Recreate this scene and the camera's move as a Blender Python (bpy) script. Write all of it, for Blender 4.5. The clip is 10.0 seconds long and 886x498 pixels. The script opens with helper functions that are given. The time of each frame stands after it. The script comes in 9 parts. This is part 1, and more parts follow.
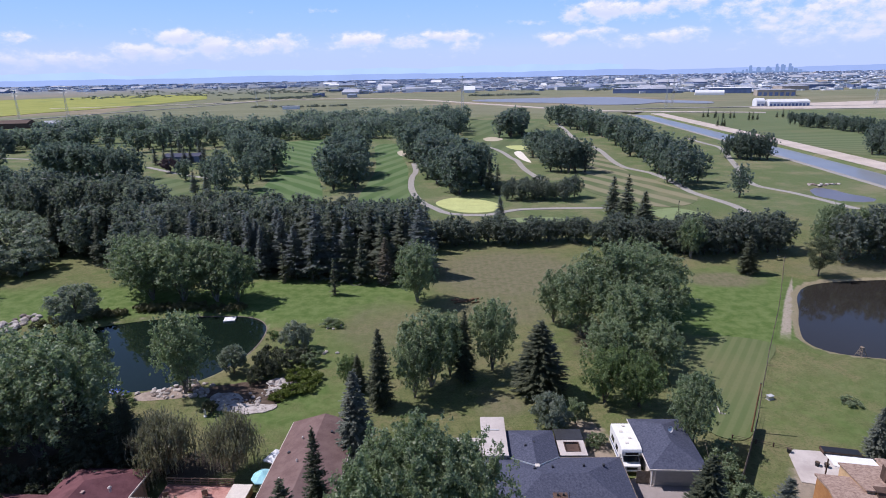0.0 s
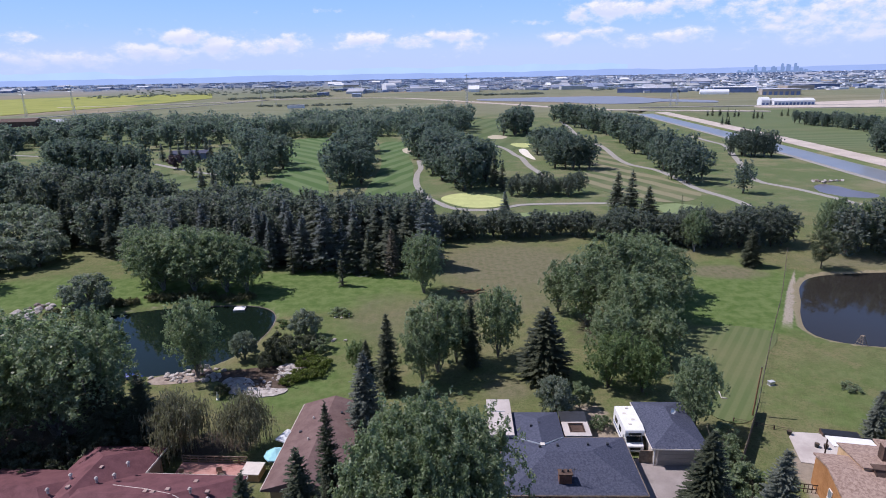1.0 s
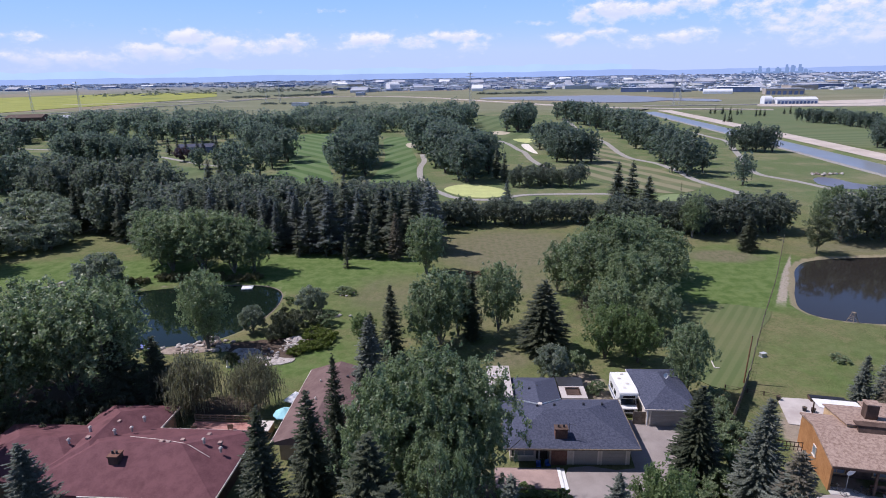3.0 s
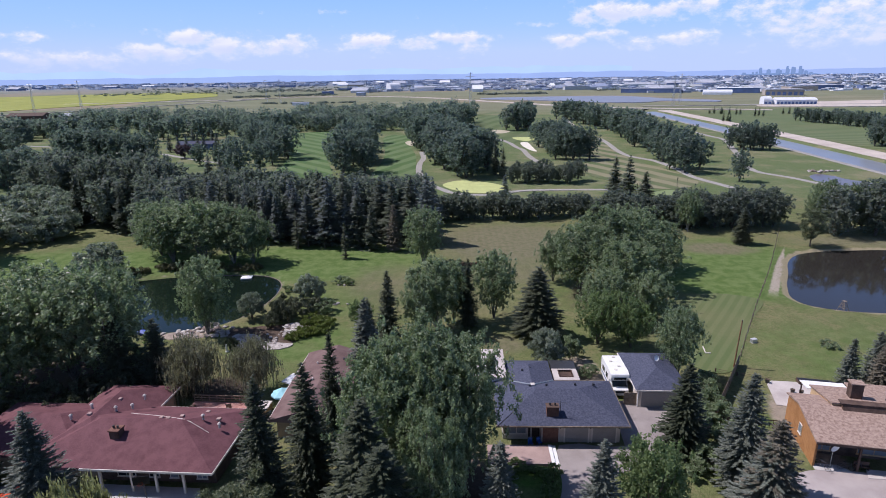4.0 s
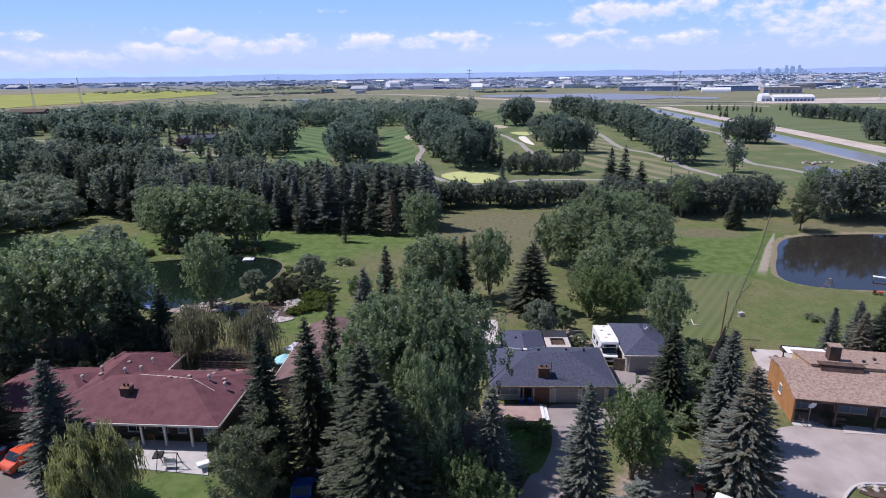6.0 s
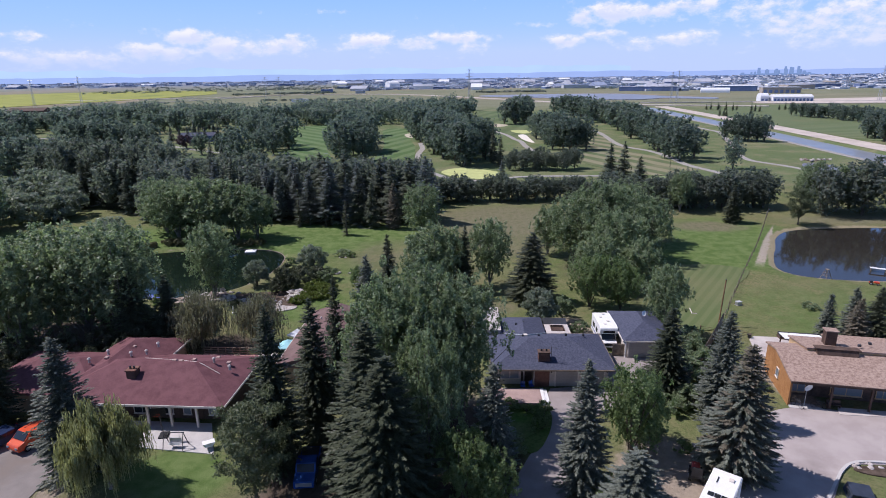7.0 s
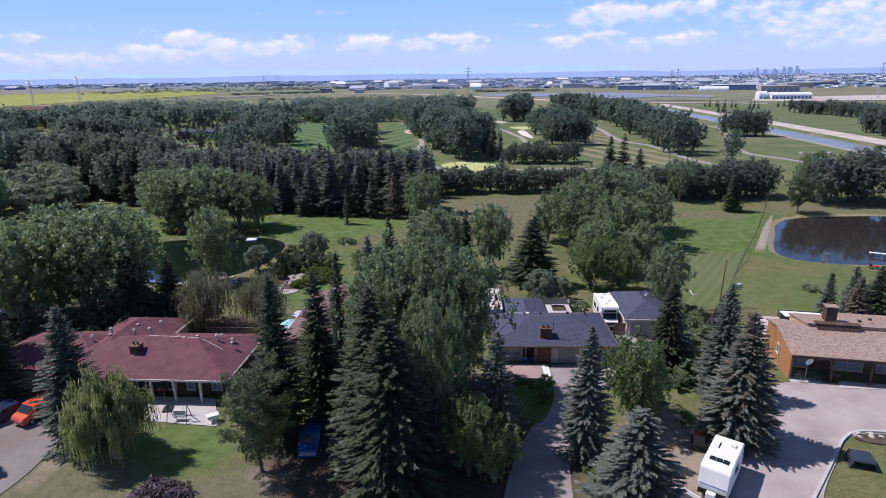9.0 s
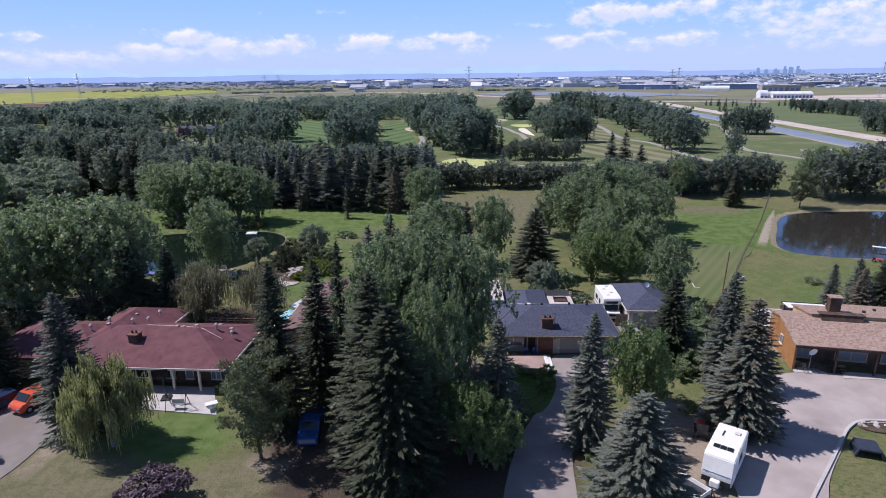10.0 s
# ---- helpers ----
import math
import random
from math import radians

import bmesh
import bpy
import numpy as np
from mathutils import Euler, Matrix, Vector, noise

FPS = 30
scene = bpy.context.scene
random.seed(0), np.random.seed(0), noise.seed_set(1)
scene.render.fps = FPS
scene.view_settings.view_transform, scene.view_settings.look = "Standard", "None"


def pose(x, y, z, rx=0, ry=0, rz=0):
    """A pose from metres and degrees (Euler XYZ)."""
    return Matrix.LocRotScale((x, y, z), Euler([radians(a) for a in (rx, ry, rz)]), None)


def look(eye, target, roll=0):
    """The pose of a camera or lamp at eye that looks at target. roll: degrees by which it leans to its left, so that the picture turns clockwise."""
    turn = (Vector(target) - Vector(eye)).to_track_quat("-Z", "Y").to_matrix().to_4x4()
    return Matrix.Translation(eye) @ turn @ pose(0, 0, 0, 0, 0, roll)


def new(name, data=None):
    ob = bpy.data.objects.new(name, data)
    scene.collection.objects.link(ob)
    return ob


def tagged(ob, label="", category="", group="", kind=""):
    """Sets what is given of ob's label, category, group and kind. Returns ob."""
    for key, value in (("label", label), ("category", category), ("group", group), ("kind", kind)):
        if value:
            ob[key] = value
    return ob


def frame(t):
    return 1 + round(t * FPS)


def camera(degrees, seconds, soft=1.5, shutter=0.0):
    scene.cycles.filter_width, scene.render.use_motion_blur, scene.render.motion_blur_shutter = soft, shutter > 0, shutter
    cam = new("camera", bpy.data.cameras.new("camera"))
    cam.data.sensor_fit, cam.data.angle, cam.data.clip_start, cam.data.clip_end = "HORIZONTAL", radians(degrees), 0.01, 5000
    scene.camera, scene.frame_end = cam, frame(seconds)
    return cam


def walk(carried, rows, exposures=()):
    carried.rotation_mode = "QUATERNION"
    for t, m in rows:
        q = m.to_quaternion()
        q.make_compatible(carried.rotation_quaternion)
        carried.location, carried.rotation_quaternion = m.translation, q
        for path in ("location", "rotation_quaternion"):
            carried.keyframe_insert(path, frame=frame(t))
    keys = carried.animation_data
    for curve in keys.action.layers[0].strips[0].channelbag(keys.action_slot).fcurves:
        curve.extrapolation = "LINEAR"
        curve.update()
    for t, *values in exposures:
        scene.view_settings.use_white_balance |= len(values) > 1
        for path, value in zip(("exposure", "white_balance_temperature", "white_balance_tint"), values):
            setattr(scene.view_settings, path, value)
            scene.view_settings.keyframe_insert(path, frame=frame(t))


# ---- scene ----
# ---- the camera ----
cam = camera(74.7, 10.0, soft=0.95)
PATH = [
    (0, (0.27, -1.425, 44.721), (0.27, 0.489, 44.141), -1.1),
    (0.5, (0.028, -2.539, 44.2), (0.021, -0.625, 43.62), -1.1),
    (1, (-0.233, -3.594, 43.544), (-0.246, -1.68, 42.964), -1.1),
    (1.5, (-0.513, -4.611, 42.874), (-0.529, -2.697, 42.293), -1.1),
    (2, (-0.592, -5.495, 42.186), (-0.611, -3.581, 41.606), -1.0),
    (2.5, (-0.473, -6.493, 41.514), (-0.495, -4.579, 40.934), -1.0),
    (4, (0.444, -9.433, 39.085), (0.42, -7.518, 38.51), -0.8),
    (4.5, (0.666, -10.478, 38.425), (0.642, -8.563, 37.849), -0.8),
    (5, (0.804, -11.434, 37.777), (0.78, -9.519, 37.199), -0.8),
    (5.5, (0.87, -12.33, 37.157), (0.847, -10.416, 36.579), -0.8),
    (7, (0.574, -14.531, 35.071), (0.554, -12.616, 34.496), -0.7),
    (7.5, (0.443, -15.125, 34.446), (0.423, -13.209, 33.87), -0.7),
    (8, (0.381, -15.433, 33.794), (0.361, -13.517, 33.22), -0.8),
    (8.5, (0.276, -15.57, 33.165), (0.258, -13.655, 32.591), -0.8),
    (9, (0.21, -15.575, 32.535), (0.193, -13.659, 31.962), -0.8),
    (9.5, (0.151, -15.469, 31.874), (0.134, -13.553, 31.3), -0.7),
    (10, (0.105, -15.44, 31.248), (0.087, -13.524, 30.674), -0.7),
]
walk(cam, [(t, look(eye, target, roll)) for t, eye, target, roll in PATH],
     exposures=((0.0, 0.34, 6050, 22.0), (10.0, 0.34, 6050, 22.0)))

# ---- sky, sun, exposure ----
SUN_FROM = Vector((-0.96, 0.22, 0.0)).normalized()      # where the sun stands, seen from above
SUN_UP = radians(54.5)
sun_dir = Vector((SUN_FROM.x * math.cos(SUN_UP), SUN_FROM.y * math.cos(SUN_UP), math.sin(SUN_UP)))
sun_data = bpy.data.lights.new("sun", "SUN")
sun_data.energy, sun_data.angle, sun_data.color = 3.8, radians(0.53), (1.0, 0.95, 0.87)
sun = new("sun", sun_data)
sun.matrix_basis = look(sun_dir * 300, (0, 0, 0))


class Nodes:
    """A short way to write node trees."""

    def __init__(self, tree):
        self.tree = tree
        tree.nodes.clear()

    def add(self, kind, ins=None, **props):
        n = self.tree.nodes.new("ShaderNode" + kind)
        for k, v in props.items():
            if k == "noise_dimensions":
                n.noise_dimensions = v
            elif k == "operation":
                n.operation = v
            elif k == "sky_type":
                n.sky_type = v
            elif k == "data_type":
                n.data_type = v
            elif k == "blend_type":
                n.blend_type = v
            elif k == "attribute_name":
                n.attribute_name = v
            elif k == "interpolation_type":
                n.interpolation_type = v
            elif k == "feature":
                n.feature = v
            elif k == "wave_profile":
                n.wave_profile = v
            elif k == "vector_type":
                n.vector_type = v
        for k, v in (ins or {}).items():
            s = n.inputs[k]
            if isinstance(v, bpy.types.NodeSocket):
                self.tree.links.new(v, s)
            else:
                s.default_value = v
        return n

    def math(self, op, a, b=0.0, c=None, clamp=False):
        ins = {0: a, 1: b}
        if c is not None:
            ins[2] = c
        n = self.add("Math", ins, operation=op)
        n.use_clamp = clamp
        return n.outputs[0]

    def noise(self, vec, scale, detail=3.0, rough=0.55, out="Fac"):
        return self.add("TexNoise", {"Vector": vec, "Scale": scale, "Detail": detail, "Roughness": rough}).outputs[out]

    def ramp(self, fac, stops):
        n = self.add("ValToRGB", {"Fac": fac})
        el = n.color_ramp.elements
        while len(el) < len(stops):
            el.new(0.5)
        for e, (p, col) in zip(el, stops):
            e.position = p
            e.color = col if len(col) == 4 else (*col, 1.0)
        return n.outputs["Color"]

    def mix(self, fac, a, b, blend="MIX"):
        n = self.add("Mix", data_type="RGBA", blend_type=blend)
        for s, v in ((n.inputs[0], fac), (n.inputs[6], a), (n.inputs[7], b)):
            if isinstance(v, bpy.types.NodeSocket):
                self.tree.links.new(v, s)
            elif isinstance(v, (int, float)):
                s.default_value = v
            else:
                s.default_value = (*v, 1.0)
        return n.outputs[2]

    def step(self, v, lo, hi):
        n = self.add("MapRange", {0: v, 1: lo, 2: hi, 3: 0.0, 4: 1.0}, interpolation_type="SMOOTHSTEP")
        return n.outputs[0]


def make_world():
    world = bpy.data.worlds.new("sky")
    scene.world = world
    world.use_nodes = True
    g = Nodes(world.node_tree)
    gen = g.add("TexCoord").outputs["Generated"]
    d = g.add("SeparateXYZ", {0: gen}).outputs
    el = g.math("ARCSINE", d[2])
    az = g.math("ARCTAN2", d[0], d[1])
    sky = g.add("TexSky", sky_type="NISHITA")
    sky.sun_disc = False
    sky.sun_elevation, sky.sun_rotation = SUN_UP, math.atan2(SUN_FROM.x, SUN_FROM.y)
    sky.altitude, sky.air_density, sky.dust_density, sky.ozone_density = 1050, 1.0, 0.6, 1.6
    # the clear upland air stays blue low down, above a lilac haze
    low = g.ramp(g.math("MULTIPLY", el, 4.0, clamp=True), [(0.0, (0.53, 0.67, 0.98)), (0.14, (0.52, 0.67, 1.0)), (0.30, (0.40, 0.62, 1.0)), (0.6, (0.27, 0.53, 0.99)), (1.0, (0.22, 0.47, 0.95))])
    low = g.mix(1.0, low, (9.2, 9.35, 9.7), "MULTIPLY")
    blue = g.mix(g.step(el, 0.12, 0.5), low, g.mix(1.0, sky.outputs["Color"], (0.80, 0.82, 0.86), "MULTIPLY"))
    # fair-weather cumulus in rows low down, a larger bank to one side
    p = g.add("CombineXYZ", {0: g.math("MULTIPLY", az, 30.0), 1: g.math("MULTIPLY", el, 52.0), 2: 0.7}).outputs[0]
    n1 = g.noise(p, 1.2, 8.0, 0.62)
    puff = g.math("MULTIPLY_ADD", n1, 1.05, -0.215)
    dens = puff
    base = g.math("MULTIPLY", n1, 0.0)
    for (a0, e0, wa, we, k) in CLOUDS:
        u = g.math("DIVIDE", g.math("SUBTRACT", az, a0), wa)
        up = g.math("SUBTRACT", el, e0)
        # crisp heaped tops, bases that fade into the haze
        v = g.math("MAXIMUM", g.math("DIVIDE", up, we * 1.15), g.math("DIVIDE", up, -we * 1.9))
        r2 = g.math("ADD", g.math("MULTIPLY", u, u), g.math("MULTIPLY", v, v))
        bump = g.math("MULTIPLY", g.math("POWER", 2.718, g.math("MULTIPLY", r2, -1.0)), k)
        dens = g.math("MAXIMUM", dens, g.math("ADD", bump, puff))
        base = g.math("MAXIMUM", base, g.math("MULTIPLY", bump, g.step(up, we * 0.4, -we * 0.9)))
    # elsewhere round the sky the same kind of cloud
    aside = g.step(g.math("ABSOLUTE", az), 0.75, 1.1)
    dens = g.math("ADD", dens, g.math("MULTIPLY", aside, 0.05))
    dens = g.math("SUBTRACT", dens, g.math("MULTIPLY", g.step(el, 0.14, 0.45), 0.3))
    cover = g.step(dens, 0.44, 0.76)
    thick = g.step(dens, 0.54, 0.80)
    under = g.add("VectorMath", {0: p, 1: (-0.12, 0.45, 0.0)}, operation="ADD").outputs[0]
    shade = g.step(g.math("SUBTRACT", g.noise(under, 1.2, 8.0, 0.62), n1), -0.08, 0.08)
    cloud = g.mix(g.math("MULTIPLY", shade, 0.7), (9.2, 9.1, 9.9), (6.9, 7.3, 9.2))
    cloud = g.mix(g.math("MULTIPLY", base, 2.0, clamp=True), cloud, (6.3, 6.9, 9.2))
    cloud = g.mix(thick, (7.0, 7.7, 9.8), cloud)
    haze = g.math("SUBTRACT", 1.0, g.step(el, 0.0, 0.06))
    col = g.mix(g.math("MULTIPLY", cover, 0.86), blue, cloud)
    col = g.mix(g.math("MULTIPLY", haze, 0.75), col, (4.9, 6.1, 9.0))
    bg = g.add("Background", {"Color": col, "Strength": 0.085})
    out = g.add("OutputWorld")
    g.tree.links.new(bg.outputs[0], out.inputs[0])


# clouds: bearing, height (radians), half width, half height, density
CLOUDS = [
    (-0.610, 0.057, 0.039, 0.0055, 0.36), (-0.600, 0.030, 0.065, 0.0099, 0.42), (-0.540, 0.029, 0.072, 0.0099, 0.44), (-0.460, 0.042, 0.039, 0.0110, 0.50),
    (-0.425, 0.037, 0.052, 0.0088, 0.44), (-0.395, 0.062, 0.049, 0.0099, 0.52), (-0.350, 0.050, 0.049, 0.0121, 0.52), (-0.315, 0.047, 0.039, 0.0099, 0.44),
    (-0.262, 0.049, 0.055, 0.0099, 0.46), (-0.240, 0.060, 0.029, 0.0066, 0.36), (-0.180, 0.096, 0.023, 0.0044, 0.28), (-0.125, 0.055, 0.057, 0.0099, 0.52),
    (-0.050, 0.053, 0.065, 0.0077, 0.42), (0.012, 0.059, 0.057, 0.0077, 0.48), (0.038, 0.042, 0.033, 0.0077, 0.38), (0.139, 0.075, 0.023, 0.0044, 0.28),
    (0.190, 0.052, 0.039, 0.0077, 0.44), (0.245, 0.059, 0.039, 0.0066, 0.40), (0.360, 0.050, 0.052, 0.0088, 0.42), (0.310, 0.045, 0.065, 0.0088, 0.32),
    (0.215, 0.088, 0.026, 0.0099, 0.50), (0.262, 0.092, 0.058, 0.0121, 0.54), (0.320, 0.090, 0.065, 0.0099, 0.48), (0.375, 0.096, 0.052, 0.0088, 0.44),
    (0.470, 0.088, 0.078, 0.0149, 0.37), (0.520, 0.070, 0.078, 0.0126, 0.41), (0.575, 0.076, 0.078, 0.0149, 0.41), (0.620, 0.062, 0.078, 0.0172, 0.41),
    (0.490, 0.060, 0.065, 0.0115, 0.35), (0.545, 0.043, 0.078, 0.0115, 0.35), (0.600, 0.042, 0.078, 0.0115, 0.35), (0.630, 0.082, 0.065, 0.0149, 0.39),
]
make_world()

# ---- materials ----
def surface(name, build, rough=0.9, metal=0.0, spec=0.3, bump=None, bump_dist=0.02, alpha=None):
    """A material: build(g, pos) gives the colour; bump(g, pos) a height."""
    m = bpy.data.materials.new(name)
    m.use_nodes = True
    g = Nodes(m.node_tree)
    pos = g.add("NewGeometry").outputs["Position"]
    b = g.add("BsdfPrincipled", {"Roughness": rough, "Metallic": metal, "Specular IOR Level": spec})
    col = build(g, pos)
    if isinstance(col, bpy.types.NodeSocket):
        g.tree.links.new(col, b.inputs["Base Color"])
    else:
        b.inputs["Base Color"].default_value = (*col, 1.0)
    if bump:
        h = bump(g, pos)
        n = g.add("Bump", {"Height": h, "Strength": 0.6, "Distance": bump_dist})
        g.tree.links.new(n.outputs[0], b.inputs["Normal"])
    out = g.add("OutputMaterial")
    g.tree.links.new(b.outputs[0], out.inputs[0])
    return m


def speckled(dark, light, scale=1.5, fine=9.0, worn=None):
    def build(g, pos):
        a = g.noise(pos, scale, 4.0, 0.6)
        c = g.mix(g.step(a, 0.3, 0.7), dark, light)
        f = g.noise(pos, fine, 3.0, 0.6)
        c = g.mix(g.math("MULTIPLY", g.step(f, 0.35, 0.75), 0.35), c, tuple(min(1, v * 1.25 + 0.01) for v in light))
        if worn:
            w = g.noise(pos, scale * 0.35, 5.0, 0.6)
            c = g.mix(g.step(w, 0.56, 0.72), c, worn)
        return c
    return build


def plain(col, var=0.12, scale=1.2):
    lo = tuple(v * (1 - var) for v in col)
    hi = tuple(min(1.0, v * (1 + var)) for v in col)
    return speckled(lo, hi, scale, scale * 9)


def foliage(name, dark, light, spread=0.25, translucent=0.3, warm=None, gloss=0.22):
    """Leaves: each leaf clump and each tree has its own tint."""
    m = bpy.data.materials.new(name)
    m.use_nodes = True
    g = Nodes(m.node_tree)
    geo = g.add("NewGeometry")
    isl = geo.outputs["Random Per Island"]
    ob = g.add("ObjectInfo").outputs["Random"]
    k = g.math("ADD", g.math("MULTIPLY", isl, 1.0 - spread), g.math("MULTIPLY", ob, spread))
    col = g.mix(k, dark, light)
    if warm:
        col = g.mix(g.step(ob, 0.62, 0.95), col, warm)
    clump = g.noise(geo.outputs["Position"], 0.8, 2.0, 0.5)
    col = g.mix(g.math("MULTIPLY", g.step(clump, 0.4, 0.75), 0.25), col, tuple(v * 0.6 for v in dark))
    diff = g.add("BsdfPrincipled", {"Base Color": col, "Roughness": 0.46, "Specular IOR Level": gloss})
    tr = g.add("BsdfTranslucent", {"Color": g.mix(1.0, col, (1.16, 1.28, 0.96), "MULTIPLY")})
    mixed = g.add("MixShader", {0: translucent, 1: diff.outputs[0], 2: tr.outputs[0]})
    out = g.add("OutputMaterial")
    g.tree.links.new(mixed.outputs[0], out.inputs[0])
    return m


def grass_colour(g, pos, greens, dry, amount=0.5, scale=0.05):
    """Lawn: patches of fresh and dry grass at several scales, down to single tufts."""
    big = g.noise(pos, scale, 5.0, 0.6)
    mid = g.noise(pos, 0.45, 5.0, 0.7)
    fine = g.noise(pos, 5.5, 3.0, 0.7)
    c = g.mix(g.step(mid, 0.36, 0.62), greens[0], greens[1])
    c = g.mix(g.math("MULTIPLY", g.step(g.noise(pos, 0.16, 6.0, 0.72), 0.47, 0.60), 0.75), c, tuple(0.8 * a + 0.2 * b for a, b in zip(dry, greens[0])))
    c = g.mix(g.math("MULTIPLY", g.step(g.noise(pos, 0.11, 6.0, 0.72), 0.50, 0.62), 0.65), c, (greens[0][0] * 0.78, greens[0][1] * 1.05, greens[0][2] * 0.75))
    c = g.mix(g.math("MULTIPLY", g.step(big, 0.42, 0.66), amount), c, dry)
    c = g.mix(g.math("MULTIPLY", g.step(fine, 0.45, 0.8), 0.45), c, tuple(v * 0.55 for v in greens[0]))
    tuft = g.noise(pos, 11.0, 4.0, 0.8)
    c = g.mix(g.math("MULTIPLY", g.step(tuft, 0.50, 0.66), 0.6), c, tuple(v * 1.2 for v in dry))
    c = g.mix(g.math("MULTIPLY", g.step(g.noise(pos, 3.4, 4.0, 0.75), 0.52, 0.66), 0.55), c, tuple(v * 0.5 for v in greens[0]))
    c = g.mix(g.math("MULTIPLY", g.step(g.noise(pos, 1.7, 4.0, 0.7), 0.48, 0.64), 0.55), c, tuple(v * 0.6 for v in greens[1]))
    clover = g.noise(pos, 0.8, 5.0, 0.75)
    c = g.mix(g.math("MULTIPLY", g.step(clover, 0.56, 0.68), 0.6), c, (greens[0][0] * 0.62, greens[0][1] * 0.86, greens[0][2] * 0.6))
    return c


GREENS = ((0.104, 0.130, 0.048), (0.156, 0.178, 0.074))
DRY = (0.215, 0.190, 0.100)
FAR_GRASS = (0.155, 0.150, 0.080)


def ground_build(g, pos):
    xyz = g.add("SeparateXYZ", {0: pos}).outputs
    c = grass_colour(g, pos, GREENS, DRY, 0.55, 0.035)
    dry = g.add("Attribute", attribute_name="dry").outputs["Fac"]
    fresh = g.add("Attribute", attribute_name="fresh").outputs["Fac"]
    bare = g.add("Attribute", attribute_name="bare").outputs["Fac"]
    wob = g.math("MULTIPLY_ADD", g.noise(pos, 0.35, 5.0, 0.65), 0.9, -0.45)
    mid_patch = g.noise(pos, 0.5, 5.0, 0.65)
    c = g.mix(g.step(g.math("ADD", fresh, wob), 0.2, 0.75), c, g.mix(g.step(mid_patch, 0.35, 0.65), (0.084, 0.136, 0.036), (0.140, 0.190, 0.066)))
    rows = g.math("SINE", g.math("MULTIPLY", xyz[0], 4.2))
    drycol = g.mix(g.math("MULTIPLY_ADD", rows, 0.16, 0.3), (0.196, 0.176, 0.112), (0.142, 0.147, 0.080))
    drycol = g.mix(g.math("MULTIPLY", g.step(g.noise(pos, 0.7, 5.0, 0.72), 0.46, 0.60), 0.6), drycol, (0.112, 0.122, 0.056))
    drycol = g.mix(g.math("MULTIPLY", g.step(g.noise(pos, 3.1, 4.0, 0.75), 0.50, 0.64), 0.5), drycol, (0.092, 0.088, 0.046))
    c = g.mix(g.step(g.math("ADD", dry, wob), 0.25, 0.95), c, drycol)
    soil = g.mix(g.noise(pos, 1.4, 5.0, 0.65), (0.19, 0.152, 0.115), (0.42, 0.355, 0.28))
    c = g.mix(g.step(g.math("ADD", bare, wob), 0.35, 0.7), c, soil)
    # needle litter, kept dark to stand in for deep shade under trees
    litter = g.add("Attribute", attribute_name="litter").outputs["Fac"]
    c = g.mix(g.step(g.math("ADD", litter, wob), 0.30, 0.75), c, g.mix(g.noise(pos, 2.6, 5.0, 0.7), (0.040, 0.032, 0.024), (0.135, 0.105, 0.078)))
    # the rough of the golf course is paler and drier
    course = g.step(xyz[1], 150.0, 190.0)
    rough = g.mix(g.step(g.noise(pos, 0.045, 5.0, 0.7), 0.44, 0.68), (0.108, 0.152, 0.066), (0.225, 0.212, 0.130))
    c = g.mix(g.math("MULTIPLY", course, 0.72), c, rough)
    # a pale worn track beside the pond, and the sandy rim of the water
    across = g.math("SUBTRACT", g.math("MULTIPLY", g.math("SUBTRACT", xyz[0], 59.0), 0.851), g.math("MULTIPLY", g.math("SUBTRACT", xyz[1], 89.6), 0.526))
    along = g.math("ADD", g.math("MULTIPLY", g.math("SUBTRACT", xyz[0], 59.0), 0.526), g.math("MULTIPLY", g.math("SUBTRACT", xyz[1], 89.6), 0.851))
    wide = g.math("SUBTRACT", 0.85, g.math("MULTIPLY", g.step(along, 18.0, 38.0), 0.85))
    edge = g.math("SUBTRACT", wide, g.math("ABSOLUTE", g.math("ADD", across, g.math("MULTIPLY_ADD", g.noise(pos, 0.9, 4.0, 0.7), 0.9, -0.45))))
    on = g.math("MULTIPLY", g.step(edge, -0.15, 0.3), g.step(g.math("ADD", along, g.math("MULTIPLY", g.noise(pos, 0.7, 4.0, 0.7), 6.0)), 1.5, 7.0))
    on = g.math("MULTIPLY", on, g.step(g.math("SUBTRACT", 38.0, along), 0.0, 6.0))
    on = g.math("MULTIPLY", on, g.step(g.noise(pos, 2.2, 4.0, 0.7), 0.30, 0.46))
    c = g.mix(on, c, g.mix(g.noise(pos, 3.0, 4.0, 0.7), (0.24, 0.20, 0.155), (0.50, 0.44, 0.36)))
    rim = g.add("Attribute", attribute_name="rim").outputs["Fac"]
    c = g.mix(g.step(g.math("ADD", rim, wob), 0.40, 0.75), c, g.mix(g.noise(pos, 2.0, 4.0, 0.7), (0.17, 0.145, 0.085), (0.40, 0.35, 0.23)))
    # far off: prairie fields in large blocks, then built-up land with haze painted in
    cell = g.add("TexVoronoi", {"Vector": pos, "Scale": 0.0034}).outputs["Color"]
    hue = g.add("SeparateColor", {0: cell}).outputs[0]
    fields = g.ramp(hue, [(0.0, (0.155, 0.180, 0.105)), (0.3, (0.225, 0.215, 0.140)), (0.5, (0.160, 0.185, 0.112)), (0.7, (0.270, 0.225, 0.155)), (0.85, (0.180, 0.198, 0.122)), (1.0, (0.205, 0.205, 0.135))])
    # scrub and mown strips break the fields up
    scrub = g.noise(g.add("VectorMath", {0: pos, 1: (0.4, 1.0, 1.0)}, operation="MULTIPLY").outputs[0], 0.022, 5.0, 0.7)
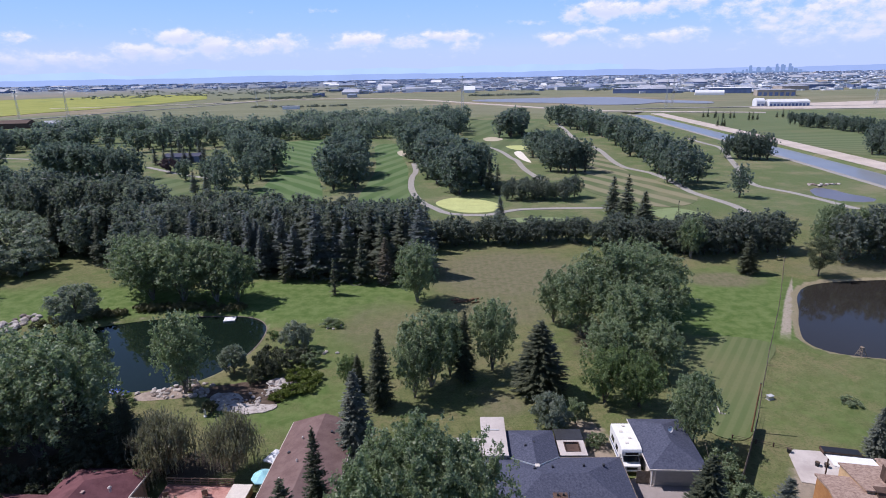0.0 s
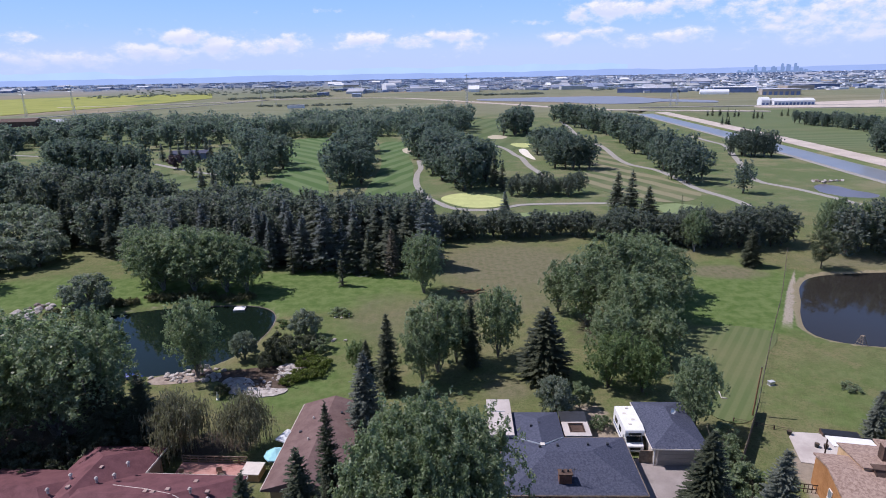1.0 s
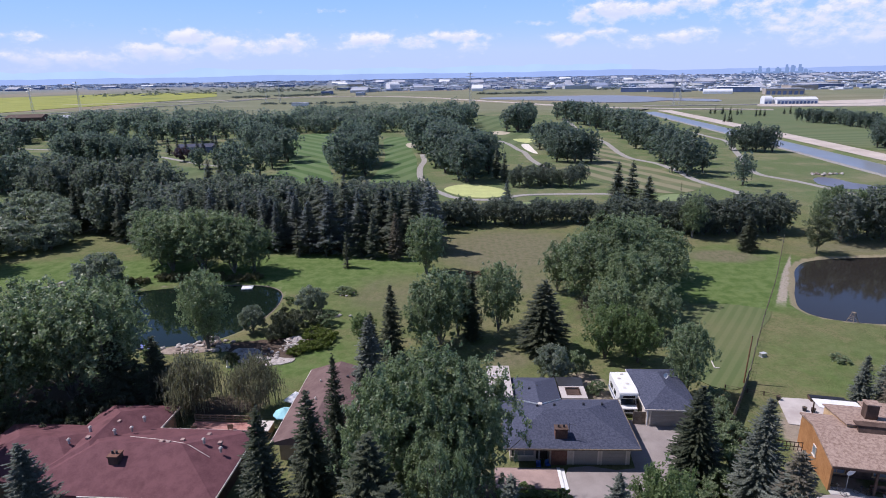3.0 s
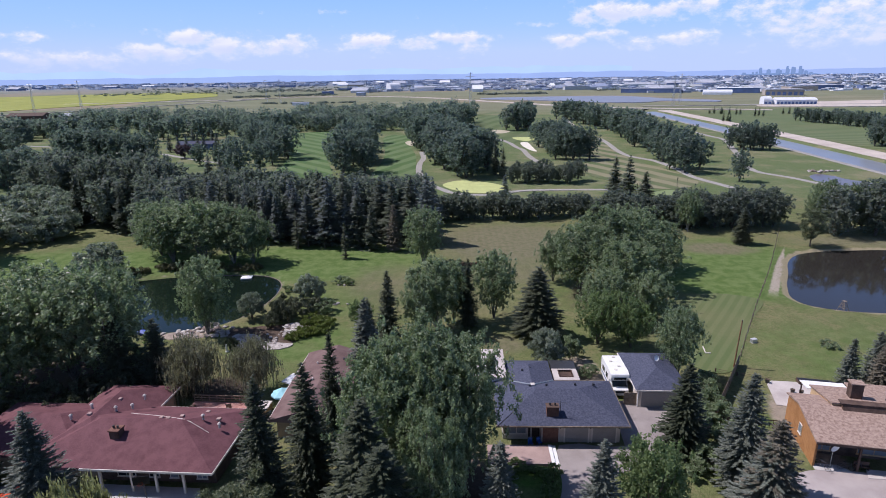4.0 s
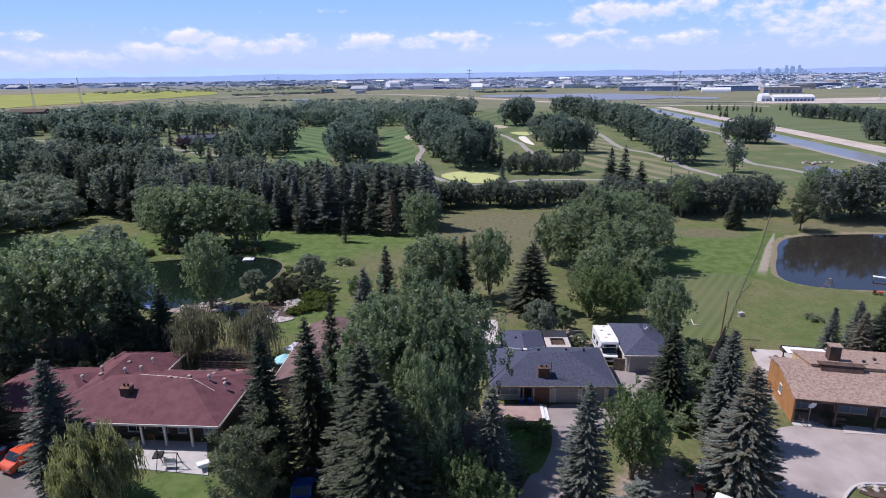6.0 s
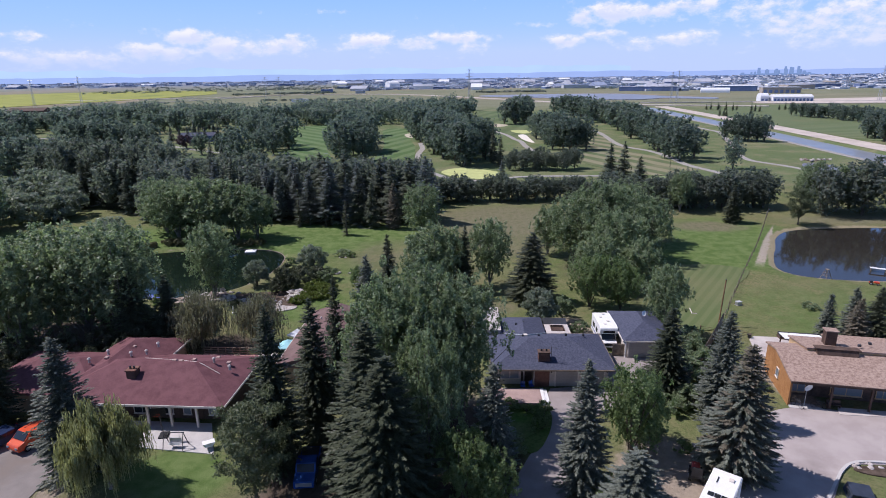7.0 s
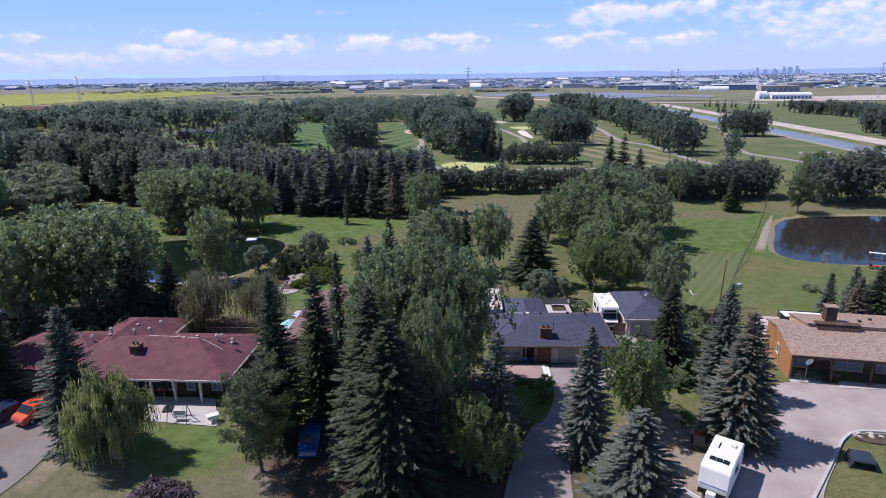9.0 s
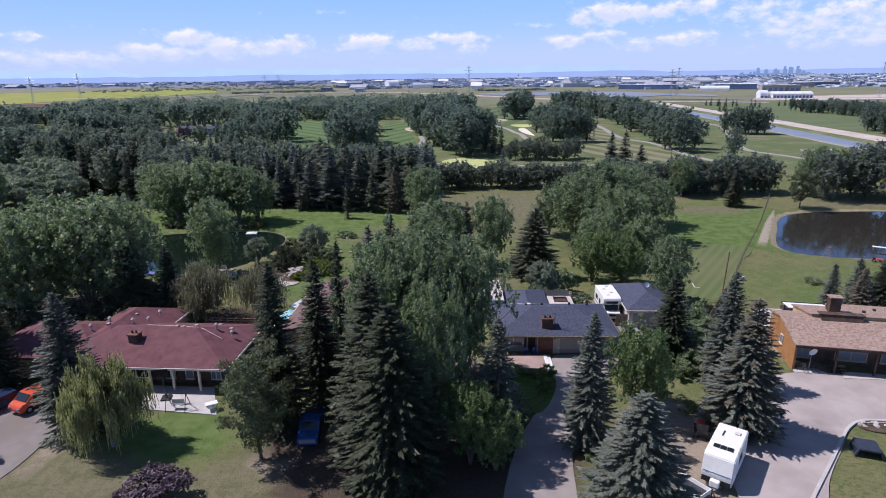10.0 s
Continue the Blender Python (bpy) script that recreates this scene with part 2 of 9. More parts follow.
    fields = g.mix(g.math("MULTIPLY", g.step(scrub, 0.45, 0.62), 0.6), fields, (0.150, 0.160, 0.095))
    fields = g.mix(g.math("MULTIPLY", g.step(scrub, 0.45, 0.34), 0.4), fields, (0.300, 0.265, 0.205))
    far = g.step(xyz[1], 560.0, 700.0)
    c = g.mix(far, c, fields)
    # blue-grey distance haze put into the colour of the built-up land
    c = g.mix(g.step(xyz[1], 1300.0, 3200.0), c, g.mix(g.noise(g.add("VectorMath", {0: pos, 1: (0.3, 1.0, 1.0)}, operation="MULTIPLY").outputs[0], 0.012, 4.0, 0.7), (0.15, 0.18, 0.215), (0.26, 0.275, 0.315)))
    return c


def grass_bump(g, pos):
    return g.math("ADD", g.noise(pos, 7.0, 4.0, 0.7), g.math("MULTIPLY", g.noise(pos, 1.2, 3.0, 0.6), 0.8))


def striped(c1, c2, dry, angle, width):
    """Mown stripes, a mower's width each, a little uneven."""
    def build(g, pos):
        xyz = g.add("SeparateXYZ", {0: pos}).outputs
        a = radians(angle)
        u = g.math("ADD", g.math("MULTIPLY", xyz[0], math.cos(a)), g.math("MULTIPLY", xyz[1], math.sin(a)))
        u = g.math("ADD", u, g.math("MULTIPLY", g.noise(pos, 0.05, 2.0), width * 0.8))
        s = g.step(g.math("SINE", g.math("MULTIPLY", u, math.pi / width)), -0.5, 0.5)
        c = g.mix(s, c1, c2)
        big = g.noise(pos, 0.03, 4.0, 0.6)
        c = g.mix(g.math("MULTIPLY", g.step(big, 0.45, 0.7), 0.55), c, dry)
        f = g.noise(pos, 3.0, 4.0, 0.65)
        return g.mix(g.math("MULTIPLY", g.step(f, 0.4, 0.8), 0.25), c, tuple(v * 0.7 for v in c1))
    return build


M = {}
M["ground"] = surface("mixed grass and prairie with painted far haze", ground_build, 0.95, spec=0.1, bump=grass_bump, bump_dist=0.22)
M["lawn"] = surface("mown lawn", lambda g, p: grass_colour(g, p, ((0.085, 0.128, 0.036), (0.115, 0.160, 0.050)), (0.16, 0.155, 0.075), 0.5, 0.08), 0.95, spec=0.1, bump=grass_bump, bump_dist=0.05)
M["lawn_fresh"] = surface("watered lawn", lambda g, p: grass_colour(g, p, ((0.070, 0.128, 0.026), (0.100, 0.160, 0.040)), (0.145, 0.15, 0.06), 0.4, 0.12), 0.95, spec=0.1, bump=grass_bump, bump_dist=0.05)
M["fairway_a"] = surface("striped fairway", striped((0.078, 0.136, 0.050), (0.134, 0.192, 0.088), (0.120, 0.165, 0.070), 38, 4.4), 0.95, spec=0.1)
M["fairway_c"] = surface("diagonally striped fairway", striped((0.078, 0.134, 0.050), (0.132, 0.188, 0.086), (0.125, 0.165, 0.075), 158, 4.6), 0.95, spec=0.1)
M["fairway_b"] = surface("straight striped fairway", striped((0.090, 0.128, 0.056), (0.128, 0.165, 0.078), (0.15, 0.158, 0.082), -20, 7.0), 0.95, spec=0.1)
M["fairway_east"] = surface("broad striped field", striped((0.105, 0.140, 0.064), (0.145, 0.178, 0.092), (0.16, 0.168, 0.09), 70, 5.0), 0.95, spec=0.1)
M["fairway_dry"] = surface("dry striped fairway", striped((0.105, 0.136, 0.064), (0.235, 0.222, 0.138), (0.25, 0.225, 0.14), 22, 5.0), 0.95, spec=0.1)
M["green"] = surface("putting green", plain((0.190, 0.240, 0.115), 0.08, 0.3), 0.95, spec=0.1)
M["green_lime"] = surface("lime yellow putting green", plain((0.42, 0.45, 0.19), 0.10, 0.3), 0.95, spec=0.1)
M["practice"] = surface("home golf green with mown lines", striped((0.104, 0.138, 0.056), (0.132, 0.158, 0.070), (0.180, 0.170, 0.090), -36, 0.75), 0.95, spec=0.1, bump=grass_bump, bump_dist=0.03)
M["sand"] = surface("pale bunker sand", plain((0.43, 0.385, 0.29), 0.12, 0.6), 0.95, spec=0.1)
M["sand_white"] = surface("white bunker sand", plain((0.66, 0.62, 0.54), 0.10, 0.6), 0.95, spec=0.1)
M["path"] = surface("grey gravel path", plain((0.30, 0.285, 0.26), 0.14, 1.0), 0.95, spec=0.15)
M["bank"] = surface("pinkish gravel canal bank", speckled((0.40, 0.345, 0.30), (0.54, 0.475, 0.42), 0.08, 1.4), 0.95, spec=0.1)
M["canola"] = surface("flowering canola field", speckled((0.22, 0.245, 0.060), (0.30, 0.31, 0.085), 0.02, 0.3, (0.18, 0.22, 0.07)), 0.95, spec=0.1)
# a slightly darker asphalt, with the drive's tree shade put into its colour
M["asphalt_drive_shaded"] = surface("dull brownish asphalt darkened for tree shade", speckled((0.235, 0.202, 0.192), (0.315, 0.278, 0.264), 0.35, 14.0, (0.20, 0.172, 0.160)), 0.9, spec=0.25, bump=lambda g, p: g.noise(p, 40.0, 2.0), bump_dist=0.006)
M["asphalt_worn"] = surface("old grey-brown asphalt", speckled((0.165, 0.145, 0.135), (0.235, 0.210, 0.195), 0.30, 14.0, (0.20, 0.165, 0.14)), 0.9, spec=0.25, bump=lambda g, p: g.noise(p, 40.0, 2.0), bump_dist=0.006)
M["asphalt"] = surface("weathered pinkish asphalt", speckled((0.315, 0.270, 0.256), (0.405, 0.356, 0.338), 0.30, 14.0, (0.275, 0.235, 0.222)), 0.9, spec=0.25, bump=lambda g, p: g.noise(p, 40.0, 2.0), bump_dist=0.006)
M["concrete"] = surface("pale concrete slab", speckled((0.40, 0.38, 0.365), (0.50, 0.48, 0.46), 0.6, 12.0, (0.36, 0.34, 0.33)), 0.85, spec=0.25)
M["pavers_pale"] = surface("pale pinkish slab", speckled((0.43, 0.385, 0.36), (0.52, 0.475, 0.445), 0.5, 10.0, (0.40, 0.35, 0.33)), 0.9, spec=0.2)
M["pavers"] = surface("pink paving", speckled((0.30, 0.215, 0.195), (0.40, 0.29, 0.26), 0.5, 10.0), 0.9, spec=0.2)
M["dirt"] = surface("trodden dirt", speckled((0.22, 0.175, 0.145), (0.36, 0.30, 0.25), 0.9, 8.0), 0.95, spec=0.1, bump=lambda g, p: g.noise(p, 6.0, 4.0), bump_dist=0.05)
M["mulch"] = surface("dark garden soil", speckled((0.055, 0.04, 0.03), (0.12, 0.09, 0.07), 1.6, 12.0), 0.95, spec=0.1, bump=lambda g, p: g.noise(p, 9.0, 4.0), bump_dist=0.04)
M["rock"] = surface("pale garden rock", speckled((0.28, 0.25, 0.23), (0.50, 0.46, 0.43), 1.3, 7.0, (0.22, 0.17, 0.15)), 0.9, spec=0.2, bump=lambda g, p: g.noise(p, 5.0, 5.0, 0.65), bump_dist=0.08)
M["rock_dark"] = surface("brown boulder", speckled((0.12, 0.095, 0.085), (0.26, 0.21, 0.185), 1.3, 7.0), 0.9, spec=0.2, bump=lambda g, p: g.noise(p, 5.0, 5.0, 0.65), bump_dist=0.08)


def water_material(name, tint, rough=0.03):
    m = bpy.data.materials.new(name)
    m.use_nodes = True
    g = Nodes(m.node_tree)
    pos = g.add("NewGeometry").outputs["Position"]
    sc = g.add("VectorMath", {0: pos, 1: (1.0, 0.35, 1.0)}, operation="MULTIPLY").outputs[0]
    h = g.math("ADD", g.noise(sc, 1.1, 3.0, 0.5), g.math("MULTIPLY", g.noise(sc, 5.0, 2.0, 0.5), 0.25))
    bump = g.add("Bump", {"Height": h, "Strength": 0.10, "Distance": 0.04})
    col = g.mix(g.noise(pos, 0.08, 4.0), tuple(v * 0.7 for v in tint), tint)
    b = g.add("BsdfPrincipled", {"Base Color": col, "Roughness": rough, "IOR": 1.33, "Specular IOR Level": 0.5, "Normal": bump.outputs[0]})
    out = g.add("OutputMaterial")
    g.tree.links.new(b.outputs[0], out.inputs[0])
    return m


M["pond"] = water_material("green pond water", (0.008, 0.016, 0.011))
M["pond_dark"] = water_material("dark peaty pond water", (0.034, 0.031, 0.027), 0.07)
M["canal"] = water_material("canal water", (0.24, 0.255, 0.275), 0.30)
M["golf_pond"] = water_material("golf pond water", (0.155, 0.140, 0.150), 0.3)
M["lake"] = water_material("far lake water", (0.26, 0.27, 0.31), 0.4)

M["bark"] = surface("grey-brown bark", speckled((0.075, 0.060, 0.048), (0.17, 0.145, 0.12), 2.5, 14.0), 0.95, spec=0.1)
M["bark_pale"] = surface("pale poplar bark", speckled((0.13, 0.12, 0.105), (0.27, 0.25, 0.22), 2.0, 12.0, (0.08, 0.07, 0.06)), 0.95, spec=0.1)
M["poplar"] = foliage("poplar leaves", (0.117, 0.157, 0.088), (0.318, 0.380, 0.220), 0.22, 0.48, gloss=0.45)
# leaves of the woods: greyer and paler, distance haze put into the colour
M["wood_leaf"] = foliage("woodland leaves greyed for haze", (0.118, 0.140, 0.124), (0.210, 0.236, 0.198), 0.40, 0.58)
M["ash"] = foliage("bright green leaves", (0.108, 0.158, 0.068), (0.250, 0.315, 0.146), 0.25, 0.50)
# course trees and far hedges: haze put into the leaf colour too
M["golf"] = foliage("dark green leaves greyed for haze", (0.120, 0.156, 0.142), (0.214, 0.258, 0.224), 0.45, 0.58)
M["hazy_leaf"] = foliage("far leaves paled for haze", (0.110, 0.135, 0.120), (0.185, 0.210, 0.185), 0.5, 0.3)
M["silver"] = foliage("silvery willow leaves", (0.152, 0.180, 0.142), (0.300, 0.336, 0.268), 0.25, 0.46)
M["weeping"] = foliage("yellowish weeping willow leaves", (0.200, 0.206, 0.096), (0.410, 0.400, 0.215), 0.2, 0.46)
M["olive"] = foliage("olive drooping leaves", (0.142, 0.138, 0.098), (0.305, 0.288, 0.204), 0.2, 0.44)
M["purple"] = foliage("purple plum leaves", (0.075, 0.052, 0.066), (0.200, 0.145, 0.180))
M["spruce"] = foliage("dark spruce needles", (0.056, 0.066, 0.044), (0.160, 0.175, 0.112), 0.3, 0.36)
# belt spruces: a paler copy, with haze and lifted shade put in
M["spruce_mid"] = foliage("green spruce needles", (0.100, 0.116, 0.092), (0.228, 0.250, 0.192), 0.3, 0.50)
M["spruce_dark"] = foliage("deep green spruce needles", (0.038, 0.049, 0.033), (0.126, 0.143, 0.090), 0.3, 0.30)
M["spruce_blue"] = foliage("blue spruce needles", (0.082, 0.096, 0.078), (0.245, 0.265, 0.222), 0.25, 0.28)
# needles blued and paled, distance haze put into the colour
M["spruce_far"] = foliage("slate blue spruce needles paled for haze", (0.138, 0.158, 0.162), (0.300, 0.326, 0.326), 0.4, 0.56)
M["spruce_brown"] = foliage("spruce needles browned by drought", (0.122, 0.112, 0.084), (0.290, 0.256, 0.200), 0.3, 0.32)
M["pine"] = foliage("pine needles", (0.070, 0.088, 0.048), (0.180, 0.205, 0.115), 0.3, 0.3)
M["juniper"] = foliage("lime green juniper", (0.085, 0.120, 0.026), (0.185, 0.225, 0.055))
M["reed"] = foliage("dry reeds and wild grass", (0.085, 0.095, 0.045), (0.200, 0.185, 0.100))

M["shingle_blue"] = surface("blue-grey asphalt shingles", speckled((0.040, 0.046, 0.074), (0.088, 0.096, 0.138), 4.5, 16.0, (0.060, 0.066, 0.100)), 0.9, spec=0.2, bump=lambda g, p: g.noise(p, 8.0, 3.0), bump_dist=0.02)
M["roof_red"] = surface("wine red roofing", speckled((0.112, 0.047, 0.055), (0.162, 0.072, 0.080), 0.9, 9.0, (0.100, 0.043, 0.049)), 0.85, spec=0.2)
M["roof_brown"] = surface("red-brown shingles", speckled((0.130, 0.082, 0.076), (0.185, 0.125, 0.115), 0.8, 10.0), 0.9, spec=0.2)
M["shingle_tan"] = surface("tan-brown shingles", speckled((0.200, 0.132, 0.104), (0.390, 0.288, 0.234), 3.2, 11.0), 0.9, spec=0.2)
M["stucco"] = surface("cream stucco", plain((0.52, 0.47, 0.42), 0.1, 1.0), 0.9, spec=0.2)
M["stucco_tan"] = surface("tan board siding", plain((0.36, 0.26, 0.17), 0.12, 1.3), 0.9, spec=0.2)
M["cedar"] = surface("orange-stained cedar boards", speckled((0.31, 0.145, 0.055), (0.41, 0.205, 0.085), 0.9, 6.0, (0.42, 0.26, 0.14)), 0.75, spec=0.25)
M["cedar_pale"] = surface("pale cedar boards", speckled((0.46, 0.30, 0.16), (0.60, 0.42, 0.25), 0.9, 6.0), 0.8, spec=0.2)
M["brown_wood"] = surface("dark brown timber", speckled((0.060, 0.038, 0.030), (0.12, 0.078, 0.060), 1.2, 8.0), 0.8, spec=0.25)
M["deck_red"] = surface("faded red deck boards", speckled((0.36, 0.17, 0.145), (0.48, 0.27, 0.235), 0.9, 7.0), 0.85, spec=0.2)
M["wood"] = surface("weathered grey-brown wood", speckled((0.15, 0.115, 0.085), (0.28, 0.225, 0.17), 1.6, 9.0), 0.9, spec=0.15)
M["driftwood"] = surface("bleached driftwood", speckled((0.46, 0.42, 0.38), (0.66, 0.62, 0.57), 1.6, 9.0), 0.9, spec=0.15)
M["pole"] = surface("creosoted pole wood", speckled((0.15, 0.085, 0.045), (0.24, 0.145, 0.085), 1.2, 9.0), 0.9, spec=0.15)
M["brick"] = surface("red-brown brick", speckled((0.115, 0.060, 0.045), (0.20, 0.105, 0.080), 2.0, 9.0), 0.9, spec=0.2)
M["white"] = surface("white paint", plain((0.74, 0.74, 0.73), 0.05, 1.0), 0.5, spec=0.4)
M["cream"] = surface("cream trim paint", plain((0.60, 0.55, 0.50), 0.06, 1.0), 0.6, spec=0.3)
M["garage_door"] = surface("beige garage door", plain((0.30, 0.285, 0.27), 0.05, 1.0), 0.6, spec=0.3)
M["dark"] = surface("shaded dark timber", plain((0.045, 0.035, 0.030), 0.2, 2.0), 0.8, spec=0.2)
M["metal"] = surface("galvanised metal", plain((0.46, 0.48, 0.50), 0.1, 2.0), 0.4, 0.7, 0.5)
M["metal_dark"] = surface("dark painted steel", plain((0.05, 0.052, 0.06), 0.15, 3.0), 0.45, 0.3, 0.5)
M["black"] = surface("black plastic", plain((0.018, 0.019, 0.022), 0.2, 3.0), 0.5, spec=0.4)
M["rubber"] = surface("tyre rubber", plain((0.022, 0.022, 0.022), 0.2, 4.0), 0.85, spec=0.2)
M["orange_paint"] = surface("orange-red car paint", plain((0.62, 0.085, 0.030), 0.06, 1.0), 0.25, spec=0.5)
M["navy_paint"] = surface("navy car paint", plain((0.020, 0.032, 0.075), 0.1, 1.0), 0.2, spec=0.5)
M["blue_paint"] = surface("bright blue car paint", plain((0.020, 0.065, 0.24), 0.1, 1.0), 0.25, spec=0.5)
M["teal"] = surface("pale turquoise canvas", plain((0.32, 0.60, 0.64), 0.06, 1.0), 0.8, spec=0.2)
M["navy_cloth"] = surface("navy vinyl cover", plain((0.030, 0.038, 0.058), 0.2, 1.5), 0.55, spec=0.4)
M["glass"] = surface("dark window glass", lambda g, p: (0.02, 0.025, 0.03), 0.04, spec=0.6)
M["glass_light"] = surface("window glass with light blinds", lambda g, p: (0.20, 0.23, 0.26), 0.06, spec=0.6)
M["red_paint"] = surface("red machine paint", plain((0.45, 0.045, 0.030), 0.1, 1.0), 0.4, spec=0.4)
M["blue_tarp"] = surface("blue tarpaulin", plain((0.020, 0.055, 0.30), 0.2, 1.0), 0.5, spec=0.4)
M["shed_grey"] = surface("pale grey sheet metal walls", plain((0.42, 0.43, 0.45), 0.12, 0.02), 0.7, spec=0.3)
M["shed_white"] = surface("white sheet metal walls", plain((0.66, 0.67, 0.69), 0.06, 0.02), 0.7, spec=0.3)
M["shed_dark"] = surface("slate blue sheet metal walls", plain((0.125, 0.170, 0.300), 0.2, 0.02), 0.7, spec=0.3)
M["shed_tan"] = surface("tan sheet metal walls", plain((0.36, 0.31, 0.26), 0.12, 0.02), 0.7, spec=0.3)
# far roofs: brightened and blued, distance haze put into the colour
M["roof_grey"] = surface("grey membrane roofing", plain((0.37, 0.385, 0.43), 0.15, 0.02), 0.8, spec=0.2)
M["roof_slate"] = surface("dark slate-blue roofing", plain((0.235, 0.275, 0.37), 0.15, 0.02), 0.8, spec=0.2)
M["tower"] = surface("blue-grey far tower walls", plain((0.30, 0.38, 0.55), 0.08, 0.05), 0.8, spec=0.2)

# ---- building helpers ----
def link_mesh(name, verts, faces, material, parent=None, smooth=False):
    me = bpy.data.meshes.new(name)
    me.from_pydata(verts, [], faces)
    me.materials.append(material)
    if smooth:
        me.polygons.foreach_set("use_smooth", [True] * len(me.polygons))
    me.update()
    ob = new(name, me)
    ob.parent = parent
    return ob


def part(name, bm, material, parent, label="", at=None):
    """Links a bmesh as one mesh object under a thing or a part."""
    me = bpy.data.meshes.new(name)
    bmesh.ops.recalc_face_normals(bm, faces=bm.faces)
    bm.to_mesh(me)
    bm.free()
    me.materials.append(material)
    ob = new(name, me)
    ob.parent = parent
    if at is not None:
        ob.matrix_basis = at
    return tagged(ob, label)


def share(name, mesh, parent, m, label=""):
    """One more object on a mesh that is there already."""
    ob = new(name, mesh)
    ob.parent = parent
    ob.matrix_basis = m
    return tagged(ob, label)


def thing(name, m, label, category, group="", kind=""):
    ob = new(name)
    ob.empty_display_size = 0.3
    ob.matrix_basis = m
    return tagged(ob, label, category, group, kind)


def box(bm, x0, x1, y0, y1, z0, z1, bev=0.0):
    vs = [bm.verts.new((x, y, z)) for z in (z0, z1) for y in (y0, y1) for x in (x0, x1)]
    fs = [bm.faces.new([vs[i] for i in q]) for q in ((0, 2, 3, 1), (4, 5, 7, 6), (0, 1, 5, 4), (2, 6, 7, 3), (0, 4, 6, 2), (1, 3, 7, 5))]
    if bev > 0:
        es = list({e for f in fs for e in f.edges})
        bmesh.ops.bevel(bm, geom=es, offset=bev, segments=2, affect="EDGES", profile=0.5)
    return bm


def tube(bm, a, b, r0, r1=None, n=8):
    """A tapered round bar from a to b."""
    r1 = r0 if r1 is None else r1
    a, b = Vector(a), Vector(b)
    q = (b - a).to_track_quat("Z", "Y").to_matrix()
    rings = []
    for c, r in ((a, r0), (b, r1)):
        rings.append([bm.verts.new(c + q @ Vector((r * math.cos(2 * math.pi * i / n), r * math.sin(2 * math.pi * i / n), 0))) for i in range(n)])
    for i in range(n):
        bm.faces.new((rings[0][i], rings[0][(i + 1) % n], rings[1][(i + 1) % n], rings[1][i]))
    bm.faces.new(rings[0][::-1])
    bm.faces.new(rings[1])
    return bm


def ring_tube(bm, centre, radius, r, n=14, k=5):
    """A round hoop standing in the y-z plane."""
    cx, cy, cz = centre
    grid = []
    for i in range(n):
        a = 2 * math.pi * i / n
        row = []
        for j in range(k):
            b = 2 * math.pi * j / k
            q = radius + r * math.cos(b)
            row.append(bm.verts.new((cx + r * math.sin(b), cy + q * math.cos(a), cz + q * math.sin(a))))
        grid.append(row)
    for i in range(n):
        for j in range(k):
            bm.faces.new((grid[i][j], grid[(i + 1) % n][j], grid[(i + 1) % n][(j + 1) % k], grid[i][(j + 1) % k]))
    return bm


def prism(bm, outline, y0, y1, axis="y"):
    """A solid with the given outline, drawn out along an axis."""
    def at(p, d):
        u, v = p
        return {"y": (u, d, v), "x": (d, u, v), "z": (u, v, d)}[axis]
    a = [bm.verts.new(at(p, y0)) for p in outline]
    b = [bm.verts.new(at(p, y1)) for p in outline]
    n = len(outline)
    for i in range(n):
        bm.faces.new((a[i], a[(i + 1) % n], b[(i + 1) % n], b[i]))
    bm.faces.new(a[::-1])
    bm.faces.new(b)
    return bm


def BM():
    return bmesh.new()


def curve_closed(pts, k=6):
    """A smooth closed outline through a few plan points."""
    P = np.array(pts, float)
    out = []
    n = len(P)
    for i in range(n):
        a, b, c, d = P[i - 1], P[i], P[(i + 1) % n], P[(i + 2) % n]
        for j in range(k):
            t = j / k
            out.append(0.5 * ((2 * b) + (c - a) * t + (2 * a - 5 * b + 4 * c - d) * t * t + (3 * b - a - 3 * c + d) * t ** 3))
    return np.array(out)


def curve_open(pts, step=4.0):
    P = [np.array(p, float) for p in pts]
    P = [2 * P[0] - P[1]] + P + [2 * P[-1] - P[-2]]
    out = []
    for i in range(1, len(P) - 2):
        a, b, c, d = P[i - 1:i + 3]
        k = max(2, int(np.linalg.norm(c - b) / step))
        for j in range(k):
            t = j / k
            out.append(0.5 * ((2 * b) + (c - a) * t + (2 * a - 5 * b + 4 * c - d) * t * t + (3 * b - a - 3 * c + d) * t ** 3))
    out.append(P[-2])
    return np.array(out)


def signed_distance(outline, X, Y):
    """Distance to a closed outline, negative inside."""
    d2 = np.full(X.shape, 1e12)
    inside = np.zeros(X.shape, bool)
    n = len(outline)
    for i in range(n):
        (ax, ay), (bx, by) = outline[i], outline[(i + 1) % n]
        ex, ey = bx - ax, by - ay
        t = np.clip(((X - ax) * ex + (Y - ay) * ey) / max(ex * ex + ey * ey, 1e-9), 0, 1)
        d2 = np.minimum(d2, (X - ax - t * ex) ** 2 + (Y - ay - t * ey) ** 2)
        cross = ((ay > Y) != (by > Y)) & (X < (bx - ax) * (Y - ay) / (by - ay + 1e-12) + ax)
        inside ^= cross
    d = np.sqrt(d2)
    return np.where(inside, -d, d)


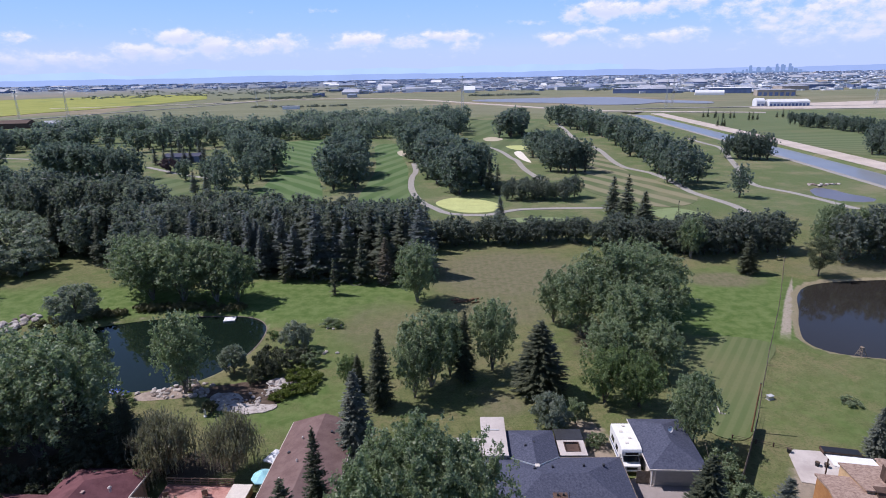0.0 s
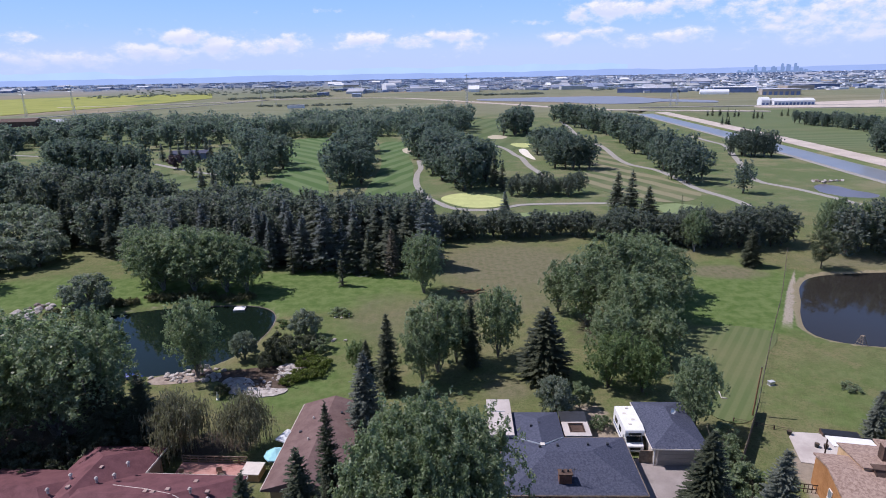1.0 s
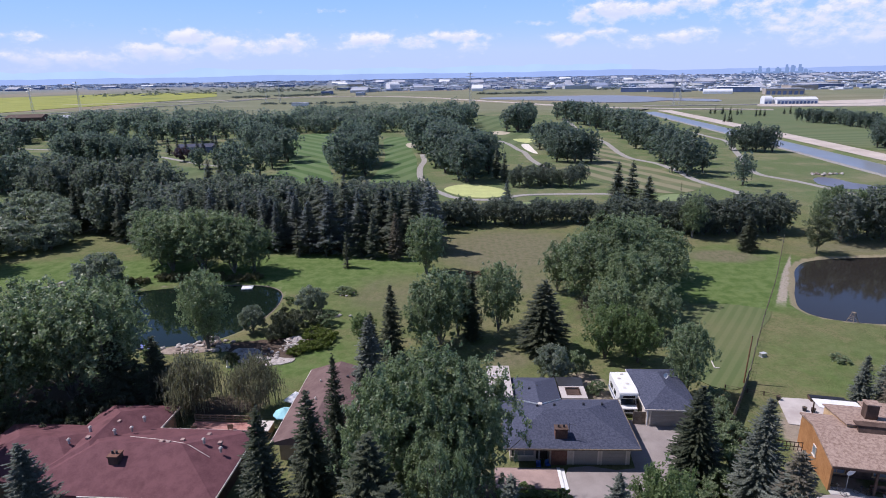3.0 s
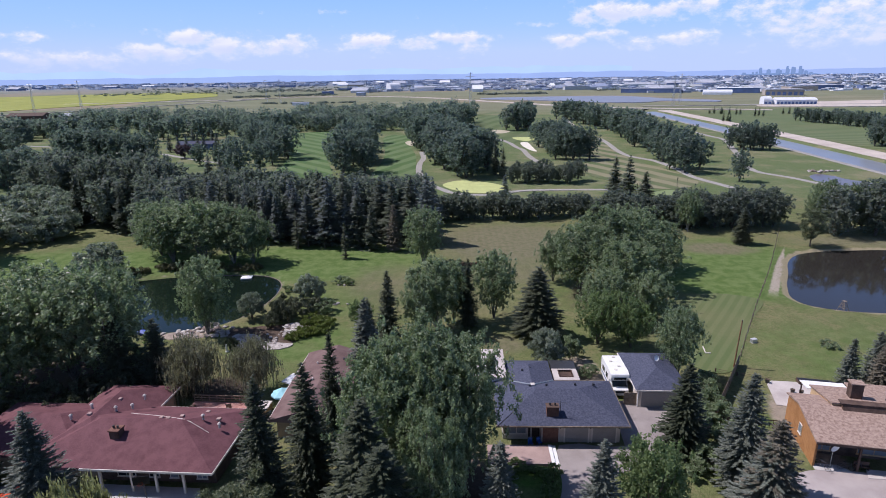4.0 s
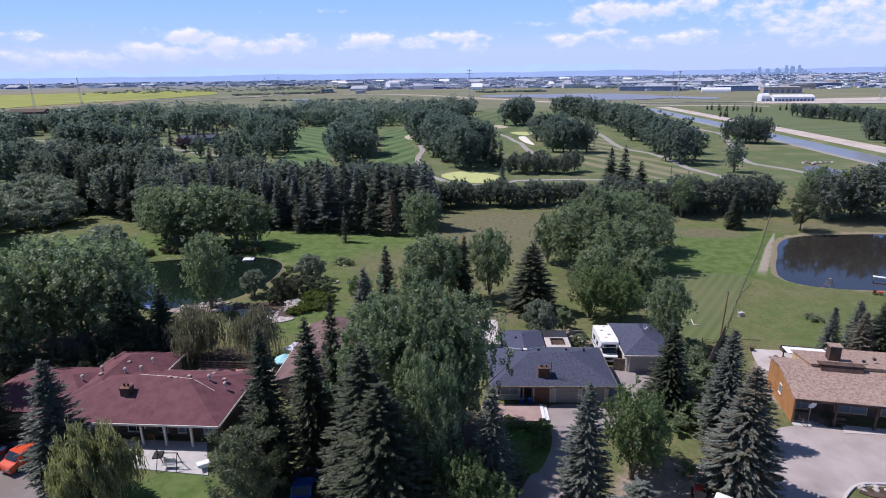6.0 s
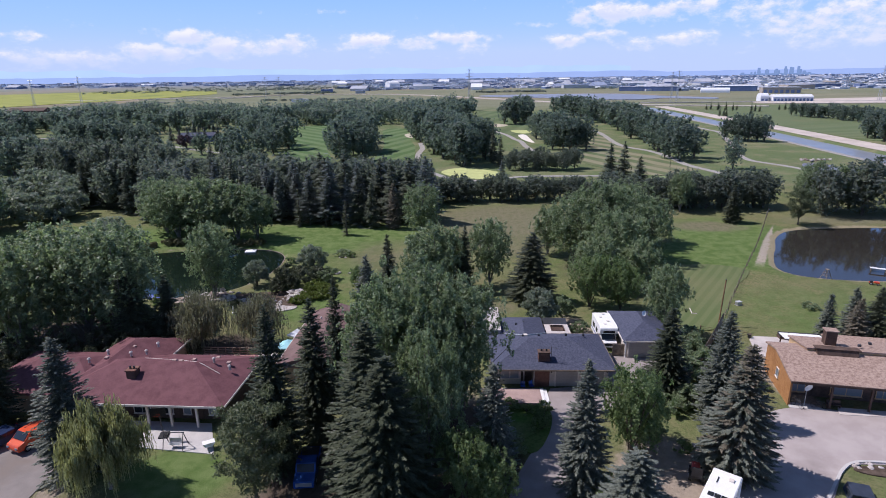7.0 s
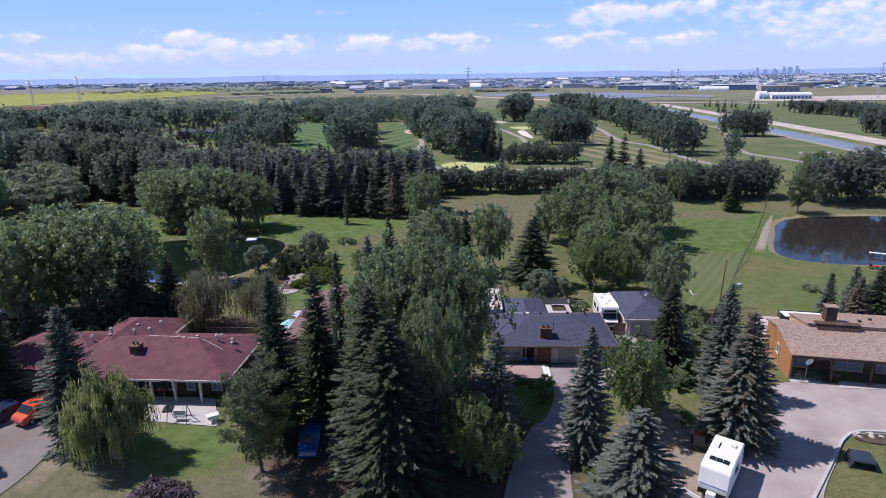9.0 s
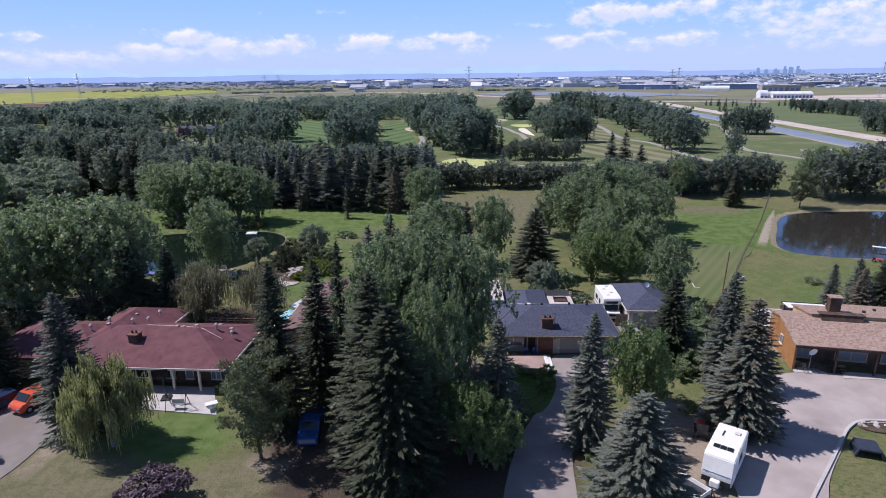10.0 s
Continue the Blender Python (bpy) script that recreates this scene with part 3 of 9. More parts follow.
def sheet(name, outline, z, material, label="", category="", thick=0.25, rough_edge=0.0, seed=3):
    """A ground surface with its edge going down into the soil."""
    rng = np.random.default_rng(seed)
    pts = [(float(x), float(y)) for x, y in outline]
    if rough_edge:
        pts = [(x + rng.normal(0, rough_edge), y + rng.normal(0, rough_edge)) for x, y in pts]
    bm = BM()
    top = [bm.verts.new((x, y, z)) for x, y in pts]
    low = [bm.verts.new((x, y, z - thick)) for x, y in pts]
    n = len(pts)
    f = bm.faces.new(top)
    for i in range(n):
        bm.faces.new((low[i], low[(i + 1) % n], top[(i + 1) % n], top[i]))
    bmesh.ops.triangulate(bm, faces=[f])
    ob = part(name, bm, material, None)
    return tagged(ob, label, category, kind="structure")


def strip(name, pts, width, z, material, label="", category="", step=4.0, thick=0.25, ragged=0.0):
    """A path or road of one width along a curve."""
    c = curve_open(pts, step)
    t = np.gradient(c, axis=0)
    t /= np.linalg.norm(t, axis=1)[:, None] + 1e-9
    nrm = np.stack([-t[:, 1], t[:, 0]], 1)
    if np.isscalar(width):
        width = np.full(len(c), width)
    else:
        width = np.interp(np.linspace(0, 1, len(c)), np.linspace(0, 1, len(width)), width)
    jit = np.random.default_rng(8)
    soft = np.array([0.2, 0.6, 1.0, 0.6, 0.2])
    wl, wr = (width * (1 + ragged * np.convolve(jit.normal(size=len(c)), soft, "same")) for _ in range(2))
    L, R = c + nrm * wl[:, None] / 2, c - nrm * wr[:, None] / 2
    verts, faces = [], []
    for (lx, ly), (rx, ry) in zip(L, R):
        verts += [(lx, ly, z), (rx, ry, z), (lx, ly, z - thick), (rx, ry, z - thick)]
    for i in range(len(c) - 1):
        a, b = 4 * i, 4 * i + 4
        faces += [(a, a + 1, b + 1, b), (a + 2, a, b, b + 2), (a + 1, a + 3, b + 3, b + 1)]
    ob = link_mesh(name, verts, faces, material)
    return tagged(ob, label, category, kind="structure")


# ---- the lie of the land ----
POND_WEST = curve_closed([(-66, 100.5), (-57, 103.5), (-46, 104.5), (-37.5, 103.5), (-33.2, 99), (-32.6, 91), (-34.8, 83.5), (-39, 78.5), (-47, 76), (-56, 77), (-66, 83), (-76, 88), (-77, 95)])
POND_EAST = curve_closed([(79, 115.5), (89, 117.5), (104, 117), (114, 108), (113, 94), (98, 84), (78, 81.5), (66, 83.5), (62, 88), (64.5, 95), (68.5, 102), (73, 110)])
POND_GOLF = curve_closed([(140.6, 216.4), (145.4, 219.4), (149.1, 215.6), (149.6, 206.8), (153.3, 200.4), (151.4, 194.8), (145.4, 193.5), (139.3, 195.9), (136.8, 202.9), (137.2, 209.1)])
POND_FAR_WEST = curve_closed([(-122, 158), (-108, 162), (-100, 156), (-104, 149), (-118, 149)])
CANAL_LINE = [(172, 120), (180, 200), (185, 260), (190, 320), (197, 420), (203, 520), (209, 620)]


def grid_lines(edges):
    """Coordinates with a spacing that changes along the way: (end, spacing)."""
    out = [edges[0]]
    for end, gap in edges[1:]:
        n = max(1, round((end - out[-1]) / gap))
        out += list(np.linspace(out[-1], end, n + 1)[1:])
    return np.array(out)


def ellipse_mask(X, Y, spots):
    v = np.zeros(X.shape)
    for (cx, cy, rx, ry, k) in spots:
        v = np.maximum(v, k * np.clip(1.6 - np.hypot((X - cx) / rx, (Y - cy) / ry), 0, 1))
    return v


def make_ground():
    xs = grid_lines([-5000, (-1500, 350), (-500, 60), (-130, 9), (-84, 3), (122, 1.5), (165, 4), (235, 2.5), (500, 20), (1500, 70), (5000, 350)])
    ys = grid_lines([-600, (-60, 60), (10, 5), (30, 2), (122, 1.5), (230, 4), (640, 7), (1500, 50), (5000, 350)])
    X, Y = np.meshgrid(xs, ys)
    Z = 0.05 * np.sin(X * 0.13 + 1.0) * np.sin(Y * 0.11)
    for outline, depth, slope in ((POND_WEST, 1.6, 0.32), (POND_EAST, 1.6, 0.32), (POND_GOLF, 1.4, 0.3), (POND_FAR_WEST, 1.4, 0.3)):
        sel = (X > outline[:, 0].min() - 8) & (X < outline[:, 0].max() + 8) & (Y > outline[:, 1].min() - 8) & (Y < outline[:, 1].max() + 8)
        d = signed_distance(outline, X[sel], Y[sel])
        Z[sel] += -np.clip((1.2 - d) * slope, 0, depth)
    c = curve_open(CANAL_LINE, 20)
    sel = (X > 150) & (X < 250) & (Y > 100) & (Y < 660)
    cx = np.interp(Y[sel], c[:, 1], c[:, 0])
    d = np.abs(X[sel] - cx) - 9.0
    Z[sel] += -np.clip((2.5 - d) * 0.5, 0, 2.6)
    nx, ny = len(xs), len(ys)
    verts = np.stack([X.ravel(), Y.ravel(), Z.ravel()], 1)
    i = np.arange(nx * ny).reshape(ny, nx)
    faces = np.stack([i[:-1, :-1].ravel(), i[:-1, 1:].ravel(), i[1:, 1:].ravel(), i[1:, :-1].ravel()], 1)
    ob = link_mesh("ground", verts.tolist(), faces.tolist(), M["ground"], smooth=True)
    masks = {
        "dry": ellipse_mask(X, Y, [(15, 126, 18, 17, 1.0), (12, 104, 12, 8, 0.75), (-12, 98, 9, 14, 0.6), (0, 88, 9, 10, 0.5), (62, 119, 9, 5, 0.9), (104, 124, 24, 5, 0.9), (-33, 23, 10, 5, 1.0), (-22, 22.5, 9, 3, 0.9), (-15, 24, 6, 4, 1.0), (8, 70, 4, 3, 0.8), (60, 74, 12, 8, 0.35), (62, 135, 10, 2, 0.8)]),
        "fresh": ellipse_mask(X, Y, [(-25, 30, 5, 4, 0.9), (41, 25, 5, 4, 0.6), (64, 106, 13, 18, 1.0), (54, 97, 12, 9, 1.0), (-30, 112, 24, 12, 0.95), (-80, 112, 30, 10, 0.85), (-24, 72, 12, 8, 0.65), (62, 66, 24, 14, 0.45), (-22, 88, 8, 10, 0.5)]),
        "litter": ellipse_mask(X, Y, [(3, 27, 8, 6, 1.0), (-6, 25, 8, 6, 1.0), (-1, 21, 8, 6, 1.0), (-12, 30, 5, 5, 0.8), (-50, 58, 14, 9, 1.0), (-30, 58, 6, 3, 0.8), (-2, 39, 8, 5, 0.9), (-28, 131, 18, 7, 0.7), (-58, 142, 22, 9, 0.9), (28, 88, 7, 9, 0.6)]),
        "bare": ellipse_mask(X, Y, [(-13.5, 26.5, 3.5, 3, 0.75), (-35.2, 28, 1.2, 4, 0.7), (21, 30, 5, 5, 1.0), (17, 24, 5, 5, 0.9), (18, 60, 3, 7, 0.8), (40, 47, 2, 8, 0.9), (-3, 42, 8, 5, 0.7), (-50, 66, 14, 10, 0.3)]),
    }
    # trodden rims round the ponds
    for outline, k in ((POND_EAST, 0.3), (POND_WEST, 0.45), (POND_GOLF, 0.5)):
        sel = (X > outline[:, 0].min() - 4) & (X < outline[:, 0].max() + 4) & (Y > outline[:, 1].min() - 4) & (Y < outline[:, 1].max() + 4)
        d = signed_distance(outline, X[sel], Y[sel])
        masks["bare"][sel] = np.maximum(masks["bare"][sel], k * np.clip(1.7 - np.abs(d - 0.3) / 0.8, 0, 1))
    masks["rim"] = np.zeros(X.shape)
    sel = (X > 55) & (X < 122) & (Y > 74) & (Y < 124)
    d = signed_distance(POND_EAST, X[sel], Y[sel])
    masks["rim"][sel] = np.clip(1.5 - np.abs(d - 0.2) / 0.9, 0, 1)
    for key, v in masks.items():
        a = ob.data.attributes.new(key, "FLOAT", "POINT")
        a.data.foreach_set("value", v.ravel().astype(np.float32))
    return tagged(ob, "mixed dry and green grassland with hollows for ponds", "ground", kind="structure")


make_ground()


def water_sheet(name, outline, z, material, label):
    c = outline.mean(0)
    return sheet(name, [tuple(c + (p - c) * 1.04) for p in outline], z, material, label, "water", 0.05)


water_sheet("water_pond_west", POND_WEST, -0.42, M["pond"], "still dark green garden pond water with tree reflections")
water_sheet("water_pond_east", POND_EAST, -0.42, M["pond_dark"], "dark still pond water mirroring blue sky")
water_sheet("water_pond_golf", POND_GOLF, -0.42, M["golf_pond"], "grey-blue golf course pond water")
water_sheet("water_pond_far_west", POND_FAR_WEST, -0.42, M["canal"], "small blue pond water among trees")
strip("water_canal", CANAL_LINE, 21.5, -1.15, M["canal"], "wide straight irrigation canal with pale blue water", "water", 15.0, 0.05)
strip("canal_bank", [(x + 18.2, y) for x, y in CANAL_LINE], 13.0, 0.20, M["bank"], "broad pinkish gravel bank along the canal", "bank", 15.0)
strip("canal_towpath", [(x - 12.6, y) for x, y in CANAL_LINE], 3.0, 0.10, M["path"], "grey gravel track beside the canal", "path", 15.0)


def golf_ground():
    sheet("fairway_west", curve_closed([(-69, 200), (-74, 230), (-82, 290), (-109, 375), (-108, 412), (-80, 425), (-70, 340), (-62, 287), (-48, 230), (-46, 202)]), 0.06, M["fairway_a"], "green fairway with fine mown stripes", "fairway")
    sheet("fairway_middle", curve_closed([(-30, 205), (-32, 284), (-42, 380), (-27, 384), (-21, 322), (-16, 282), (-14, 237), (-11, 207)]), 0.06, M["fairway_c"], "green striped fairway between tree islands", "fairway")
    sheet("fairway_dry", curve_closed([(56, 226), (70, 284), (82, 365), (92, 440), (96, 430), (92, 350), (86, 269), (91, 232), (93, 206), (83, 192), (70, 194)]), 0.06, M["fairway_dry"], "sun-bleached fairway with broad mown stripes", "fairway")
    sheet("fairway_north", curve_closed([(16, 480), (36, 570), (70, 560), (90, 500), (84, 440), (60, 380), (34, 330), (26, 370)]), 0.06, M["fairway_b"], "green fairway running north between trees", "fairway")
    sheet("fairway_east", curve_closed([(222, 285), (216, 340), (222, 430), (240, 560), (300, 600), (400, 630), (372, 500), (285, 372), (250, 300)]), 0.14, M["fairway_east"], "striped fairway beyond the canal", "fairway")
    sheet("fairway_left", curve_closed([(-130, 225), (-165, 250), (-185, 280), (-140, 275), (-105, 250), (-105, 225)]), 0.06, M["fairway_b"], "open green fairway among poplars", "fairway")
    sheet("green_lime", curve_closed([(-2, 203), (3, 211), (11, 210), (20, 200), (18, 189), (9, 187), (2, 193)]), 0.09, M["green_lime"], "bright lime yellow putting green", "green")
    sheet("green_middle", curve_closed([(20, 176), (30, 179), (40, 176), (36, 168), (26, 166)]), 0.12, M["green"], "pale mown putting green", "green")
    sheet("green_east", curve_closed([(68, 182), (77, 188), (84, 180), (82, 168), (72, 168)]), 0.12, M["green"], "pale oval putting green", "green")
    sheet("bunker", curve_closed([(29.9, 411.2), (36.8, 421.2), (43.6, 408.8), (38.4, 395.6), (31.6, 396.7)]), 0.09, M["sand"], "worn sand patch on the far fairway", "bunker")
    sheet("green_strip", curve_closed([(41.3, 366.5), (51.8, 367.8), (53.6, 355.9), (47.8, 345.9), (42.8, 352.1)]), 0.09, M["green_lime"], "pale lime putting green beside the trees", "green")
    sheet("bunker_trees", curve_closed([(42.6, 336.4), (46.8, 338.3), (46.7, 314.7), (46.3, 296.0), (43.7, 302.3), (42.1, 317.5)]), 0.13, M["sand_white"], "white sand bunker below the course trees", "bunker")
    sheet("bunker_middle", curve_closed([(-25.9, 346.5), (-23.3, 354.0), (-19.2, 340.4), (-19.8, 328.4), (-23.2, 331.3)]), 0.09, M["sand"], "small sand bunker at the fairway edge", "bunker")
    sheet("bunker_east", curve_closed([(64, 168), (67, 170), (69, 164), (66, 162)]), 0.14, M["pavers"], "reddish sand bunker below the spruces", "bunker")
    strip("cart_path_middle", [(-14, 300), (-12, 275), (-13, 257), (-12, 231), (-8, 208), (-2, 194), (3, 186), (14, 183), (25, 190), (38, 191), (60, 190)], 2.6, 0.10, M["path"], "grey curving cart path", "path", 4.0)
    strip("cart_path_bunker", [(10, 378), (22, 373), (31, 359), (36, 337), (38, 314), (40, 303), (40, 275), (43, 244)], 2.8, 0.11, M["path"], "grey cart path past the bunker", "path", 5.0)
    strip("cart_path_belt", [(104.3, 529.1), (98.7, 465.1), (89.9, 383.4), (93.1, 347.0), (87.9, 294.5), (88.2, 272.3), (94.2, 258.6), (95.6, 235.7), (94.4, 213.2), (97.4, 198.8), (98.9, 189.6), (98.4, 180.5)], 3.0, 0.11, M["path"], "grey cart path along the tree belt", "path", 5.0)
    strip("cart_path_east", [(164.6, 390.8), (163.7, 358.6), (163.2, 338.9), (147.6, 294.5), (137.0, 264.7), (129.0, 245.6), (125.1, 231.2), (124.5, 221.5), (129.6, 209.8), (132.4, 197.5), (135.1, 181.4)], 2.8, 0.11, M["path"], "grey cart path winding to the pond", "path", 5.0)
    strip("cart_path_left", [(-155, 305), (-123, 277), (-97, 259)], 2.6, 0.10, M["path"], "grey cart path through the poplars", "path", 5.0)
    strip("cart_path_far_left", [(-290, 362), (-262, 352), (-230, 343), (-205, 345)], 3.0, 0.10, M["path"], "pale track on the far fairway", "path", 6.0)


golf_ground()


def far_ground():
    sheet("canola_field", [(-1500, 1000), (-1095, 1446), (-990, 1568), (-853, 1653), (-644, 1663), (-505, 1299), (-517, 1097), (-543, 953), (-574, 859), (-589, 767), (-900, 600), (-1300, 700)], 0.5, M["canola"], "flowering yellow canola field on the plain", "field", 0.8)
    strip("road_west", [(-620, 560), (-515, 700), (-476, 765), (-448, 840), (-405, 925), (-372, 1020), (-330, 1150)], 7.0, 0.7, M["path"], "pale gravel road along the canola field", "road", 30.0, 0.8)
    strip("road_far", [(-640, 980), (-403, 1060), (-281, 1180), (-84, 1110), (67, 868), (125, 760), (190, 670), (330, 600)], 11.0, 0.7, M["bank"], "pale gravel road across the plain", "road", 40.0, 0.8)
    sheet("gravel_yard", curve_closed([(352, 668), (420, 640), (560, 640), (680, 690), (640, 770), (480, 750), (400, 728)]), 0.62, M["bank"], "pinkish gravel yard round the white sheds", "yard", 0.8)
    strip("road_plain", [(230, 700), (420, 690), (700, 660), (1100, 640)], 9.0, 0.7, M["path"], "grey road past the white sheds", "road", 40.0, 0.8)
    sheet("water_lake", curve_closed([(70, 1010), (203, 1033), (295, 1011), (330, 895), (372, 828), (351, 779), (303, 821), (262, 789), (204, 798), (169, 855), (65, 950)]), 0.6, M["lake"], "pale shallow lake on the plain", "water", 0.8)


far_ground()


def home_ground():
    sheet("practice_green", curve_closed([(40, 87.5), (48, 90.5), (55.5, 87), (50, 79), (45, 71), (38.5, 61.5), (34, 63), (33, 72), (36, 82)]), 0.08, M["practice"], "home putting green with fine mown lines", "green")
    # drives and slabs
    sheet("driveway_red_house", [(-34.6, 39.4), (-24.6, 38.7), (-22.4, 33.5), (-30.0, 34.6), (-33.8, 35.0)], 0.11, M["concrete"], "pale concrete drive before the red roofed house", "driveway")
    sheet("driveway_west", curve_closed([(-52, 38), (-41, 38.6), (-37.6, 34), (-36.4, 29.5), (-36.8, 24), (-40, 16), (-52, 12), (-58, 26)], 4), 0.07, M["asphalt_worn"], "worn asphalt parking drive in the shade", "driveway")
    sheet("driveway_blue_house", curve_closed([(12.2, 45.4), (19.3, 45.2), (19.5, 53.6), (28.4, 53.4), (27.6, 47), (24.2, 43.6), (17.5, 40.6), (13.6, 37), (11.3, 31), (10.2, 25), (8.6, 15), (3.6, 15), (4.4, 23), (6.8, 30.5), (10.2, 37)], 3), 0.07, M["asphalt_drive_shaded"], "pinkish asphalt drive with tree shadows", "driveway")
    sheet("driveway_orange_house", curve_closed([(35.6, 40.6), (40, 40.9), (47, 39.4), (58, 37.5), (60, 32), (47, 30.6), (40.5, 31.4), (37, 31.0), (33.6, 27.4), (30.2, 23.6), (27, 19), (22.6, 17), (22.2, 22), (24.2, 28), (28.6, 34), (32, 38)], 4), 0.07, M["asphalt"], "wide weathered asphalt turning area", "driveway")
    sheet("patio_blue_house", [(0.9, 59.5), (4.3, 59.4), (4.6, 62.4), (1.0, 62.6)], 0.09, M["concrete"], "pale concrete slab behind the blue-roofed house", "patio")
    sheet("patio_orange_house", [(41.4, 58.0), (42.4, 58.9), (45.3, 58.5), (46.4, 57.4), (46.0, 53.0), (41.7, 52.6), (40.0, 53.1)], 0.10, M["pavers_pale"], "pale pinkish concrete patio behind the cedar house", "patio")
    sheet("walk_porch", [(42.5, 41.0), (47.2, 40.1), (52.0, 39.1), (51.4, 38.2), (46.4, 39.1), (41.8, 39.6)], 0.12, M["pavers_pale"], "pale concrete walk before the porch", "path")
    sheet("walk_orange_house", [(37.6, 42.2), (40.0, 41.7), (40.9, 40.5), (37.4, 41.0)], 0.11, M["concrete"], "pale concrete walk by the porch", "path")
    sheet("garden_bed_blue_house", curve_closed([(5.2, 43.0), (9.8, 41.8), (11.4, 40.4), (10.6, 36.6), (8.4, 33.4), (5.4, 36.5), (4.2, 40.5)], 4), 0.10, M["lawn_fresh"], "green planted bed before the terrace", "garden bed")
    sheet("small_lawn_blue_house", curve_closed([(6.2, 38.6), (8.8, 38.2), (9.2, 36.6), (7.2, 35.6), (5.6, 36.8)], 5), 0.13, M["lawn"], "little mown lawn in the planted bed", "lawn")
    sheet("pebble_bed", curve_closed([(-34.1, 73.0), (-33.3, 74.5), (-31.1, 74.7), (-29.4, 73.4), (-28.5, 71.6), (-23.8, 71.3), (-24.6, 69.6), (-27.6, 69.1), (-30.8, 69.9), (-32.2, 70.4)], 4), 0.09, M["rock"], "pale pebble bed in the rock garden", "rock garden", rough_edge=0.1)
    sheet("rockery_soil", curve_closed([(-35.3, 76.6), (-30.5, 77.5), (-26.6, 78.4), (-22.8, 77), (-23.5, 72.1), (-27.2, 70.8), (-31, 73), (-34.8, 73.8)], 4), 0.05, M["mulch"], "dark soil between the rock garden stones", "rock garden", rough_edge=0.1)
    sheet("shore_terrace", curve_closed([(-45.0, 75.0), (-43, 75.9), (-41.0, 76.6), (-38.4, 75.4), (-37.7, 73.8), (-40.4, 73.2), (-43.7, 72.9), (-45.4, 73.5)], 4), 0.08, M["dirt"], "sandy terrace on the pond shore", "rock garden")


home_ground()

# ---- trees ----
def leaf_clumps(P, N, size, rng, aspect=0.85):
    """Small leaf sprays, a triangle each, at the points P, facing about N."""
    n = len(P)
    N = N / (np.linalg.norm(N, axis=1)[:, None] + 1e-9)
    R = rng.normal(size=(n, 3))
    T = np.cross(N, R)
    T /= np.linalg.norm(T, axis=1)[:, None] + 1e-9
    B = np.cross(N, T)
    s = size * rng.uniform(0.55, 1.4, n)[:, None]
    k = rng.uniform(-0.35, 0.35, n)[:, None]
    a = P + T * s * 0.62 + B * s * k
    b = P - T * s * 0.40 + B * s * 0.5 * aspect
    c = P - T * s * 0.40 - B * s * 0.5 * aspect * rng.uniform(0.6, 1.2, n)[:, None]
    return np.stack([a, b, c], 1).reshape(-1, 3)


def faces_mesh(name, V, k, material):
    """A mesh of loose faces with k corners each."""
    me = bpy.data.meshes.new(name)
    n = len(V) // k
    me.vertices.add(len(V))
    me.vertices.foreach_set("co", V.astype(np.float32).ravel())
    me.loops.add(k * n)
    me.loops.foreach_set("vertex_index", np.arange(k * n, dtype=np.int32))
    me.polygons.add(n)
    me.polygons.foreach_set("loop_start", np.arange(0, k * n, k, dtype=np.int32))
    me.materials.append(material)
    me.update(calc_edges=True)
    return me


def bark_mesh(name, limbs, material, sides=6):
    """Trunk and limbs, each a bent tapered tube."""
    V, F = [], []
    for pts in limbs:
        base = len(V)
        for q, (p, r) in enumerate(pts):
            a = Vector(pts[max(0, q - 1)][0])
            b = Vector(pts[min(len(pts) - 1, q + 1)][0])
            m = (b - a).to_track_quat("Z", "Y").to_matrix()
            for i in range(sides):
                t = 2 * math.pi * i / sides
                V.append(tuple(Vector(p) + m @ Vector((r * math.cos(t), r * math.sin(t), 0))))
        for q in range(len(pts) - 1):
            for i in range(sides):
                o, e = base + q * sides, base + (q + 1) * sides
                F.append((o + i, o + (i + 1) % sides, e + (i + 1) % sides, e + i))
        F.append(tuple(base + i for i in range(sides))[::-1])
        F.append(tuple(base + (len(pts) - 1) * sides + i for i in range(sides)))
    me = bpy.data.meshes.new(name)
    me.from_pydata(V, [], F)
    me.materials.append(material)
    me.update()
    return me


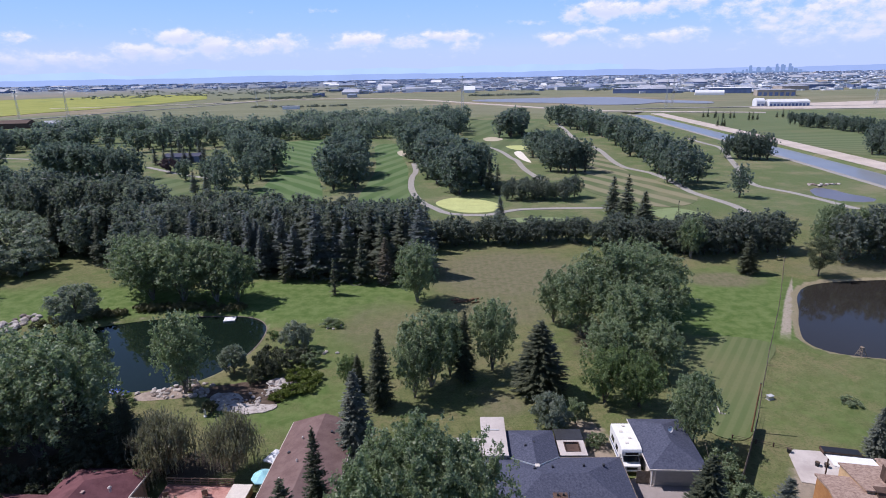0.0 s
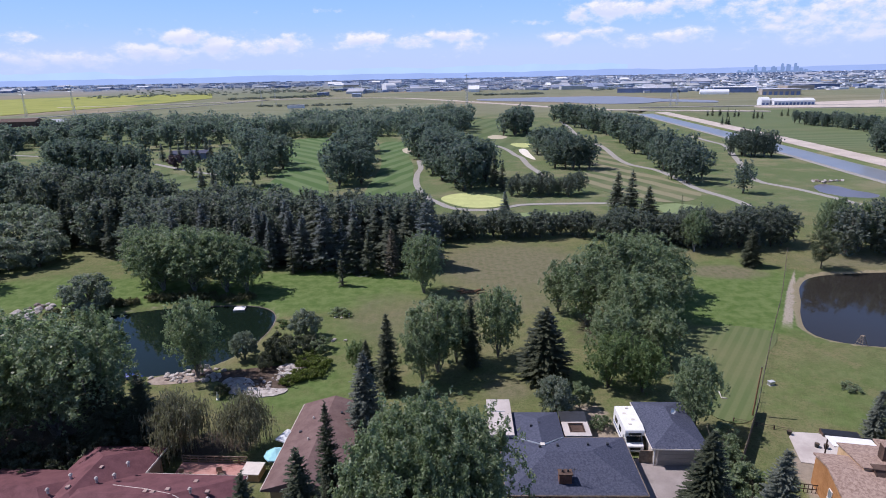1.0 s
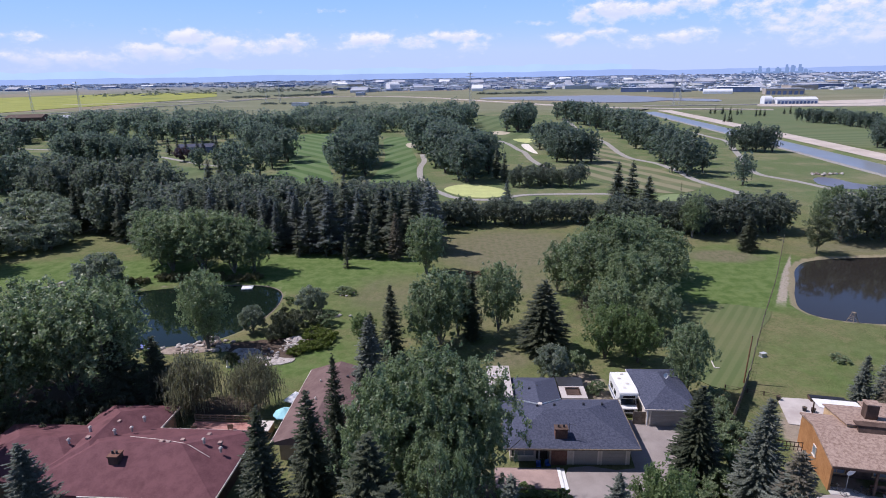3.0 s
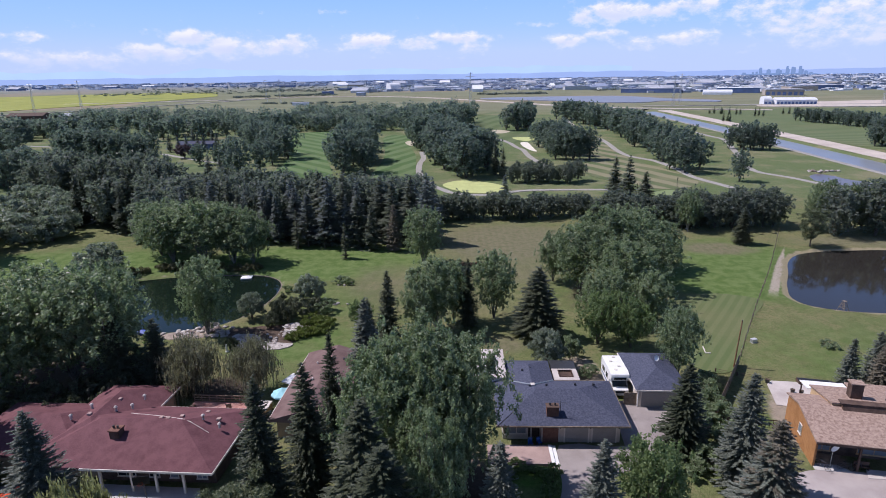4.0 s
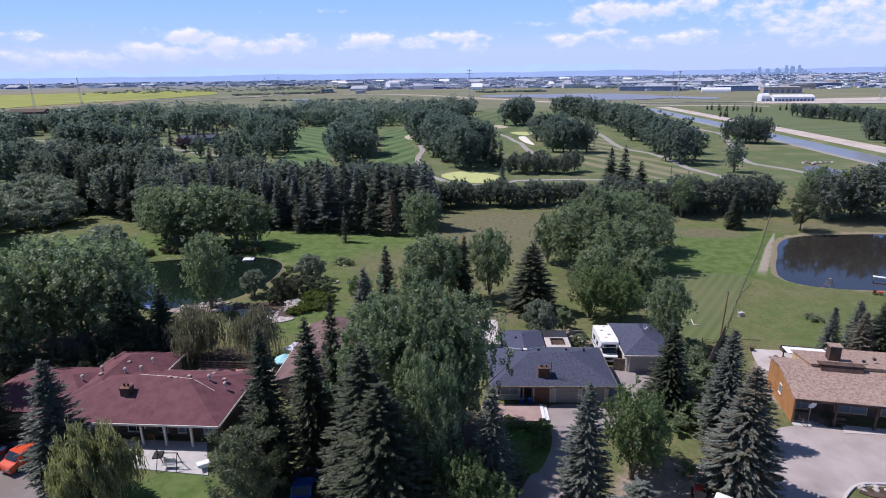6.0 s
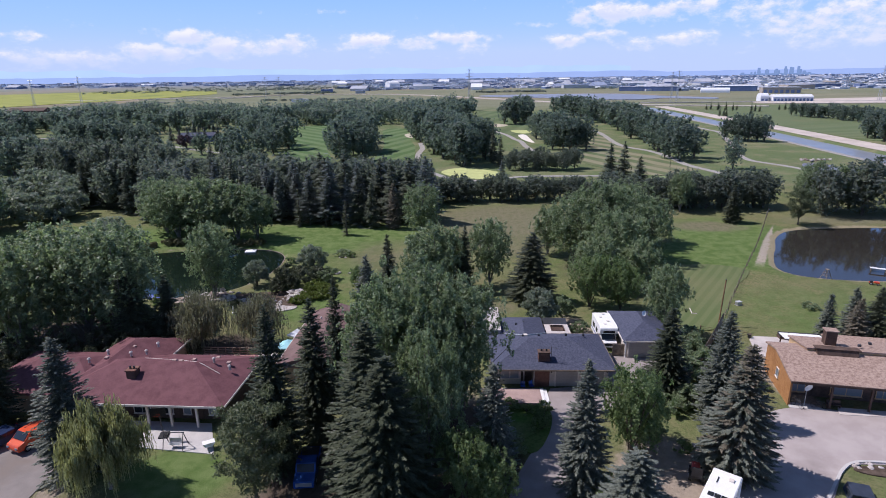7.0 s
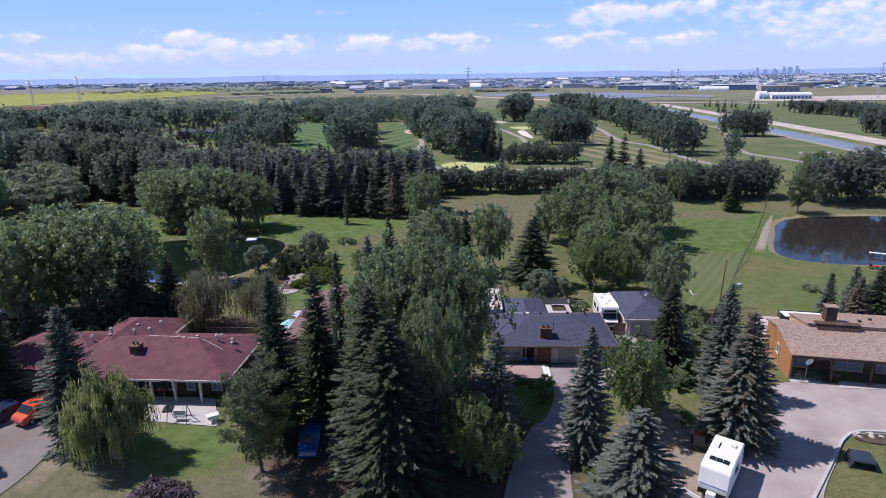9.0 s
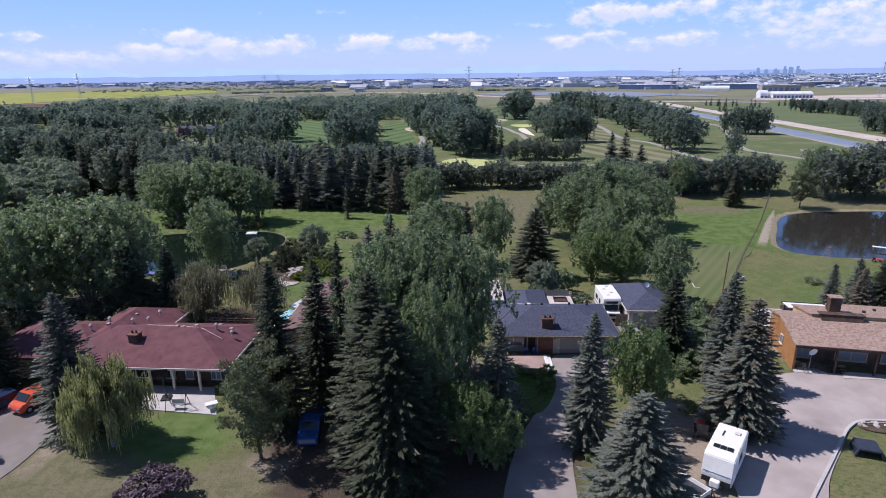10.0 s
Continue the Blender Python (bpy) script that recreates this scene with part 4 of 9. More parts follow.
def leafy(name, seed, h, r, base, leaves, size, clumps, leaf_mat, bark_mat, trunk_r=0.22, stems=1, flat=1.0, top=0.0, ragged=0.24):
    """Meshes of a broad-leaved tree: trunk with limbs, and a crown of many small leaf clumps with an uneven outline."""
    rng = np.random.default_rng(seed)
    cz, hz = (base + h) / 2, (h - base) / 2
    off = Vector(rng.uniform(0, 40, 3))
    C, Rr = [], []
    for k in range(clumps):
        d = rng.normal(size=3)
        d[2] = d[2] * 0.95 + 0.12
        d /= np.linalg.norm(d)
        dv = Vector(d)
        lump = 1.0 + ragged * 1.5 * noise.noise(dv * 1.9 + off) + ragged * 0.9 * noise.noise(dv * 4.3 + off)
        u = float(np.clip(1.0 - rng.exponential(0.16), 0.25, 1.0))
        p = d * u * lump * np.array([r, r, hz]) * 0.9
        if p[2] < 0:
            p[2] *= 0.92
        taper = 1.0 - top * max(0.0, p[2] / hz)
        p[0] *= taper
        p[1] *= taper
        C.append(p)
        Rr.append(r * rng.uniform(0.10, 0.21))
    C, Rr = np.array(C), np.array(Rr)
    k = rng.choice(clumps, leaves, p=Rr ** 2 / (Rr ** 2).sum())
    d = rng.normal(size=(leaves, 3))
    d /= np.linalg.norm(d, axis=1)[:, None]
    P = C[k] + d * (Rr[k] * rng.uniform(0.1, 1.0, leaves) ** 0.5 * rng.choice([1.0, 1.35], leaves, p=[0.85, 0.15]))[:, None] * np.array([1.1, 1.1, 0.8 * flat])
    outward = C[k] / (np.linalg.norm(C[k], axis=1)[:, None] + 1e-6)
    N = outward * 0.34 + d * 0.20 + rng.normal(size=(leaves, 3)) * 0.60 + np.array([0, 0, 0.34])
    P = P + np.array([0, 0, cz])
    P[:, 2] = np.maximum(P[:, 2], 0.06 + 0.3 * size)
    crown = faces_mesh(name + "_crown", leaf_clumps(P, N, size, rng), 3, leaf_mat)
    limbs = []
    for s in range(stems):
        o = np.array([rng.normal(0, 0.25), rng.normal(0, 0.25), 0]) * (stems > 1) * 1.6
        lean = np.array([rng.normal(0, 0.04), rng.normal(0, 0.04), 0])
        zs = np.linspace(0, cz + hz * 0.55, 6)
        limbs.append([(tuple(o * (z / h) * 3.0 + lean * z + np.array([rng.normal(0, 0.06), rng.normal(0, 0.06), z - (0.35 if z == 0 else 0)])), trunk_r * (1 - 0.82 * z / zs[-1])) for z in zs])
    main = limbs[0]
    for q in C[rng.choice(clumps, 11 if leaves > 2500 else 5, replace=False)]:
        q = q * 0.9 + np.array([0, 0, cz])
        s = main[min(4, max(1, int(5 * (q[2] * 0.6) / (cz + hz * 0.55))))]
        a = np.array(s[0])
        mid = a * 0.5 + q * 0.5 + np.array([0, 0, -0.02 * h])
        limbs.append([(tuple(a), s[1] * 0.55), (tuple(mid), s[1] * 0.33), (tuple(q), 0.025)])
    trunk = bark_mesh(name + "_trunk", limbs, bark_mat, 6 if leaves > 2500 else 4)
    return trunk, crown, h, r


def spreading(name, seed, h, r, base, leaves, size, clumps, leaf_mat, bark_mat, leaders=7, trunk_r=0.2, tuft=(0.06, 0.15), dome=0.55):
    """Meshes of a poplar: several stems fan out from the foot, each with its own ragged pointed head of leaf sprays."""
    rng = np.random.default_rng(seed)
    off = Vector(rng.uniform(0, 40, 3))
    stems = []
    for i in range(leaders):
        a = i * 2.39996 + rng.normal(0, 0.3)
        q = math.sqrt((i + 0.25) / leaders)
        zt = h * (1.0 - 0.24 * q ** 2.2) * rng.uniform(0.88, 1.0)
        stems.append((np.array([math.cos(a), math.sin(a), 0.0]) * r * 0.84 * q, zt, q))
    def along(st, s):
        o, zt, q = st
        return o * s ** 0.8 + np.array([0, 0, zt * s])
    C, Rr = [], []
    for k in range(clumps):
        st = stems[rng.integers(leaders)]
        s0 = max(0.10, base / st[1] * (1.15 - 0.25 * st[2]))
        f = rng.uniform(0, 1) ** 0.72
        s = s0 + (1.0 - s0) * f
        wide = r * 0.50 * (0.35 + 0.65 * math.sin(math.pi * min(1.0, 0.28 + 0.55 * f))) * (1.0 - f ** 4 * 0.85)
        d = rng.normal(size=3)
        d /= np.linalg.norm(d)
        if rng.random() < dome:
            # the outer shell of one broad, uneven head
            d[2] = d[2] * 0.9 + 0.22
            d /= np.linalg.norm(d)
            lump = 1.0 + 0.34 * noise.noise(Vector(d) * 1.7 + off) + 0.24 * noise.noise(Vector(d) * 4.1 + off)
            u = float(np.clip(1.0 - rng.exponential(0.17), 0.2, 1.0)) * lump
            low, half = base * 0.9, (h - base * 0.9) / 2
            p = np.array([d[0] * r * u, d[1] * r * u, low + half * 0.98 + half * 0.94 * d[2] * u])
        else:
            p = along(st, s) + d * wide * rng.uniform(0.35, 1.0) * np.array([1, 1, 0.8])
        p[2] = min(p[2], h * 0.985)
        C.append(p)
        Rr.append(r * rng.uniform(*tuft))
    C, Rr = np.array(C), np.array(Rr)
    k = rng.choice(clumps, leaves, p=Rr ** 1.7 / (Rr ** 1.7).sum())
    d = rng.normal(size=(leaves, 3))
    d /= np.linalg.norm(d, axis=1)[:, None]
    P = C[k] + d * (Rr[k] * rng.uniform(0.05, 1.0, leaves) ** 0.5 * rng.choice([1.0, 1.5], leaves, p=[0.78, 0.22]))[:, None] * np.array([0.95, 0.95, 1.45])
    mid = np.array([0, 0, (base + h) / 2])
    outward = (C[k] - mid) / np.array([r, r, h / 2])
    outward /= np.linalg.norm(outward, axis=1)[:, None] + 1e-6
    N = outward * 0.30 + d * 0.16 + rng.normal(size=(leaves, 3)) * 0.62 + np.array([0, 0, 0.36])
    P[:, 2] = np.maximum(P[:, 2], 0.06 + 0.3 * size)
    crown = faces_mesh(name + "_crown", leaf_clumps(P, N, size, rng), 3, leaf_mat)
    limbs = []
    for st in stems[: 7 if leaves > 4000 else 4]:
        pts = []
        for s in (0.0, 0.12, 0.3, 0.55, 0.9):
            p = along(st, s) * np.array([0.85, 0.85, 1.0]) + np.array([rng.normal(0, 0.05), rng.normal(0, 0.05), -0.3 if s == 0 else 0.0])
            pts.append((tuple(p), trunk_r * (1.0 - 0.85 * s) * (1.0 if st[2] < 0.5 else 0.75)))
        limbs.append(pts)
    for q in C[rng.choice(clumps, 10 if leaves > 4000 else 2, replace=False)]:
        st = stems[int(np.argmin([np.linalg.norm(along(x, 0.5) - q * 0.7) for x in stems]))]
        s = float(np.clip(q[2] / h * 0.62, 0.15, 0.7))
        a = along(st, s) * np.array([0.85, 0.85, 1.0])
        limbs.append([(tuple(a), trunk_r * 0.34), (tuple(a * 0.5 + q * 0.5 + np.array([0, 0, -0.15])), trunk_r * 0.2), (tuple(q), 0.02)])
    return bark_mesh(name + "_trunk", limbs, bark_mat, 6 if leaves > 4000 else 4), crown, h, r


def conifer(name, seed, h, r, levels, per, sprigs, leaf_mat, base=0.5, droop=0.28, power=0.85, length=0.42, gap=0.0, bark=None):
    """Meshes of a spruce: whorls of drooping boughs, each with side sprays of needles."""
    rng = np.random.default_rng(seed)
    Ps, Ts, Bs, Ls = [], [], [], []
    for i in range(levels):
        f = (i + rng.uniform(0, 0.8)) / levels
        z = base + (h * 0.985 - base) * f ** 0.92 + rng.normal(0, 0.10)
        L0 = r * max(0.0, 1 - z / h) ** power * min(1.0, 0.62 + 0.9 * (z / h + 0.12)) + 0.10
        n = max(4, int(round(per * (0.55 + 0.45 * (1 - f)))))
        a0 = rng.uniform(0, 6.28)
        for j in range(n):
            if gap and rng.random() < gap:
                continue
            a = a0 + 6.283 * j / n + rng.normal(0, 0.18)
            L = L0 * rng.choice([rng.uniform(0.50, 0.80), rng.uniform(0.78, 1.03)])
            zb = z + rng.normal(0, 1.3 * h / levels)
            out = np.array([math.cos(a), math.sin(a), 0.0])
            side = np.array([-out[1], out[0], 0.0])
            dr = droop * (1.0 - 1.5 * f ** 2)
            m = max(3, int(sprigs * (0.35 + 0.65 * L / r)))
            for q in range(m):
                s = 0.16 + 0.84 * (q + rng.uniform(0, 0.9)) / m
                sg = 1 if q % 2 else -1
                p = out * L * s + np.array([0, 0, zb - dr * L * s + 0.16 * L * s * s])
                ln = (length * (0.35 + 0.65 * L / r) * (1.15 - 0.45 * s)) * rng.uniform(0.75, 1.25) * r * 0.42
                t = out * (0.50 + 0.4 * s) + side * sg * rng.uniform(0.35, 1.1) * (1.2 - 0.6 * s) + np.array([0, 0, rng.uniform(-0.42, 0.02) + 0.25 * f])
                t /= np.linalg.norm(t)
                up = np.array([0, 0, 1.0]) + rng.normal(0, 0.35, 3)
                b = np.cross(t, up)
                b /= np.linalg.norm(b) + 1e-9
                Ps.append(p + t * ln * 0.35)
                Ts.append(t)
                Bs.append(b)
                Ls.append(ln)
    # the leader and the shoots round it
    for q in range(10):
        a = q * 2.4
        Ps.append(np.array([0.05 * math.cos(a), 0.05 * math.sin(a), h * (0.96 + 0.004 * q)]))
        Ts.append(np.array([0.35 * math.cos(a), 0.35 * math.sin(a), 0.9]))
        Bs.append(np.array([-math.sin(a), math.cos(a), 0.0]))
        Ls.append(0.28)
    P, T, B, L = np.array(Ps), np.array(Ts), np.array(Bs), np.array(Ls)[:, None]
    hang = np.cross(T, B)
    hang *= np.sign(-hang[:, 2:3] + 1e-6)
    wd = L * 0.25
    V = np.stack([P - T * L * 0.45 + B * wd * 1.25, P - T * L * 0.45 - B * wd * 1.25 + hang * L * 0.10, P + T * L * 0.60 + hang * L * 0.06], 1).reshape(-1, 3)
    crown = faces_mesh(name + "_crown", V, 3, leaf_mat)
    trunk = bark_mesh(name + "_trunk", [[((0, 0, -0.3), 0.024 * h * 0.6 + 0.05), ((0, 0, h * 0.5), 0.011 * h * 0.6 + 0.03), ((0, 0, h * 0.97), 0.015)]], bark or M["bark"], 6)
    return trunk, crown, h, r


def weeping(name, seed, h, r, strands, leaf_mat, width=0.13, bark=None, bunches=46, upright=0.15, inner=0.35, spread=0.10):
    """Meshes of a weeping tree: limbs arch out from the trunk and trail ragged curtains of leafy strands, with gaps between them."""
    rng = np.random.default_rng(seed)
    limbs, arcs = [], []
    for i in range(bunches):
        a = i * 2.39996 + rng.normal(0, 0.35)
        u = math.sqrt((i + 0.5) / bunches) * rng.uniform(0.75, 1.12)
        top = h * (1.02 - 0.50 * u ** 1.7) * rng.uniform(0.78, 1.04)
        start = np.array([0.02, 0.02, h * rng.uniform(0.18, 0.42)])
        end = np.array([math.cos(a) * r * u, math.sin(a) * r * u, top * 0.90])
        crest = start * 0.35 + end * 0.65 + np.array([0, 0, 0.16 * h])
        crest[2] = min(crest[2], h)
        path = [(1 - t) ** 2 * start + 2 * t * (1 - t) * crest + t * t * end for t in np.linspace(0, 1, 6)]
        arcs.append((path, u))
        limbs.append([(tuple(p), 0.09 * (1 - 0.9 * k / 5) + 0.008) for k, p in enumerate(path)])
    V = []

    def leaf(p, q, w, ang):
        b = np.array([math.cos(ang), math.sin(ang), 0.25 * math.sin(3 * ang)]) * w
        m = (p + q) / 2
        V.extend([p, m + b, q, m - b])

    for i in range(strands):
        path, u = arcs[rng.integers(bunches)]
        t = rng.uniform(inner, 1.0) ** 0.8 * 4.999
        k = int(t)
        p = path[k] + (path[k + 1] - path[k]) * (t - k) + rng.normal(0, spread, 3) * np.array([1, 1, 0.6])
        up = rng.random() < upright
        length = h * (rng.uniform(0.04, 0.14) if up else rng.uniform(0.08, 0.50) * (0.45 + 0.55 * u) * rng.uniform(0.6, 1.0))
        n = max(2, int(length / 0.30))
        side = np.array([rng.normal(0, 0.10) + 0.10 * p[0] / r, rng.normal(0, 0.10) + 0.10 * p[1] / r, 0.0])
        for j in range(n):
            step = np.array([0, 0, (0.8 if up else -1.0) * length / n]) + side * length / n * (1.0 if up else (1.0 - j / n)) + rng.normal(0, 0.03, 3)
            q = p + step
            if q[2] < 0.15:
                break
            leaf(p, q + step * 0.25, width * rng.uniform(0.6, 1.5) * (1.0 - 0.5 * j / n), rng.uniform(0, 6.283))
            if rng.random() < 0.6:
                e = q + rng.normal(0, 0.11, 3) + np.array([0, 0, -0.06])
                leaf(q, e, width * 0.7, rng.uniform(0, 6.283))
            p = q
    crown = faces_mesh(name + "_crown", np.array(V), 4, leaf_mat)
    limbs.append([((0, 0, -0.3), 0.26), ((0.05, 0, h * 0.2), 0.20), ((0, 0.05, h * 0.45), 0.10)])
    trunk = bark_mesh(name + "_trunk", limbs[-1:] + limbs[: 12], bark or M["bark_pale"], 5)
    return trunk, crown, h, r


TREES = {}


def species():
    for k in range(4):
        TREES["poplar", k] = spreading("poplar", 11 + k, 14.0, 5.0, 3.0, 19000, 0.27, 1100, M["poplar"], M["bark_pale"], 12, 0.14, (0.03, 0.085), 0.22)
    for k in range(3):
        TREES["great_poplar", k] = spreading("great_poplar", 21 + k, 14.0, 5.0, 2.8, 36000, 0.20, 1300, M["poplar"], M["bark_pale"], 13, 0.20, (0.028, 0.075), 0.25)
    for k in range(2):
        TREES["ash", k] = spreading("ash", 31 + k, 8.0, 3.4, 1.2, 12000, 0.21, 520, M["ash"], M["bark"], 8, 0.13, (0.04, 0.11))
    for k in range(3):
        TREES["shrub", k] = leafy("shrub", 41 + k, 2.6, 2.0, 0.0, 2600, 0.22, 44, M["poplar"], M["bark"], 0.06, 3, 0.9)
        TREES["bush", k] = leafy("bush", 47 + k, 2.0, 1.6, 0.0, 1900, 0.20, 34, M["ash"], M["bark"], 0.05, 3, 0.9)
    for k in range(2):
        TREES["yew", k] = leafy("evergreen_shrub", 49 + k, 2.4, 1.9, 0.0, 3200, 0.20, 50, M["spruce"], M["bark"], 0.05, 3, 1.1)
    for k in range(2):
        TREES["silver", k] = leafy("silver_willow", 51 + k, 6.5, 4.0, 0.3, 8500, 0.32, 130, M["silver"], M["bark"], 0.2, 2, 0.9, ragged=0.16)
        TREES["willow_far", k] = leafy("far_willow", 53 + k, 6.5, 4.0, 0.2, 2600, 0.54, 100, M["silver"], M["bark"], 0.2, 2, 0.9, ragged=0.2)
        TREES["plum", k] = leafy("plum", 55 + k, 3.2, 2.4, 0.2, 5500, 0.22, 66, M["purple"], M["bark"], 0.08, 3, 0.95, ragged=0.16)
        TREES["juniper", k] = leafy("juniper", 57 + k, 1.2, 2.6, 0.0, 2600, 0.24, 44, M["juniper"], M["bark"], 0.05, 3, 0.8)
    for k in range(4):
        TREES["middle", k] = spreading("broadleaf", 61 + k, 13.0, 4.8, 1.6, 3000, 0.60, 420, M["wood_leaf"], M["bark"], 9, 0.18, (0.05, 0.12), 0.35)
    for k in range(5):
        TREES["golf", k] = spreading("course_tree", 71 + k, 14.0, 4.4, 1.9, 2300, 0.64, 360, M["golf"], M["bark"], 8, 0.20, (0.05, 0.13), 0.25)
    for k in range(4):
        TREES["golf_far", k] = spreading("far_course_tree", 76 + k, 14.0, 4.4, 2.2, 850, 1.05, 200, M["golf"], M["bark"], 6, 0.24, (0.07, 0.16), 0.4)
    for k in range(2):
        TREES["fine_spruce", k] = conifer("near_spruce", 84 + k, 12.0, 3.0, 74, 15, 40, M["spruce_dark"], length=0.31, power=0.70)
        TREES["fine_blue_spruce", k] = conifer("near_blue_spruce", 94 + k, 11.0, 3.0, 72, 15, 40, M["spruce_blue"], droop=0.20, length=0.31, power=0.68)
    for k in range(2):
        TREES["reeds", k] = leafy("reed_clump", 151 + k, 1.3, 1.8, 0.0, 1500, 0.24, 36, M["reed"], M["bark"], 0.03, 3, 1.2)
    for k in range(3):
        TREES["spruce", k] = conifer("spruce", 81 + k, 12.0, 3.0, 62, 13, 26, M["spruce"], length=0.46, power=0.70)
        TREES["blue_spruce", k] = conifer("blue_spruce", 91 + k, 11.0, 3.0, 60, 13, 26, M["spruce_blue"], droop=0.20, length=0.45, power=0.68)
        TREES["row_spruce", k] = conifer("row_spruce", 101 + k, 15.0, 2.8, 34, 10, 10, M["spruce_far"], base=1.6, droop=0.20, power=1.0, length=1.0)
        TREES["row_green", k] = conifer("row_green_spruce", 111 + k, 13.0, 3.0, 32, 10, 10, M["spruce_mid"], base=1.0, power=1.0, length=1.05)
    TREES["brown_spruce", 0] = conifer("brown_spruce", 121, 11.0, 3.2, 52, 12, 24, M["spruce_brown"], droop=0.25, length=0.46, power=0.70)
    TREES["thin_spruce", 0] = conifer("thin_spruce", 122, 9.0, 1.3, 26, 7, 8, M["spruce"], gap=0.2, length=1.0)
    TREES["pine", 0] = leafy("pine", 131, 11.0, 3.4, 1.0, 17000, 0.17, 170, M["pine"], M["bark"], 0.17, 1, 0.75, ragged=0.36)
    TREES["weeping", 0] = weeping("weeping_willow", 141, 7.5, 3.9, 4400, M["weeping"], 0.06, bunches=34, spread=0.18)
    TREES["drooping", 0] = weeping("drooping_tree", 142, 8.0, 3.6, 3300, M["olive"], 0.06, bunches=40, upright=0.50, inner=0.06, spread=0.40)
    TREES["drooping", 1] = weeping("drooping_tree", 143, 8.0, 3.6, 3000, M["olive"], 0.06, bunches=34, upright=0.50, inner=0.06, spread=0.40)


species()

NAMES = {
    "poplar": ("poplar_tree", "tall leafy poplar with dark green crown and pale trunk"),
    "great_poplar": ("poplar_tree", "great leafy poplar towering over the house roofs"),
    "yew": ("evergreen_shrub", "dense dark evergreen shrub among garden rocks"),
    "ash": ("ash_tree", "bright green rounded broadleaf tree in the garden"),
    "shrub": ("shrub", "dense dark green garden shrub on the grass"),
    "bush": ("bush", "small bright green bush in the planted bed"),
    "silver": ("willow_tree", "rounded silvery grey-green willow on the grass"),
    "willow_far": ("willow_tree", "rounded silvery grey-green willow in the woods"),
    "plum": ("plum_bush", "rounded purple-leaved plum bush on the lawn"),
    "juniper": ("juniper", "low spreading lime green juniper in the rock garden"),
    "middle": ("broadleaf_tree", "dense dark green broadleaf tree in the woods"),
    "golf_far": ("course_tree", "dark green broadleaf tree on the far fairways"),
    "reeds": ("reed_clump", "clump of dry reeds and wild grass on the shore"),
    "golf": ("course_tree", "dark green broadleaf tree beside the fairway"),
    "spruce": ("spruce_tree", "tall dark green spruce with drooping boughs"),
    "blue_spruce": ("blue_spruce", "blue-grey spruce with frosted bough tips"),
    "row_spruce": ("spruce_tree", "tall slate-blue spruce in a shelter belt"),
    "row_green": ("spruce_tree", "tall dark green spruce in a shelter belt"),
    "brown_spruce": ("brown_spruce", "spruce with needles browned by drought"),
    "thin_spruce": ("thin_spruce", "thin sparse young spruce on the lawn"),
    "pine": ("pine_tree", "open-crowned pine with a bare leaning trunk"),
    "weeping": ("weeping_willow", "weeping willow with yellowish hanging strands"),
    "drooping": ("drooping_birch", "olive-brown tree with thin drooping branches"),
}
plant_rng = random.Random(5)
made_count = {}


def plant(kind, x, y, h, r=None, group="", label="", z=0.0):
    """One tree of a kind, with its height and crown radius."""
    near = "fine_" + kind if kind in ("spruce", "blue_spruce") and y < 46 else kind
    ks = [k for k in TREES if k[0] == near]
    n = made_count.get(kind, 0)
    made_count[kind] = n + 1
    trunk, crown, h0, r0 = TREES[ks[n % len(ks)]]
    sz = h / h0
    sx = (r / r0) if r else sz
    name, text = NAMES[kind]
    m = pose(x, y, z, 0, 0, plant_rng.uniform(0, 360)) @ Matrix.Diagonal((sx * plant_rng.uniform(0.95, 1.05), sx * plant_rng.uniform(0.95, 1.05), sz, 1))
    t = thing(name, m, label or text, "bush" if kind in ("shrub", "bush", "juniper", "plum", "yew", "reeds") else "tree", group)
    share("trunk", trunk, t, Matrix())
    share("crown", crown, t, Matrix())
    return t


def belt(line, width, n, heights, kinds, group, seed, radius=0.34, gap=4.0, z=0.0):
    """Trees scattered along a line, no closer than a gap."""
    rng = random.Random(seed)
    c = curve_open(line, 3.0)
    got = []
    for _ in range(n * 30):
        if len(got) >= n:
            break
        i = rng.randrange(len(c) - 1)
        t = c[i + 1] - c[i]
        t = t / (np.linalg.norm(t) + 1e-9)
        o = rng.uniform(-0.5, 0.5) * width
        p = (c[i][0] + t[0] * rng.uniform(-1.5, 1.5) - t[1] * o, c[i][1] + t[1] * rng.uniform(-1.5, 1.5) + t[0] * o)
        if all(math.hypot(p[0] - q[0], p[1] - q[1]) > gap for q in got):
            got.append(p)
    for p in got:
        h = rng.uniform(*heights)
        kind = rng.choice(kinds)
        if kind == "golf" and p[1] > 335:
            kind = "golf_far"
        rr = h * radius * rng.uniform(0.85, 1.2) * (0.62 if "spruce" in kind or "row" in kind else 1.0)
        plant(kind, p[0], p[1], h, rr, group, z=z)


